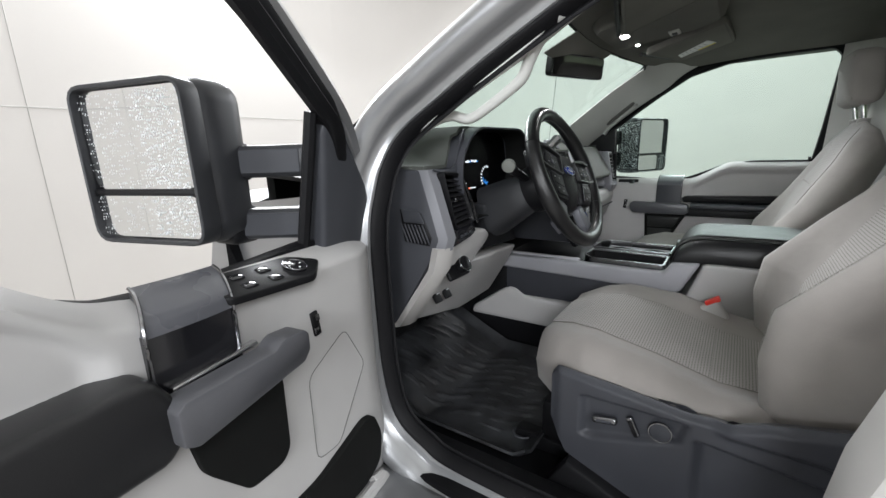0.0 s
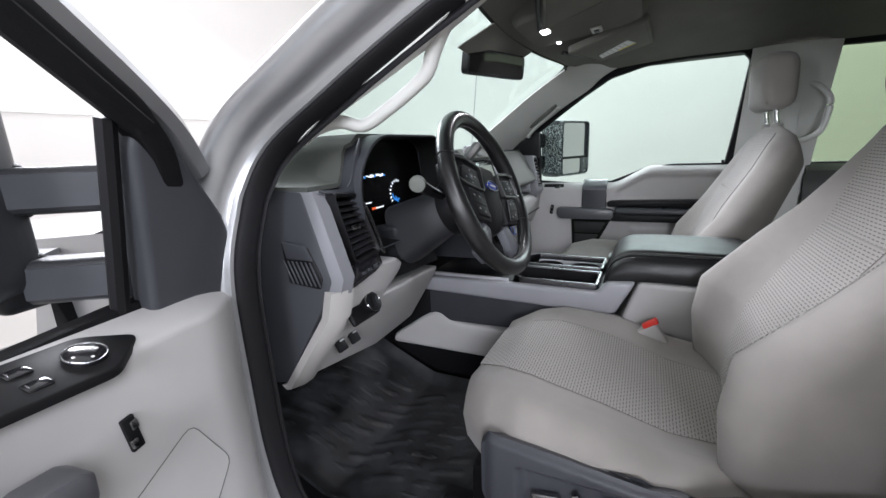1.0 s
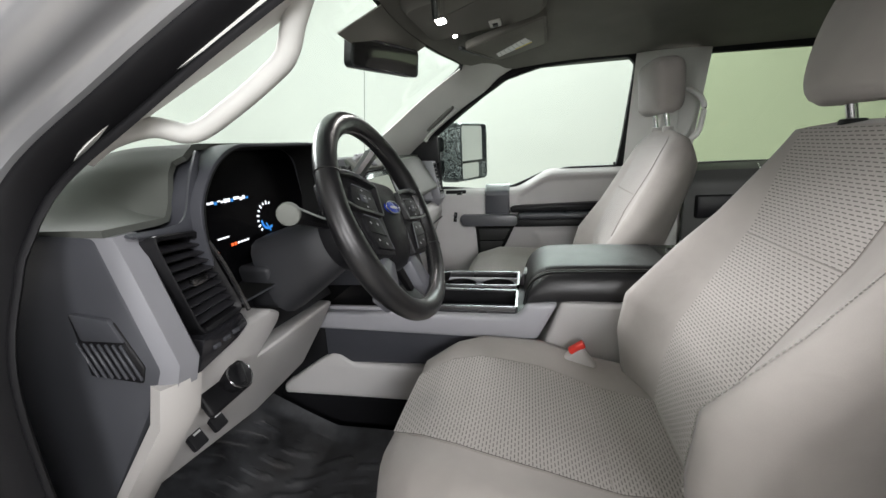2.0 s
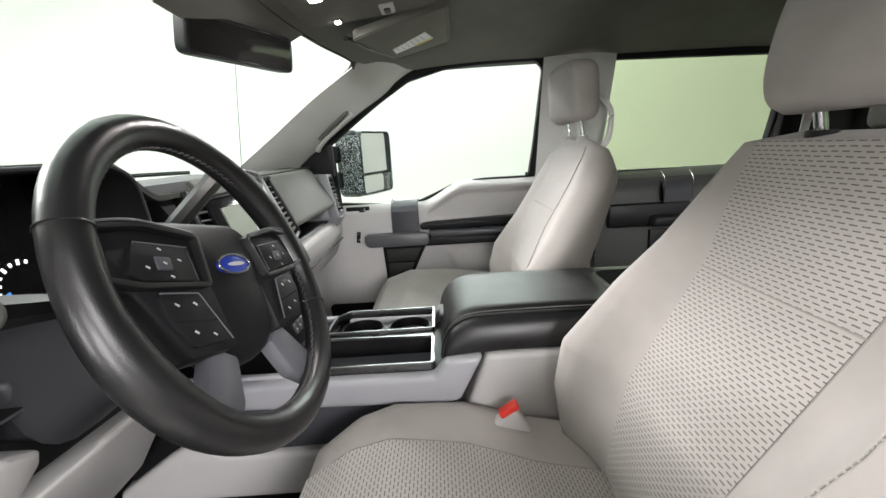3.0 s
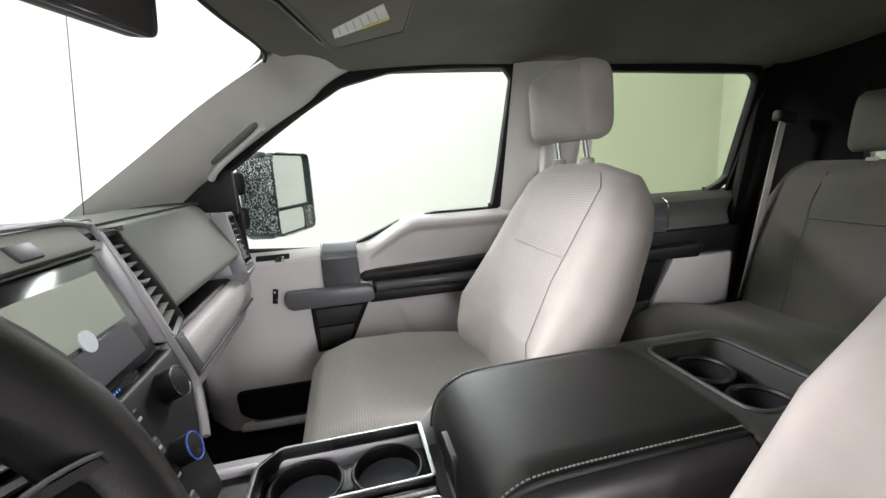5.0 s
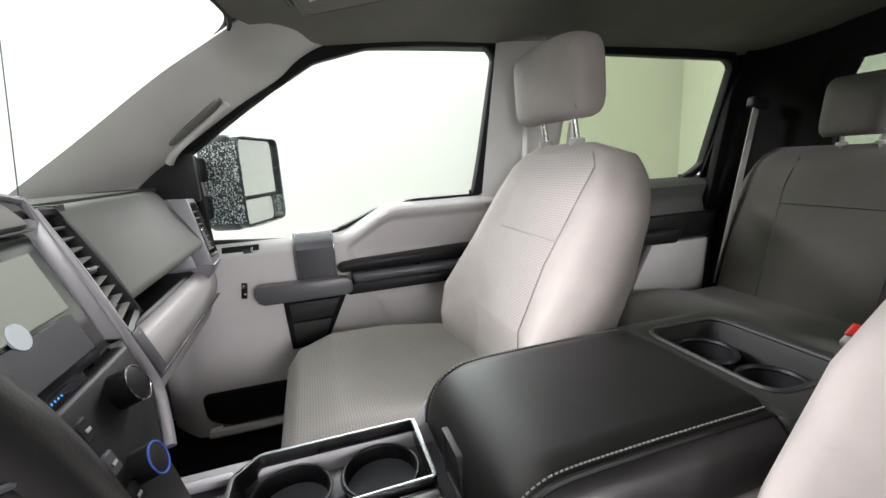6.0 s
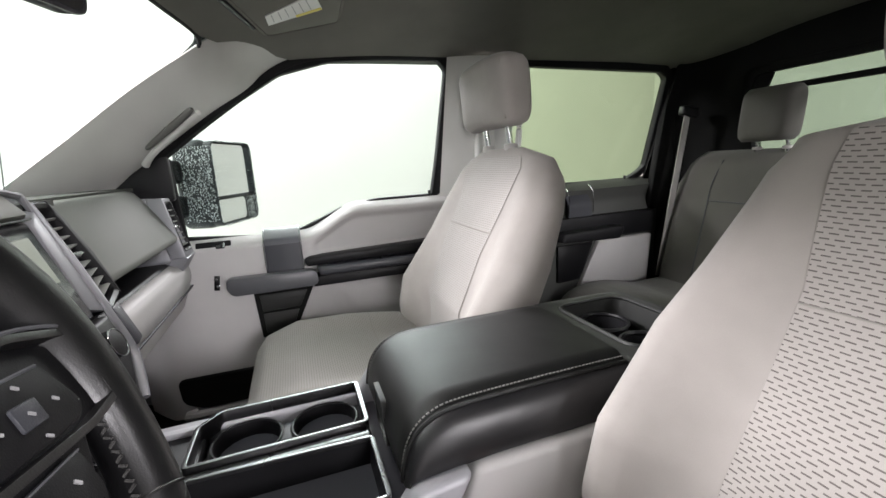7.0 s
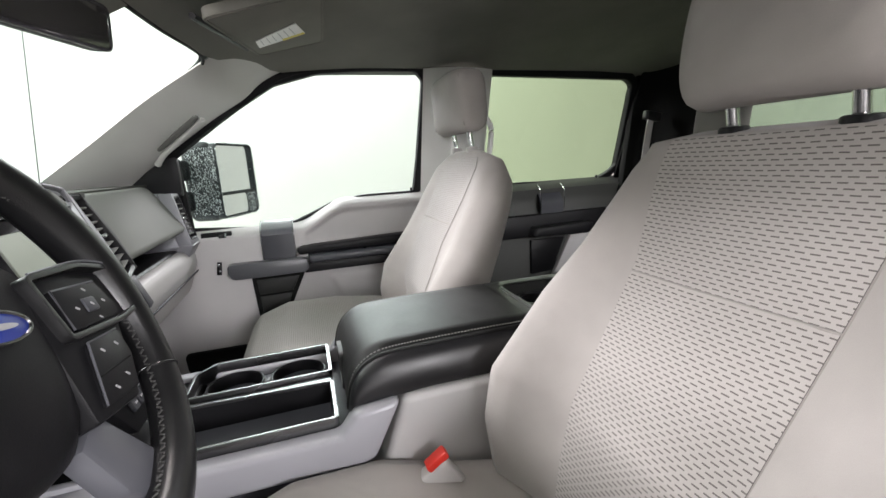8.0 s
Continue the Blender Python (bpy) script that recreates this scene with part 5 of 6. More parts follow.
# ---- steering wheel ----
def steering_wheel():
    c = Vector((-0.419, 0.003, 1.490))
    tilt = radians(22.5)
    M = Matrix.Translation(c) @ Matrix.Rotation(-tilt, 4, "X")
    TURNED = M @ Matrix.Rotation(radians(14), 4, "Y")      # local: x right, z up along the rim, -y to the driver
    base = len(XF)
    wheel = thing("steering_wheel", "worn black leather steering wheel with blue oval badge", "steering wheel", loc=c)
    XF.append(TURNED)
    R = 0.160
    n = 64
    rings = []
    for k in range(n):
        a = math.tau * k / n
        grip = 0.0170 + 0.0032 * max(0, math.cos(2 * (a - radians(30)))) ** 3
        rings.append([((R + grip * math.cos(b)) * math.cos(a), grip * 0.92 * math.sin(b), (R + grip * math.cos(b)) * math.sin(a)) for b in [math.tau * j / 14 for j in range(14)]])
    rings.append(rings[0])
    rim = loft(rings, cap=False)
    bmesh.ops.remove_doubles(rim, verts=rim.verts, dist=1e-6)
    rimo = part("rim", rim, LEATHER, wheel, "worn black leather rim", angle=80)
    # baseball stitching along the inner edge
    st = bmesh.new()
    for k in range(210):
        a = math.tau * k / 210
        if not (20 < math.degrees(a) % 180 < 160 or math.degrees(a) > 330 or math.degrees(a) < 20):
            continue
        p = Vector(((R - 0.0170) * math.cos(a), -0.002, (R - 0.0170) * math.sin(a)))
        bmesh.ops.create_cube(st, size=1, matrix=Matrix.Translation(p) @ Matrix.Rotation(-a, 4, "Y") @ Matrix.Rotation(radians(35 if k % 2 else -35), 4, "X") @ Matrix.Diagonal((0.0016, 0.0042, 0.0014, 1)))
    so = part("stitching", st, WHEELTHREAD, rimo, "pale baseball stitching")
    so["kind"] = "stuff"
    for a in (18, 162, 200, 340):
        t = radians(a)
        part("rim_joint", tube([((R + 0.0172 * math.cos(b)) * math.cos(t), 0.0172 * 0.93 * math.sin(b), (R + 0.0172 * math.cos(b)) * math.sin(t)) for b in [math.tau * j / 16 for j in range(16)]], 0.0010, 5, 0, closed=True, up=(0.3, 0.2, 1)), LEATHER, rimo)
    # airbag pad
    pad = rounded([(-0.078, 0.050), (-0.062, 0.068), (0.062, 0.068), (0.078, 0.050), (0.066, -0.045), (0.030, -0.088), (-0.030, -0.088), (-0.066, -0.045)], 0.03, 5)
    m = len(pad)
    levels = [(0.93, 0.050), (1.0, 0.035), (1.0, 0.022), (0.95, 0.010), (0.82, 0.001), (0.5, -0.006), (0.15, -0.008)]
    part("airbag_pad", loft([[(x * k, y, z * k) for x, z in pad] for k, y in levels]), BLACK, wheel, "black airbag cover", angle=60)
    ov = [(0.026 * math.cos(math.tau * k / 28), 0.010 + 0.0105 * math.sin(math.tau * k / 28)) for k in range(28)]
    badge = part("badge", prism(ov, "y", -0.0105, -0.002, 0.0012), BLUE, wheel, "blue oval badge")
    part("badge_rim", tube([(x, -0.0105, z) for x, z in ov], 0.0013, 6, 0, closed=True, up=(0, 1, 0)), CHROME, badge, "chrome badge rim")
    part("badge_mark", prism([(0.55 * x + 0.002, 0.010 + (z - 0.010) * 0.20) for x, z in ov], "y", -0.0112, -0.0100, 0), MARK, badge, "pale mark")
    part("pad_emblem", rbox((0.012, 0.001, 0.004), (0.030, -0.0015, -0.040), bevel=0), SEAM, wheel)
    # side spokes with buttons
    for s in (1, -1):
        way = 1 if s > 0 else -1
        spoke = [(s * 0.040, 0.040), (s * 0.102, 0.050), (s * 0.146, 0.047), (s * 0.151, 0.005), (s * 0.128, -0.004), (s * 0.116, -0.030), (s * 0.100, -0.066), (s * 0.040, -0.070)]
        sp = part("spoke", prism(spoke[::way], "y", -0.005, 0.030, 0.004, 2), BLACK, wheel, "black spoke with buttons")
        brim = rounded([(s * 0.040, 0.042), (s * 0.102, 0.053), (s * 0.147, 0.050), (s * 0.153, 0.005), (s * 0.124, -0.003), (s * 0.050, -0.010)][::way], 0.006, 3)
        part("spoke_rim", ring_band(brim, inset(brim, 0.0042), -0.0125, 0.006, "y", 0.0018), LEATHER, sp, "raised black spoke rim")
        part("spoke_edge", tube([(s * 0.046, -0.0115, 0.0435), (s * 0.103, -0.0125, 0.0535), (s * 0.140, -0.0125, 0.0515), (s * 0.1475, -0.0125, 0.047), (s * 0.152, -0.012, 0.010)], 0.0011, 6, 5), SATIN, sp, "satin edge")
        bt = rounded([(s * 0.060, 0.031), (s * 0.116, 0.036), (s * 0.129, 0.012), (s * 0.122, 0.004), (s * 0.062, -0.003)][::way], 0.004, 3)
        b1 = part("button_pad", prism(bt, "y", -0.0098, 0.002, 0.002), BLACK, sp, "slate button pad")
        part("pad_edge", tube([(s * 0.062, -0.0095, -0.002), (s * 0.060, -0.0095, 0.030), (s * 0.114, -0.0095, 0.036)], 0.0009, 5, 0), SATIN, b1, "thin satin edge")
        part("button", rbox((0.016, 0.003, 0.012), (s * 0.094, -0.0100, 0.016), (0, -6 * s, 0), bevel=0.0015), SHIELD, b1)
        for dx, dz in ((-0.017, -0.002), (0.019, 0.002), (0.002, 0.013), (0.004, -0.012), (0.0, 0.0)):
            part("button_mark", rbox((0.0036, 0.0008, 0.0014), (s * 0.094 + dx, -0.0101 if dx else -0.0116, 0.016 + dz), (0, 30, 0), bevel=0), MARK, b1)
        b2p = rounded([(s * 0.068, -0.013), (s * 0.110, -0.008), (s * 0.112, -0.030), (s * 0.096, -0.058), (s * 0.050, -0.062)][::way], 0.004, 3)
        b2 = part("button_pad", prism(b2p, "y", -0.0088, 0.002, 0.002), BLACK, sp, "slate button pad")
        part("pad_edge", tube([(s * 0.109, -0.0085, -0.008), (s * 0.068, -0.0085, -0.0132), (s * 0.050, -0.0085, -0.061)], 0.0009, 5, 0), SATIN, b2, "thin satin edge")
        part("button_gap", rbox((0.046, 0.001, 0.0012), (s * 0.083, -0.0089, -0.037), (0, -8 * s, 0), bevel=0), SHADOW, b2)
        for dx, dz in ((0.078, -0.022), (0.098, -0.020), (0.070, -0.052), (0.090, -0.046)):
            part("button_mark", rbox((0.0042, 0.0008, 0.0016), (s * dx, -0.0091, dz), (0, 40, 0), bevel=0), MARK, b2)
        lowsp = [(s * 0.030, -0.078), (s * 0.060, -0.060), (s * 0.098, -0.108), (s * 0.112, -0.122), (s * 0.082, -0.146), (s * 0.048, -0.122)]
        part("lower_spoke", prism(lowsp if s > 0 else lowsp[::-1], "y", 0.006, 0.026, 0.005, 2), SATIN, wheel, "satin dark silver lower spoke")
    part("hub", disc(0.060, 0.06, (0, 0.070, 0), (90, 0, 0), 28, 0.006), BLACK, wheel, "black hub")
    XF.pop()
    col = thing("steering_column", "black steering column shroud with stalks", "steering column", loc=(-0.42, 0.15, 1.42))
    XF.append(M)
    oval = lambda y, a, b, dz: [(a * math.copysign(abs(math.cos(t)) ** 0.6, math.cos(t)), y, dz + b * math.copysign(abs(math.sin(t)) ** 0.6, math.sin(t))) for t in [math.tau * k / 20 for k in range(20)]]
    part("shroud", loft([oval(0.070, 0.040, 0.036, 0), oval(0.085, 0.048, 0.044, 0), oval(0.15, 0.062, 0.058, -0.004), oval(0.22, 0.07, 0.07, -0.01)]), COLUMN, col, "dark slate column shroud")
    part("shift_lever", tube([(0.04, 0.100, 0.05), (0.075, 0.085, 0.072), (0.150, 0.065, 0.105), (0.200, 0.060, 0.124)], lambda s: 0.009 + 0.005 * s, 8, 6), BLACK, col, "black column shift lever")
    part("turn_stalk", tube([(-0.06, 0.075, 0.03), (-0.11, 0.07, 0.046), (-0.166, 0.055, 0.057)], lambda s: 0.008 + 0.005 * s, 8, 6), BLACK, col, "black turn signal stalk")
    part("stalk_end", disc(0.015, 0.012, (-0.172, 0.053, 0.058), (0, 75, 10), 16, 0.003), GREEN, col, "grey stalk end")
    part("ignition", disc(0.016, 0.02, (0.085, 0.10, -0.035), (0, 90, 0), 18, 0.003), CHROME, col, "chrome ignition lock")
    XF.pop()


steering_wheel()


# ---- seats ----
def lerp_row(rows, s):
    for a, b in zip(rows, rows[1:]):
        if s <= b[0]:
            k = (s - a[0]) / (b[0] - a[0])
            k = k * k * (3 - 2 * k) * 0.35 + k * 0.65
            return [p + (q - p) * k for p, q in zip(a[1:], b[1:])]
    return rows[-1][1:]


# seat backs: way up 0..1, front line y, z, half width, depth, bolster, insert's half width (share)
DRIVER_BACK = [(0.0, -0.443, 1.100, 0.243, 0.28, 0.055, 0.43), (0.12, -0.453, 1.182, 0.243, 0.27, 0.077, 0.428), (0.30, -0.472, 1.262, 0.234, 0.25, 0.085, 0.447), (0.50, -0.536, 1.370, 0.246, 0.22, 0.056, 0.448),
               (0.70, -0.578, 1.441, 0.238, 0.18, 0.036, 0.482), (0.86, -0.620, 1.553, 0.220, 0.112, 0.004, 0.585), (0.95, -0.631, 1.592, 0.184, 0.085, 0.0, 0.66), (1.0, -0.675, 1.600, 0.120, 0.060, 0.0, 0.62)]
PASSENGER_BACK = [(0.0, -0.441, 1.094, 0.236, 0.18, 0.061, 0.427), (0.12, -0.458, 1.162, 0.246, 0.19, 0.080, 0.425), (0.30, -0.458, 1.237, 0.280, 0.188, 0.056, 0.385), (0.50, -0.514, 1.372, 0.281, 0.130, 0.020, 0.412),
                  (0.70, -0.576, 1.488, 0.259, 0.100, 0.016, 0.495), (0.86, -0.601, 1.556, 0.228, 0.082, 0.005, 0.66), (0.95, -0.620, 1.583, 0.200, 0.073, 0.0, 0.60), (1.0, -0.626, 1.603, 0.105, 0.060, 0.0, 0.55)]
# cushions: way back 0..1, y, top z, half width, height, bolster
DRIVER_CUSHION = [(0.0, 0.022, 1.100, 0.165, 0.06, 0.004), (0.05, 0.024, 1.130, 0.182, 0.11, 0.008), (0.14, -0.042, 1.154, 0.243, 0.16, 0.010), (0.32, -0.102, 1.157, 0.268, 0.18, 0.015),
                  (0.60, -0.225, 1.133, 0.282, 0.17, 0.028), (0.85, -0.335, 1.098, 0.278, 0.15, 0.030), (1.0, -0.492, 1.083, 0.245, 0.13, 0.025)]
PASSENGER_CUSHION = [(0.0, 0.016, 1.020, 0.205, 0.06, 0.0), (0.05, 0.012, 1.118, 0.225, 0.11, 0.003), (0.14, -0.015, 1.146, 0.245, 0.16, 0.008), (0.32, -0.095, 1.160, 0.258, 0.18, 0.018),
                     (0.60, -0.235, 1.140, 0.262, 0.17, 0.034), (0.85, -0.375, 1.112, 0.262, 0.15, 0.042), (1.0, -0.50, 1.090, 0.250, 0.13, 0.030)]
# headrests: half width at top and foot, front y, back y, foot z, top z, lean, offset across
DRIVER_HEAD = (0.122, 0.102, -0.585, -0.690, 1.621, 1.800, 0.055, 0.0)
PASSENGER_HEAD = (0.131, 0.137, -0.575, -0.662, 1.651, 1.807, -0.012, 0.018)


def back_front(t, s, rows):
    """Front of the seat back: t -1..1 across, s 0..1 up."""
    y, z, w, d, b, tw = lerp_row(rows, s)
    bol = b * min(1, max(0, (abs(t) - 0.42) / 0.40)) ** 1.6
    edge = 0.048 * max(0, (abs(t) - 0.72) / 0.28) ** 2.4 * (1 - max(0, (s - 0.80) / 0.20) ** 2)
    crown = 0.010 * (1 - t * t)
    return Vector((w * t, y + bol - edge + crown, z + 0.3 * bol - 0.25 * edge))


def cush_top(t, s, rows):
    y, z, w, h, b = lerp_row(rows, s)
    bol = b * min(1, max(0, (abs(t) - 0.45) / 0.35)) ** 1.5
    edge = 0.050 * max(0, (abs(t) - 0.70) / 0.30) ** 2.4
    return Vector((w * t, y, z + bol - edge + 0.006 * (1 - t * t)))


def power(x, k):
    return math.copysign(abs(x) ** k, x)


def seat(name, label, x0, dy, side_panel, back_rows, cushion_rows, head):
    cloth = DASHES if side_panel else DASHES_P
    XF.append(Matrix.Translation((x0, dy, 0)))
    st = thing(name, label, "car seat", "front seats", loc=(0, -0.25, 0.9))
    rings = []
    for i in range(37):
        s = i / 36
        y, z, w, d, b, tw = lerp_row(back_rows, s)
        front = [back_front(-1 + 2 * k / 28, s, back_rows) for k in range(29)]
        e = front[-1].y
        rear = [Vector((w * 0.99 * power(math.cos(a), 0.45), e - max(0.012, d - 0.05) * math.sin(a) ** 0.8 - 0.006 * math.sin(a), front[-1].z - (0.02 + 0.075 * s ** 5) * math.sin(a))) for a in [math.pi * k / 14 for k in range(1, 14)]]
        rings.append(front + rear)
    bk = part("backrest", loft(rings), FABRIC, st, "taupe fabric backrest with side bolsters", angle=80)

    def seam_at(s):
        return lerp_row(back_rows, s)[5]

    def patch(s0, s1, off):
        def fn(u, v):
            s = s0 + (s1 - s0) * v
            return back_front((2 * u - 1) * seam_at(s), s, back_rows) + Vector((0, off, off * 0.35))
        return fn
    cross, gap = (0.655, 0.0025) if side_panel else (0.582, 0.004)
    part("back_insert", sheet(patch(0.02, cross - gap, 0.0005), 22, 30, 0.0012), cloth, bk, "insert of dash-patterned fabric", angle=80)
    part("back_insert", sheet(patch(cross + gap, 0.955, 0.0005), 22, 24, 0.0012), cloth, bk, "insert of dash-patterned fabric", angle=80)
    for e in (-1, 1):
        part("seam", tube([back_front(e * seam_at(s) * 1.006, s, back_rows) + Vector((0, 0.0004, 0.0004)) for s in [0.02 + 0.935 * k / 30 for k in range(31)]], 0.0007, 6, 2), SEAM, bk)
        if side_panel and e < 0:
            run = [back_front(e * 0.79, 0.08 + 0.80 * k / 150, back_rows) for k in range(151)]
            st_bm = bmesh.new()
            for p, q in zip(run[0::2], run[1::2]):
                d = (q - p)
                bmesh.ops.create_cube(st_bm, size=1, matrix=Matrix.Translation((p + q) / 2 + Vector((0, 0.0008, 0))) @ d.to_track_quat("X", "Z").to_matrix().to_4x4() @ Matrix.Diagonal((d.length * 1.25, 0.0016, 0.0016, 1)))
            part("piping", st_bm, STITCH, bk, "pale twin-needle stitching")["kind"] = "stuff"
    part("cross_seam", tube([back_front(seam_at(cross) * (-1 + 2 * k / 10), cross, back_rows) + Vector((0, 0.0013, 0)) for k in range(11)], 0.0012, 6, 2), SEAM, bk)
    # cushion
    rings = []
    for i in range(33):
        s = i / 32
        y, z, w, h, b = lerp_row(cushion_rows, s)
        top = [cush_top(-1 + 2 * k / 24, s, cushion_rows) for k in range(25)]
        e = top[-1].z
        under = [Vector((w * math.cos(a), y, e - 0.01 - (h - 0.03) * math.sin(a) ** 0.5)) for a in [math.pi * k / 8 for k in range(1, 8)]]
        rings.append(top + under)
    cu = part("cushion", loft(rings), FABRIC, st, "taupe fabric seat cushion", angle=80)
    ctw = (lambda s: 0.46 + 0.05 * math.sin(math.pi * s)) if side_panel else (lambda s: 0.84)
    cross_c = 0.805 if side_panel else 0.70

    def pad_at(t, s):
        return cush_top(t * ctw(s), s, cushion_rows) + Vector((0, 0.0003, 0.0007))
    part("cushion_insert", sheet(lambda u, v: pad_at(2 * u - 1, (0.06 if side_panel else 0.0) + (cross_c - (0.061 if side_panel else 0.001)) * v), 18, 26, 0.0012), cloth, cu, "insert of dash-patterned fabric", angle=80)
    part("cushion_insert", sheet(lambda u, v: pad_at(2 * u - 1, cross_c + 0.001 + (0.98 - cross_c - 0.001) * v), 18, 14, 0.0012), cloth, cu, "insert of dash-patterned fabric", angle=80)
    for e in (-1, 1) if side_panel else ():
        part("seam", tube([pad_at(e * 1.02, s) for s in [0.10 + 0.88 * k / 18 for k in range(19)]], 0.0009, 6, 2), SEAM, cu)
    part("cross_seam", tube([pad_at(-1 + 2 * k / 10, cross_c) for k in range(11)], 0.0014, 6, 2), SEAM, cu)
    if not side_panel:
        part("middle_seam", tube([pad_at(0.04, 0.10 + 0.60 * k / 12) for k in range(13)], 0.0011, 6, 2), SEAM, cu)
    # headrest
    w_top, w_foot, yf, yb, z0, z1, lean, hx = head
    hr = []
    for i in range(21):
        s = i / 20
        k = (1 - abs(2 * s - 1) ** 5) ** 0.5 if 0 < s < 1 else 0.12
        w = (w_foot + (w_top - w_foot) * s) * (0.80 + 0.20 * k)
        y0, y1 = yf - lean * s * s - 0.025 * (1 - k), yb - 0.3 * lean * s * s + 0.03 * (1 - k)
        cy, hd = (y0 + y1) / 2, (y0 - y1) / 2
        hr.append([(hx + w * power(math.cos(a), 0.45), cy + hd * power(math.sin(a), 0.55), z0 + (z1 - z0) * s + 0.012 * (0.5 - abs(math.cos(a)) * 0.5)) for a in [math.tau * j / 40 for j in range(40)]])
    h = part("headrest", loft(hr), FABRIC, st, "taupe fabric headrest", angle=70)
    for e in (-1, 1):
        if not side_panel:
            part("headrest_seam", tube([(hx + e * (w_foot + (w_top - w_foot) * q) * 0.86, yf - lean * q * q - 0.012, z0 + (z1 - z0) * q) for q in [0.10 + 0.08 * k for k in range(11)]], 0.0018, 6, 2), SEAM, h)
        py = (yf + yb) / 2
        part("headrest_post", tube([(hx + e * 0.060, py - 0.02, 1.56), (hx + e * 0.060, py, z0 + 0.03)], 0.0068, 10, 0), STEEL, st, "bright steel headrest post")
        part("post_guide", disc(0.016, 0.016, (hx + e * 0.060, py - 0.012, 1.606 if not side_panel else 1.594), (0, 0, 0), 16, 0.003), PALE if not side_panel else BLACK, st, "plastic post guide")
    # base
    part("seat_base", rbox((0.42, 0.48, 0.10), (0, -0.24, 0.945), bevel=0.02), BLACK, st, "black seat base")
    for e in (-1, 1):
        part("seat_rail", rbox((0.04, 0.60, 0.035), (e * 0.19, -0.24, 0.878), bevel=0.004), BLACK, st, "black steel seat rail")
    if side_panel:
        XF.append(XF[-1] @ Matrix.Translation((-0.021, 0, 0)))
        crest = [(-0.055, 1.118), (-0.068, 1.136), (-0.19, 1.125), (-0.30, 1.112), (-0.345, 1.114), (-0.40, 1.135), (-0.50, 1.158), (-0.73, 1.172)]
        foot = [(-0.055, 1.02), (-0.09, 0.955), (-0.20, 0.905), (-0.73, 0.93)]
        along = lambda rows, y: next(a[1] + (b[1] - a[1]) * (a[0] - y) / (a[0] - b[0]) for a, b in zip(rows, rows[1:]) if y >= b[0] - 1e-9)
        ease = lambda q: min(1, max(0, q)) ** 2 * (3 - 2 * min(1, max(0, q)))

        def shield(u, v):
            y = -0.055 - 0.675 * u
            z0, z1 = along(foot, y), along(crest, y)
            z = z0 + (z1 - z0) * v
            x = -0.274 + 0.010 * ease((v - 0.93) / 0.07) + 0.010 * ease((0.035 - u) / 0.035)
            low = 1.002 + 0.30 * max(0, -0.14 - y)
            x += 0.0135 * ease((-0.118 - y) / 0.007) * ease((y + 0.292 + 0.25 * max(0, z - 1.05)) / 0.012) * ease((z - low) / 0.009) * ease((1.094 - z) / 0.008)
            x += 0.016 * ease((-0.305 - y) / 0.02) * ease((1.072 + 0.10 * (y + 0.30) - z) / 0.010)
            x -= 0.011 * ease((-0.33 - y) / 0.03) * ease((z - 1.088 + 0.02 * ease((-0.45 - y) / 0.2)) / 0.012)
            return x, y, z
        sh = part("side_shield", sheet(shield, 110, 60, 0.03), SHIELD, st, "dark slate seat side shield with power switches", angle=60)
        part("recline_switch", rbox((0.014, 0.046, 0.014), (-0.2705, -0.163, 1.052), (-10, 0, 0), bevel=0.005, seg=3), CHROME, sh, "chrome-edged slide switch")
        part("switch_face", rbox((0.010, 0.030, 0.005), (-0.2750, -0.163, 1.052), (-10, 0, 0), bevel=0.002), SHIELD, sh)
        part("back_switch", rbox((0.012, 0.012, 0.040), (-0.2695, -0.213, 1.056), (-25, 0, 0), bevel=0.004), CHROME, sh, "chrome-edged recline switch")
        part("switch_face", rbox((0.012, 0.007, 0.030), (-0.2725, -0.213, 1.056), (-25, 0, 0), bevel=0.002), BLACK, sh)
        part("lumbar_button", disc(0.018, 0.010, (-0.2645, -0.257, 1.060), (0, 90, 0), 26, 0.002), SHIELD, sh, "round lumbar button")
        part("lumbar_ring", tube([(-0.2700, -0.257 + 0.0185 * math.cos(a), 1.060 + 0.0185 * math.sin(a)) for a in [math.tau * j / 26 for j in range(26)]], 0.0014, 6, 0, closed=True, up=(1, 0, 0)), CHROME, sh, "chrome ring")
        part("lower_shield", prism([(-0.10, 0.95), (-0.22, 0.905), (-0.70, 0.925), (-0.72, 0.87), (-0.05, 0.87)], "x", -0.300, -0.26, 0.008), BLACK, st, "black lower rail cover")
        XF.pop()
    XF.pop()
    return st


seat("front_seat", "taupe cloth driver seat with a power-switch side shield", -0.4005, -0.015, True, DRIVER_BACK, DRIVER_CUSHION, DRIVER_HEAD)
seat("front_seat", "taupe cloth passenger seat with dash-patterned insert", 0.420, 0.0, False, PASSENGER_BACK, PASSENGER_CUSHION, PASSENGER_HEAD)


def seat_buckle(x, y, z, lean, label):
    b = thing("seat_buckle", label, "seat belt buckle", "seat buckles", loc=(x, y, z - 0.06))
    part("buckle_body", rbox((0.026, 0.052, 0.085), (x, y, z - 0.03), (lean, 0, 0), bevel=0.008, seg=3), PALE, b, "pale grey buckle body")
    part("release_button", rbox((0.020, 0.036, 0.013), (x, y + 0.013, z + 0.014), (lean, 0, 0), bevel=0.003), RED, b, "red release button")
    part("buckle_stalk", tube([(x, y - 0.02, z - 0.06), (x, y - 0.05, z - 0.14)], 0.012, 8, 0), BLACK, b, "black buckle stalk")


seat_buckle(-0.197, -0.330, 1.143, -34, "pale seat belt buckle with red button beside the driver cushion")


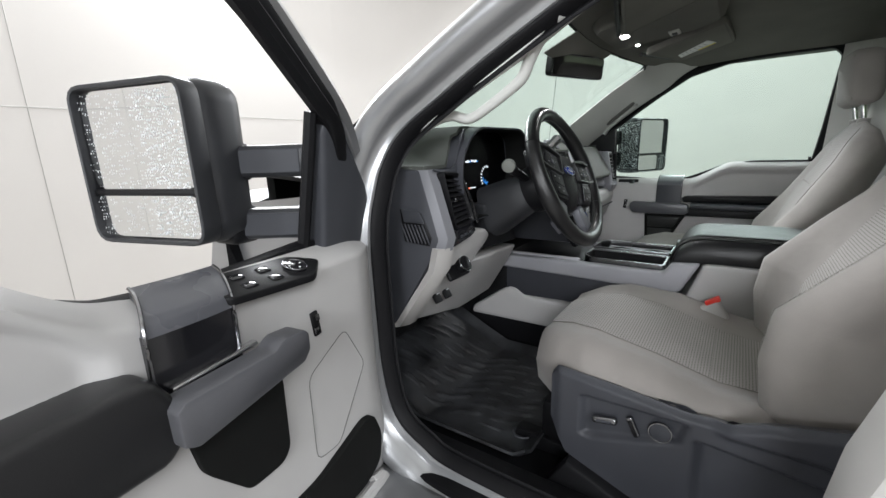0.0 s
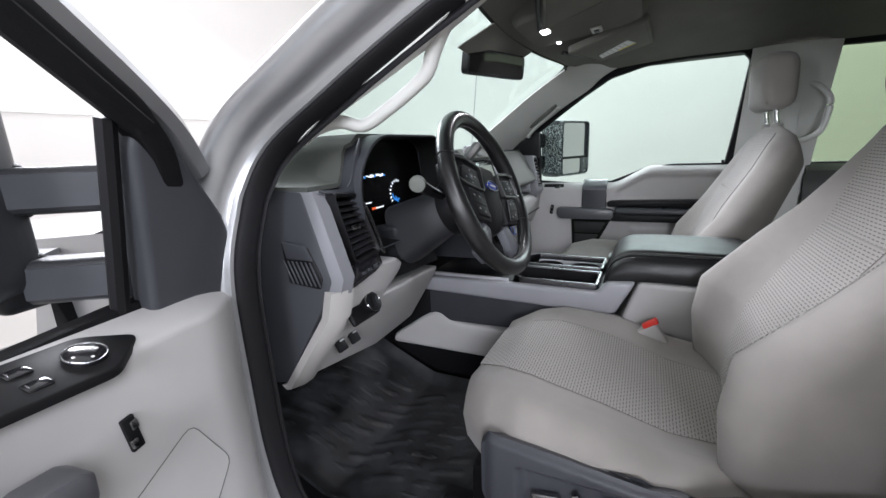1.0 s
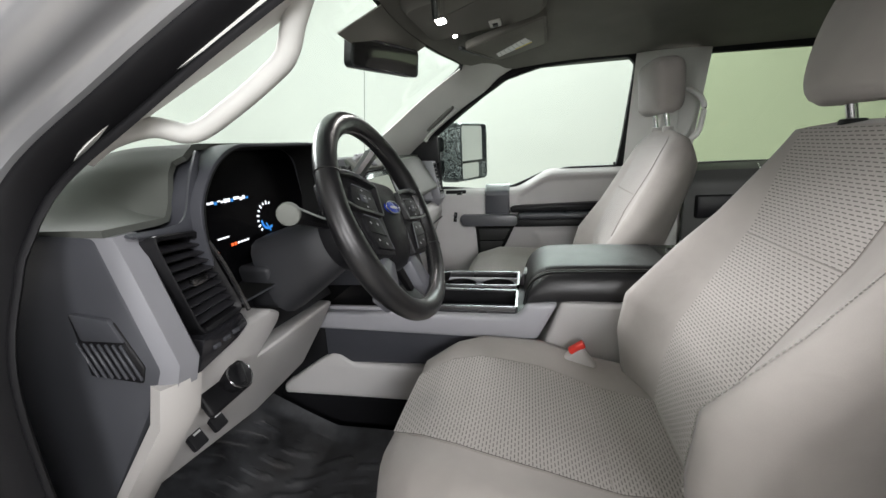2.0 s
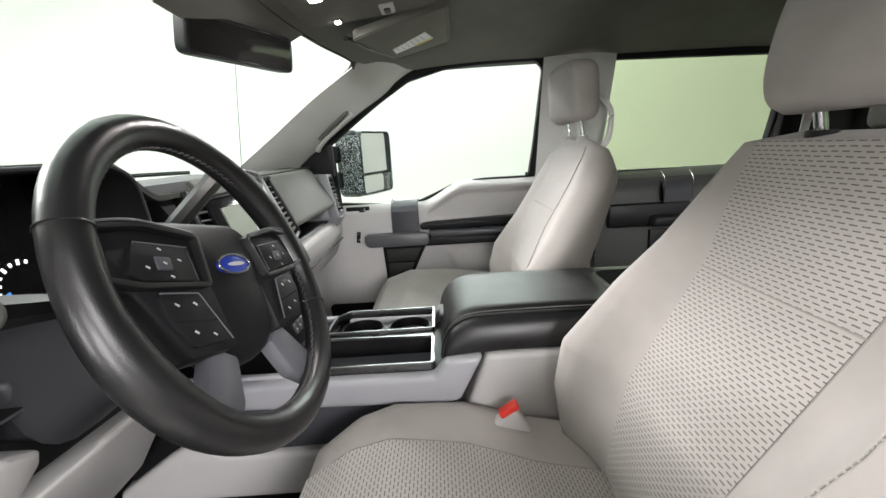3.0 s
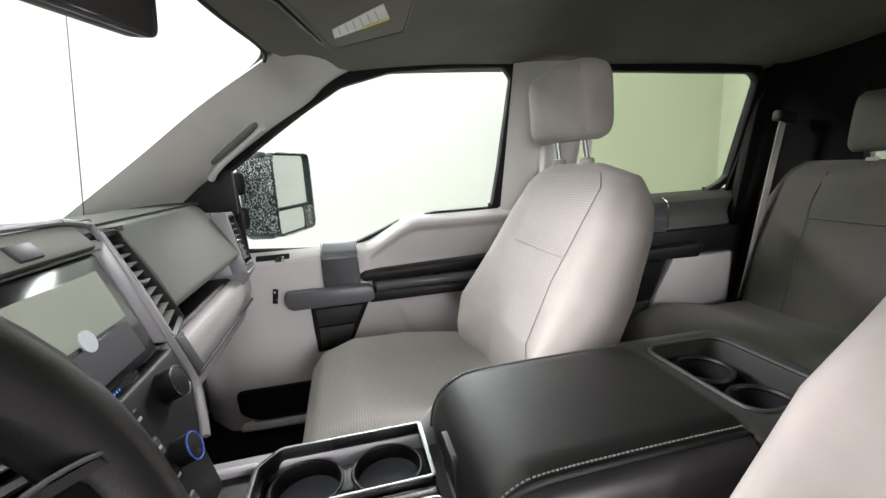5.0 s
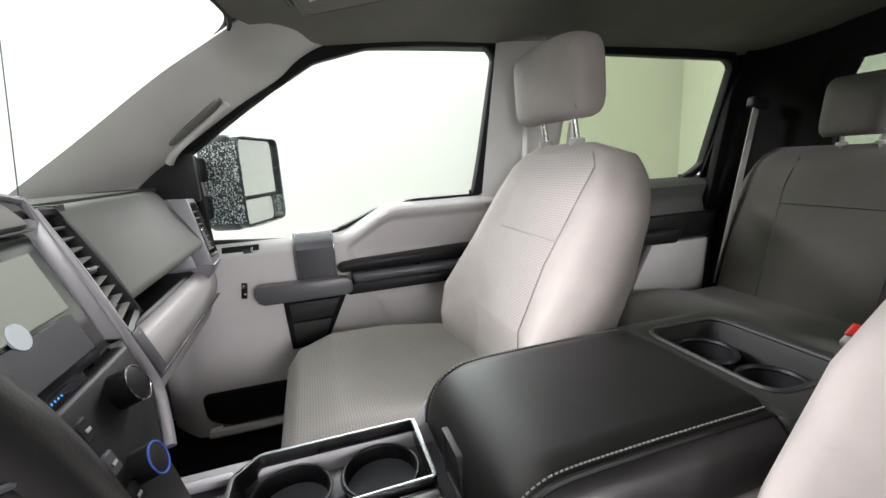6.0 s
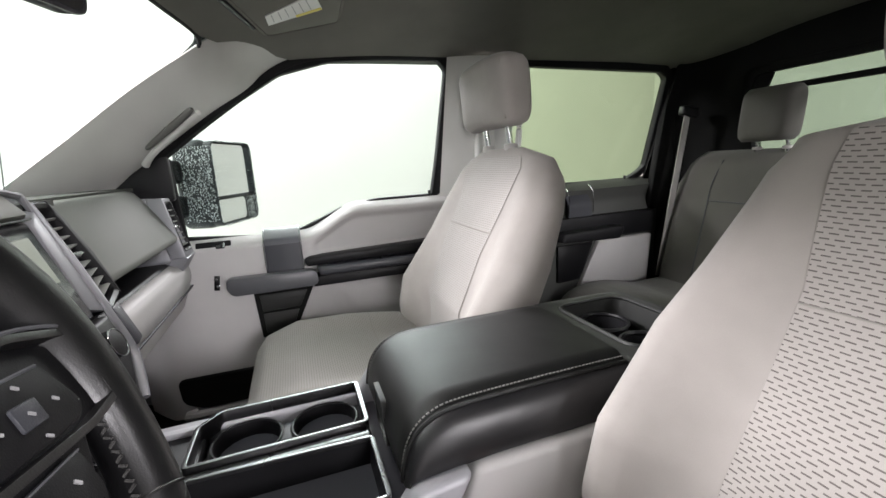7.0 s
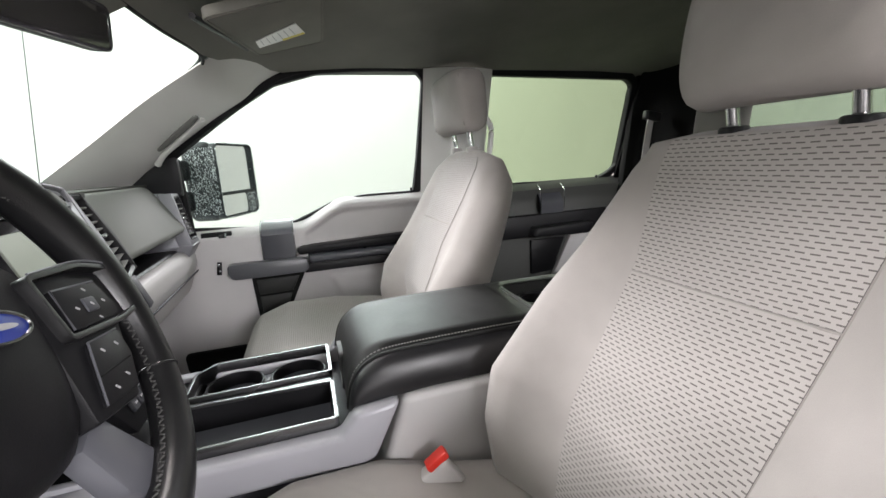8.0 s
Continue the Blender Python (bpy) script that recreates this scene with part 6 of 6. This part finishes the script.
def rear_seat():
    st = thing("rear_bench", "taupe cloth rear bench seat with headrests", "bench seat", loc=(0, -1.4, 0.9))
    for x0, w in ((0.40, 0.335), (-0.40, 0.335), (0.0, 0.06)):
        def fr(t, s):
            z = 1.06 + 0.50 * s
            y = -1.455 - 0.105 * s
            ww = w * (1 - 0.18 * max(0, s - 0.75) / 0.25 * (w > 0.1))
            return Vector((x0 + ww * t, y + 0.02 * (1 - t * t) - 0.05 * max(0, (abs(t) - 0.8) / 0.2) ** 2 + 0.018 * max(0, (abs(t) - 0.5)) - 0.05 * max(0, (s - 0.9) / 0.1) ** 2, z))
        rings = []
        for i in range(21):
            s = i / 20
            f = [fr(-1 + 2 * k / 16, s) for k in range(17)]
            rings.append(f + [Vector((f[-1].x - (f[-1].x - f[0].x) * k / 4, -1.64, f[0].z)) for k in range(5)])
        # bench cloth carries the rear shade in its colour
        b = part("backrest", loft(rings), FABRIC_SHADED, st, "taupe fabric rear backrest", angle=70)
        if w > 0.1:
            for t in (-0.45, 0.45):
                part("seam", tube([fr(t, s) + Vector((0, 0.001, 0)) for s in [0.02 + 0.92 * k / 10 for k in range(11)]], 0.002, 6, 2), SHIELD, b)
            part("cross_seam", tube([fr(-0.45 + 0.09 * k, 0.66) + Vector((0, 0.001, 0)) for k in range(11)], 0.002, 6, 2), SHIELD, b)
            hr = []
            for i in range(13):
                s = i / 12
                k = (1 - abs(2 * s - 1) ** 5) ** 0.5 if 0 < s < 1 else 0.15
                ww, cy, hd = 0.080 * (0.8 + 0.2 * k), -1.575 - 0.02 * s, 0.052 * (0.7 + 0.3 * k)
                hr.append([(x0 + 0.015 * (1 if x0 > 0 else -1) + ww * math.copysign(abs(math.cos(a)) ** 0.4, math.cos(a)), cy + hd * math.copysign(abs(math.sin(a)) ** 0.6, math.sin(a)), 1.585 + 0.165 * s) for a in [math.tau * j / 28 for j in range(28)]])
            part("headrest", loft(hr), FABRIC_SHADED, st, "rear headrest", angle=70)
            for e in (-1, 1):
                part("headrest_post", tube([(x0 + e * 0.046, -1.58, 1.54), (x0 + e * 0.046, -1.578, 1.60)], 0.006, 8, 0), STEEL, st, "bright steel headrest post")
                part("post_guide", disc(0.014, 0.010, (x0 + e * 0.046, -1.58, 1.563), (0, 0, 0), 14, 0.003), PALE, st)

        def ct(t, s):
            return Vector((x0 + w * t, -1.00 - 0.48 * s, 1.085 + 0.03 * math.sin(math.pi * min(1, s * 1.4 + 0.1)) - 0.06 * max(0, (0.12 - s) / 0.12) ** 2 - 0.03 * max(0, (abs(t) - 0.85) / 0.15) ** 2))
        rings = []
        for i in range(17):
            s = i / 16
            f = [ct(-1 + 2 * k / 14, s) for k in range(15)]
            rings.append(f + [Vector((f[-1].x - (f[-1].x - f[0].x) * k / 4, f[0].y, 0.95)) for k in range(5)])
        part("cushion", loft(rings), FABRIC_SHADED, st, "taupe fabric rear cushion", angle=70)
    part("bench_base", rbox((1.40, 0.42, 0.10), (0, -1.27, 0.91), bevel=0.01), BLACK, st, "black bench base")


rear_seat()


def rear_belt():
    b = thing("seat_belt", "pale grey rear seat belt hanging from the black pillar", "seat belt", loc=(0.66, -1.55, 1.1))
    part("webbing", sheet(lambda u, v: (0.655 + 0.075 * v - 0.01 * u, -1.525 + 0.040 * u + 0.02 * v, 1.70 - 0.62 * v), 4, 20, 0.0025), BELT, b, "pale grey webbing")
    part("guide", rbox((0.03, 0.075, 0.035), (0.655, -1.515, 1.705), (10, 0, 0), bevel=0.008, seg=3), BLACK, b, "black belt guide")


rear_belt()
seat_buckle(0.184, -1.262, 1.128, -35, "rear seat belt buckle with red button")


# ---- centre console ----
def console():
    con = thing("center_console", "centre console with padded black lid, chrome tray and cup holders", "console", loc=(0, -0.2, 0.87))
    part("lower_body", prism([(0.44, 0.958), (0.44, 0.985), (0.33, 1.062), (0.285, 1.088), (0.262, 1.086), (0.225, 1.062), (0.05, 1.058), (-0.20, 1.06), (-0.235, 1.10), (-0.285, 1.240), (-0.66, 1.240), (-0.70, 1.21), (-0.68, 0.87), (-0.20, 0.87), (-0.12, 0.965)], "x", -0.155, 0.155, 0.012, 3), LIGHT, con, "pale grey console side")
    part("tunnel_carpet", rbox((0.31, 0.62, 0.11), (0, 0.14, 0.912), bevel=0.01), CARPET, con, "black carpeted tunnel")
    part("side_pocket", prism([(0.30, 1.06), (0.30, 1.17), (-0.215, 1.185), (-0.23, 1.075)], "x", -0.149, 0.149, 0.006), SHIELD, con, "slate recessed side panel")
    part("front_cheek", prism([(0.42, 0.95), (0.30, 0.95), (0.24, 1.06), (0.30, 1.20), (0.42, 1.24)], "x", -0.140, 0.140, 0.01), BLACK, con, "black front bin")
    rail = [(0.34, 1.160), (0.34, 1.203), (0.06, 1.206), (-0.190, 1.205), (-0.212, 1.236), (-0.280, 1.241), (-0.236, 1.155), (-0.215, 1.150)]
    for s in (1, -1):
        part("side_rail", prism(rail, "x", *sorted((s * 0.128, s * 0.162)), 0.009, 3), SILVER, con, "satin silver side rail")
    part("front_deck", rbox((0.27, 0.30, 0.02), (0, 0.19, 1.192), bevel=0.004), BLACK, con, "black front deck")
    # tray (driver side) and cup holders (passenger side) in chrome frames
    tray = [(-0.135, -0.190), (-0.015, -0.190), (-0.005, 0.045), (-0.100, 0.045), (-0.135, 0.015)]
    t2 = rounded(tray, 0.008, 3)
    fr = part("tray_frame", ring_band(t2, inset(t2, 0.0058), 1.196, 1.221, "z", 0.0027), TRAYCHROME, con, "chrome tray frame")
    part("tray_well", loft([[(x, y, z) for x, y in inset(t2, d)] for d, z in ((0.0062, 1.216), (0.009, 1.19), (0.012, 1.150), (0.05, 1.149))], cap=False), BLACK, fr, "black open tray")
    part("tray_floor", prism(inset(t2, 0.014), "z", 1.138, 1.1445, 0), BLACK, fr, "black tray floor")
    cup = [(0.015, -0.190), (0.140, -0.190), (0.140, 0.020), (0.105, 0.050), (0.012, 0.050)]
    c2 = rounded(cup, 0.008, 3)
    cf = part("cup_frame", ring_band(c2, inset(c2, 0.0056), 1.196, 1.223, "z", 0.0026), TRAYCHROME, con, "chrome cup holder frame")
    plate = inset(c2, 0.010)
    part("cup_plate", prism(plate, "z", 1.155, 1.160, 0), BLACK, cf, "black cup holder floor")
    for cy in (-0.130, -0.020):
        r = 0.046
        part("cup_wall", loft([[(0.077 + rr * math.cos(a), cy + rr * math.sin(a), z) for a in [math.tau * k / 28 for k in range(28)]] for rr, z in ((r + 0.006, 1.200), (r, 1.202), (r - 0.003, 1.165), (r - 0.004, 1.162))], cap=False), BLACK, cf, "round cup holder")
        part("cup_lip", tube([(0.077 + (r + 0.002) * math.cos(a), cy + (r + 0.002) * math.sin(a), 1.2015) for a in [math.tau * k / 28 for k in range(28)]], 0.0022, 6, 0, closed=True), BLACK, cf)
    part("cup_bridge", rbox((0.05, 0.016, 0.03), (0.077, -0.075, 1.185), bevel=0.004), MID, cf)
    part("centre_bar", rbox((0.022, 0.235, 0.018), (0.0, -0.072, 1.207), bevel=0.005, seg=3), TRAYCHROME, con, "chrome divider bar")
    for s in (1, -1):
        part("deck_edge", rbox((0.014, 0.30, 0.012), (s * 0.128, 0.20, 1.206), bevel=0.004), SILVER, con)
    # padded lid: a stitched top skin over two side skirts
    nose = [(-0.205, 1.232), (-0.208, 1.250), (-0.214, 1.270), (-0.226, 1.289), (-0.246, 1.303), (-0.275, 1.310), (-0.35, 1.312), (-0.44, 1.312), (-0.524, 1.311)]
    nose = [(p.x, p.y) for p in spline([Vector((y, z, 0)) for y, z in nose], 4)]
    skin = []
    for k in range(17):
        t = -1 + k / 8
        drop = 0.010 * max(0, (abs(t) - 0.86) / 0.14) ** 2
        skin.append([(0.119 * t, y, z - drop + 0.0025 * (1 - t * t)) for y, z in nose])
    under = [[(0.116 * t, y - (0.02 if y > -0.3 else 0), max(z - 0.03, 1.225)) for y, z in nose] for t in (1, -1)]
    lid = part("lid", loft(skin + under, cap=False), LIDSKIN, con, "padded black leather lid", angle=60)
    for e in (-1, 1):
        rows = []
        for y, z in nose:
            zb = 1.236 + 0.006 * max(0, min(1, (-0.22 - y) / 0.1))
            rows.append([(e * x, y - f * (1 if y > -0.3 else 0), zb + (z - 0.009 - zb) * k) for k, x, f in ((1.0, 0.1205, 0.0), (0.93, 0.129, 0.0), (0.75, 0.138, 0.001), (0.45, 0.143, 0.003), (0.15, 0.145, 0.004), (0.0, 0.142, 0.004), (0.0, 0.115, 0.012), (0.8, 0.105, 0.012))])
        part("lid_skirt", loft(rows), LIDSIDE, lid, "black leather lid side", angle=60)
        part("lid_welt", tube([(e * 0.1205, y, z - 0.0085) for y, z in nose], 0.0030, 6, 0), LIDSKIN, lid)
        th = bmesh.new()
        for (ya, za), (yb, zb) in zip(nose, nose[1:]):
            cnt = max(1, round(math.hypot(yb - ya, zb - za) / 0.0052))
            for j in range(cnt):
                q0, q1 = Vector((e * 0.1145, ya + (yb - ya) * j / cnt, za + (zb - za) * j / cnt)), Vector((e * 0.1145, ya + (yb - ya) * (j + 0.62) / cnt, za + (zb - za) * (j + 0.62) / cnt))
                d = q1 - q0
                bmesh.ops.create_cube(th, size=1, matrix=Matrix.Translation((q0 + q1) / 2 + Vector((0, 0, -0.0035))) @ d.to_track_quat("X", "Z").to_matrix().to_4x4() @ Matrix.Diagonal((d.length, 0.0011, 0.0016, 1)))
        part("lid_stitch", th, LIDTHREAD, lid, "pale grey stitches along the lid edge")["kind"] = "stuff"
    mouth = rounded([(-0.034, 1.206), (0.036, 1.206), (0.046, 1.266), (-0.018, 1.266)], 0.008, 3)
    part("latch_rim", ring_band(mouth, inset(mouth, 0.004), -0.2145, -0.2040, "y", 0.0015), DECK, lid, "black latch surround")
    part("latch", prism(inset(mouth, 0.004), "y", -0.2140, -0.2085, 0.001), SHADOW, lid, "black recessed latch")
    part("lid_front_lip", rbox((0.262, 0.02, 0.030), (0, -0.2165, 1.222), (-8, 0, 0), bevel=0.006), BLACK, con, "black trim below the lid front")
    # rear deck with cup holders behind the lid
    out = rounded([(-0.138, -0.527), (0.138, -0.527), (0.130, -0.735), (-0.130, -0.735)], 0.02)
    hole = rounded([(-0.098, -0.563), (0.102, -0.563), (0.100, -0.705), (-0.098, -0.705)], 0.030)
    rb = part("rear_deck", ring_band(out, hole, 1.19, 1.303, "z", 0.008), DECK, con, "black rear deck with cup holders")
    part("deck_floor", prism(hole, "z", 1.235, 1.242, 0), BLACK, rb)
    part("deck_rim", tube([(x, y, 1.302) for x, y in hole], 0.0035, 6, 0, closed=True), DECK, rb)
    for cx in (-0.048, 0.052):
        part("cup_ring", tube([(cx + 0.041 * math.cos(a), -0.635 + 0.041 * math.sin(a), 1.276) for a in [math.tau * k / 26 for k in range(26)]], 0.004, 6, 0, closed=True), BLACK, rb, "round cup holder ring")
        part("cup_wall", loft([[(cx + r * math.cos(a), -0.635 + r * math.sin(a), z) for a in [math.tau * k / 26 for k in range(26)]] for r, z in ((0.040, 1.276), (0.037, 1.244))], cap=False), BLACK, rb)
    part("deck_ledge", rbox((0.19, 0.030, 0.006), (0.0, -0.572, 1.284), bevel=0.002), DECK, rb)
    return con


console()


# ---- mirror, visors, overhead console, floor ----
def rearview_mirror():
    m = thing("rearview_mirror", "black framed rear-view mirror hung from the windshield", "mirror", loc=(0.02, 0.12, 1.80))
    a, b = Vector((-0.112, 0.178, 1.812)), Vector((0.126, 0.085, 1.808))
    mid = (a + b) / 2
    d = (b - a)
    yaw = math.degrees(math.atan2(d.y, d.x))
    out = rounded([(-0.125, -0.034), (0.125, -0.034), (0.122, 0.034), (-0.122, 0.034)], 0.016, 4)
    M = Matrix.Translation(mid) @ Matrix.Rotation(radians(yaw), 4, "Z") @ Matrix.Rotation(radians(8), 4, "X")
    XF.append(M)
    body = part("housing", loft([[(x * k, y, z * k) for x, z in out] for k, y in ((0.55, 0.035), (0.85, 0.028), (1.0, 0.012), (1.0, -0.010), (0.96, -0.012))]), BLACK, m, "black mirror housing")
    part("rim", ring_band(out, inset(out, 0.006), -0.015, -0.006, "y", 0.002), GLOSSY, m, "glossy mirror rim")
    part("glass", prism(inset(out, 0.005), "y", -0.0135, -0.010, 0), DIMMIRROR, m, "dark dimming mirror glass")
    XF.pop()
    part("stem", tube([mid + Vector((0, 0.02, 0.0)), (0.01, 0.16, 1.84), (0.0, 0.155, 1.872)], 0.010, 8, 6), BLACK, m, "black mirror stem")
    part("mount_ring", tube([(0.0 + 0.032 * math.cos(t), 0.135 - 0.022 * math.sin(t), 1.862 + 0.012 * math.sin(t)) for t in [math.tau * k / 24 for k in range(24)]], 0.003, 6, 0, closed=True), MARK, m, "pale mount ring")


rearview_mirror()


def visor(side):
    v = thing("sun_visor", "grey felt sun visor folded against the roof", "sun visor", "sun visors", loc=(side * 0.37, -0.10, 1.90))
    lift = lambda c: (c.x, c.y, c.z + 1.862 - 0.30 * (c.y + 0.118))
    pts = rounded([(side * 0.150, -0.045), (side * 0.490, -0.112), (side * 0.532, -0.278), (side * 0.165, -0.262)], 0.022, 4)
    part("panel", prism(pts, "z", 0.0, 0.020, 0.007, 2, warp=lift), VISOR, v, "grey felt visor panel")
    part("panel_seam", tube([Vector(lift(Vector((x, y, -0.0005)))) for x, y in inset(pts, 0.007)], 0.0012, 5, 0, closed=True), HEADLINER, v)
    if side > 0:
        lab = [(0.356, -0.118), (0.308, -0.205), (0.398, -0.226), (0.412, -0.122)]
        l = part("warning_label", prism(lab, "z", -0.0025, -0.0004, 0, warp=lift), WHITE, v, "white printed warning label")
        part("label_stripe", prism([(0.385, -0.2225), (0.398, -0.226), (0.4045, -0.176), (0.392, -0.174)], "z", -0.0034, -0.0027, 0, warp=lift), YELLOW, l, "yellow label stripe")
        for k in range(6):
            f = 0.12 + 0.14 * k
            a, b = Vector(lab[0]).lerp(Vector(lab[1]), f), Vector(lab[3]).lerp(Vector(lab[2]), f)
            a, b = a.lerp(b, 0.10), a.lerp(b, 0.78)
            w = (b - a).normalized().orthogonal() * 0.0007
            part("text_bar", prism([a - w, b - w, b + w, a + w], "z", -0.0032, -0.0026, 0, warp=lift), MARK, l)
    part("pivot", tube([(side * 0.155, -0.035, 1.846), (side * 0.44, -0.092, 1.866)], 0.006, 8, 0), BLACK, v, "black pivot rod")


visor(1)
visor(-1)


def overhead():
    o = thing("overhead_console", "grey overhead console with lit map lamps", "overhead console", loc=(0, -0.05, 1.90))
    pts = rounded([(-0.15, 0.045), (0.15, 0.045), (0.165, -0.20), (0.13, -0.26), (-0.13, -0.26), (-0.165, -0.20)], 0.04, 4)
    part("shell", loft([[(x * k, -0.10 + (y + 0.10) * k, z - 0.12 * (y + 0.1)) for x, y in pts] for k, z in ((1.05, 1.93), (1.0, 1.895), (0.93, 1.882), (0.80, 1.880))]), HEADLINER, o, "grey moulded console shell")
    for x, y, w in ((-0.041, -0.024, 1.0), (0.108, -0.031, 0.5)):
        part("lens_bezel", rbox((0.046 * w, 0.032 * w, 0.006), (x, y, 1.868 - 0.12 * (y + 0.024)), (-7, 0, 0), bevel=0.003), HEADLINER, o)
        part("lamp_lens", rbox((0.036 * w, 0.022 * w, 0.006), (x, y, 1.8655 - 0.12 * (y + 0.024)), (-7, 0, 0), bevel=0.003, seg=2), LAMP, o, "lit white map lamp lens")
    sw = part("switch_plate", rbox((0.055, 0.030, 0.008), (0.10, -0.135, 1.884), (-7, 0, 0), bevel=0.004), PILLAR, o, "grey switch plate")
    part("slot", rbox((0.030, 0.014, 0.006), (0.10, -0.135, 1.8805), (-7, 0, 0), bevel=0.003), BLACK, sw)


overhead()


def floor_mat():
    m = thing("floor_mat", "black ribbed rubber floor mat, dusty and scuffed", "floor mat", loc=(-0.42, 0.2, 0.87))

    def fn(u, v):
        x = -0.70 + 0.51 * u
        y = -0.02 + 0.58 * v
        rise = max(0, y - 0.27)
        lip = 0.022 * max(0, (abs(2 * u - 1) - 0.86) / 0.14) ** 1.5 + 0.022 * max(0, (0.05 - v) / 0.05)
        rib = 0.0028 * (math.sin(x * 150 + y * 60 + 2 * math.sin(y * 25)) > 0.35) * (math.sin(y * 70 + x * 30) > -0.3) * (0.15 < u < 0.85) * (0.1 < v < 0.9)
        return x, y, 0.879 + 0.54 * rise ** 1.1 + lip + rib
    part("mat_sheet", sheet(fn, 130, 90, 0.006), MATRUB, m, "ribbed black rubber sheet", angle=30)
    part("mat_clip", tube([(-0.60 + 0.022 * math.cos(a), 0.03 + 0.022 * math.sin(a), 0.882) for a in [math.tau * k / 20 for k in range(20)]], 0.003, 6, 0, closed=True), MID, m, "round mat clip")
    for x, w in ((-0.50, 0.12), (-0.36, 0.05)):
        p = thing("pedal", "black rubber-faced foot pedal", "pedal", "pedals", loc=(x, 0.52, 1.0))
        part("pad", rbox((w, 0.016, 0.07), (x, 0.50, 1.03), (-35, 0, 0), bevel=0.006), BLACK, p, "black rubber pad")
        part("arm", tube([(x, 0.51, 1.04), (x, 0.60, 1.20), (x, 0.62, 1.30)], 0.008, 6, 3), BLACK, p)


floor_mat()
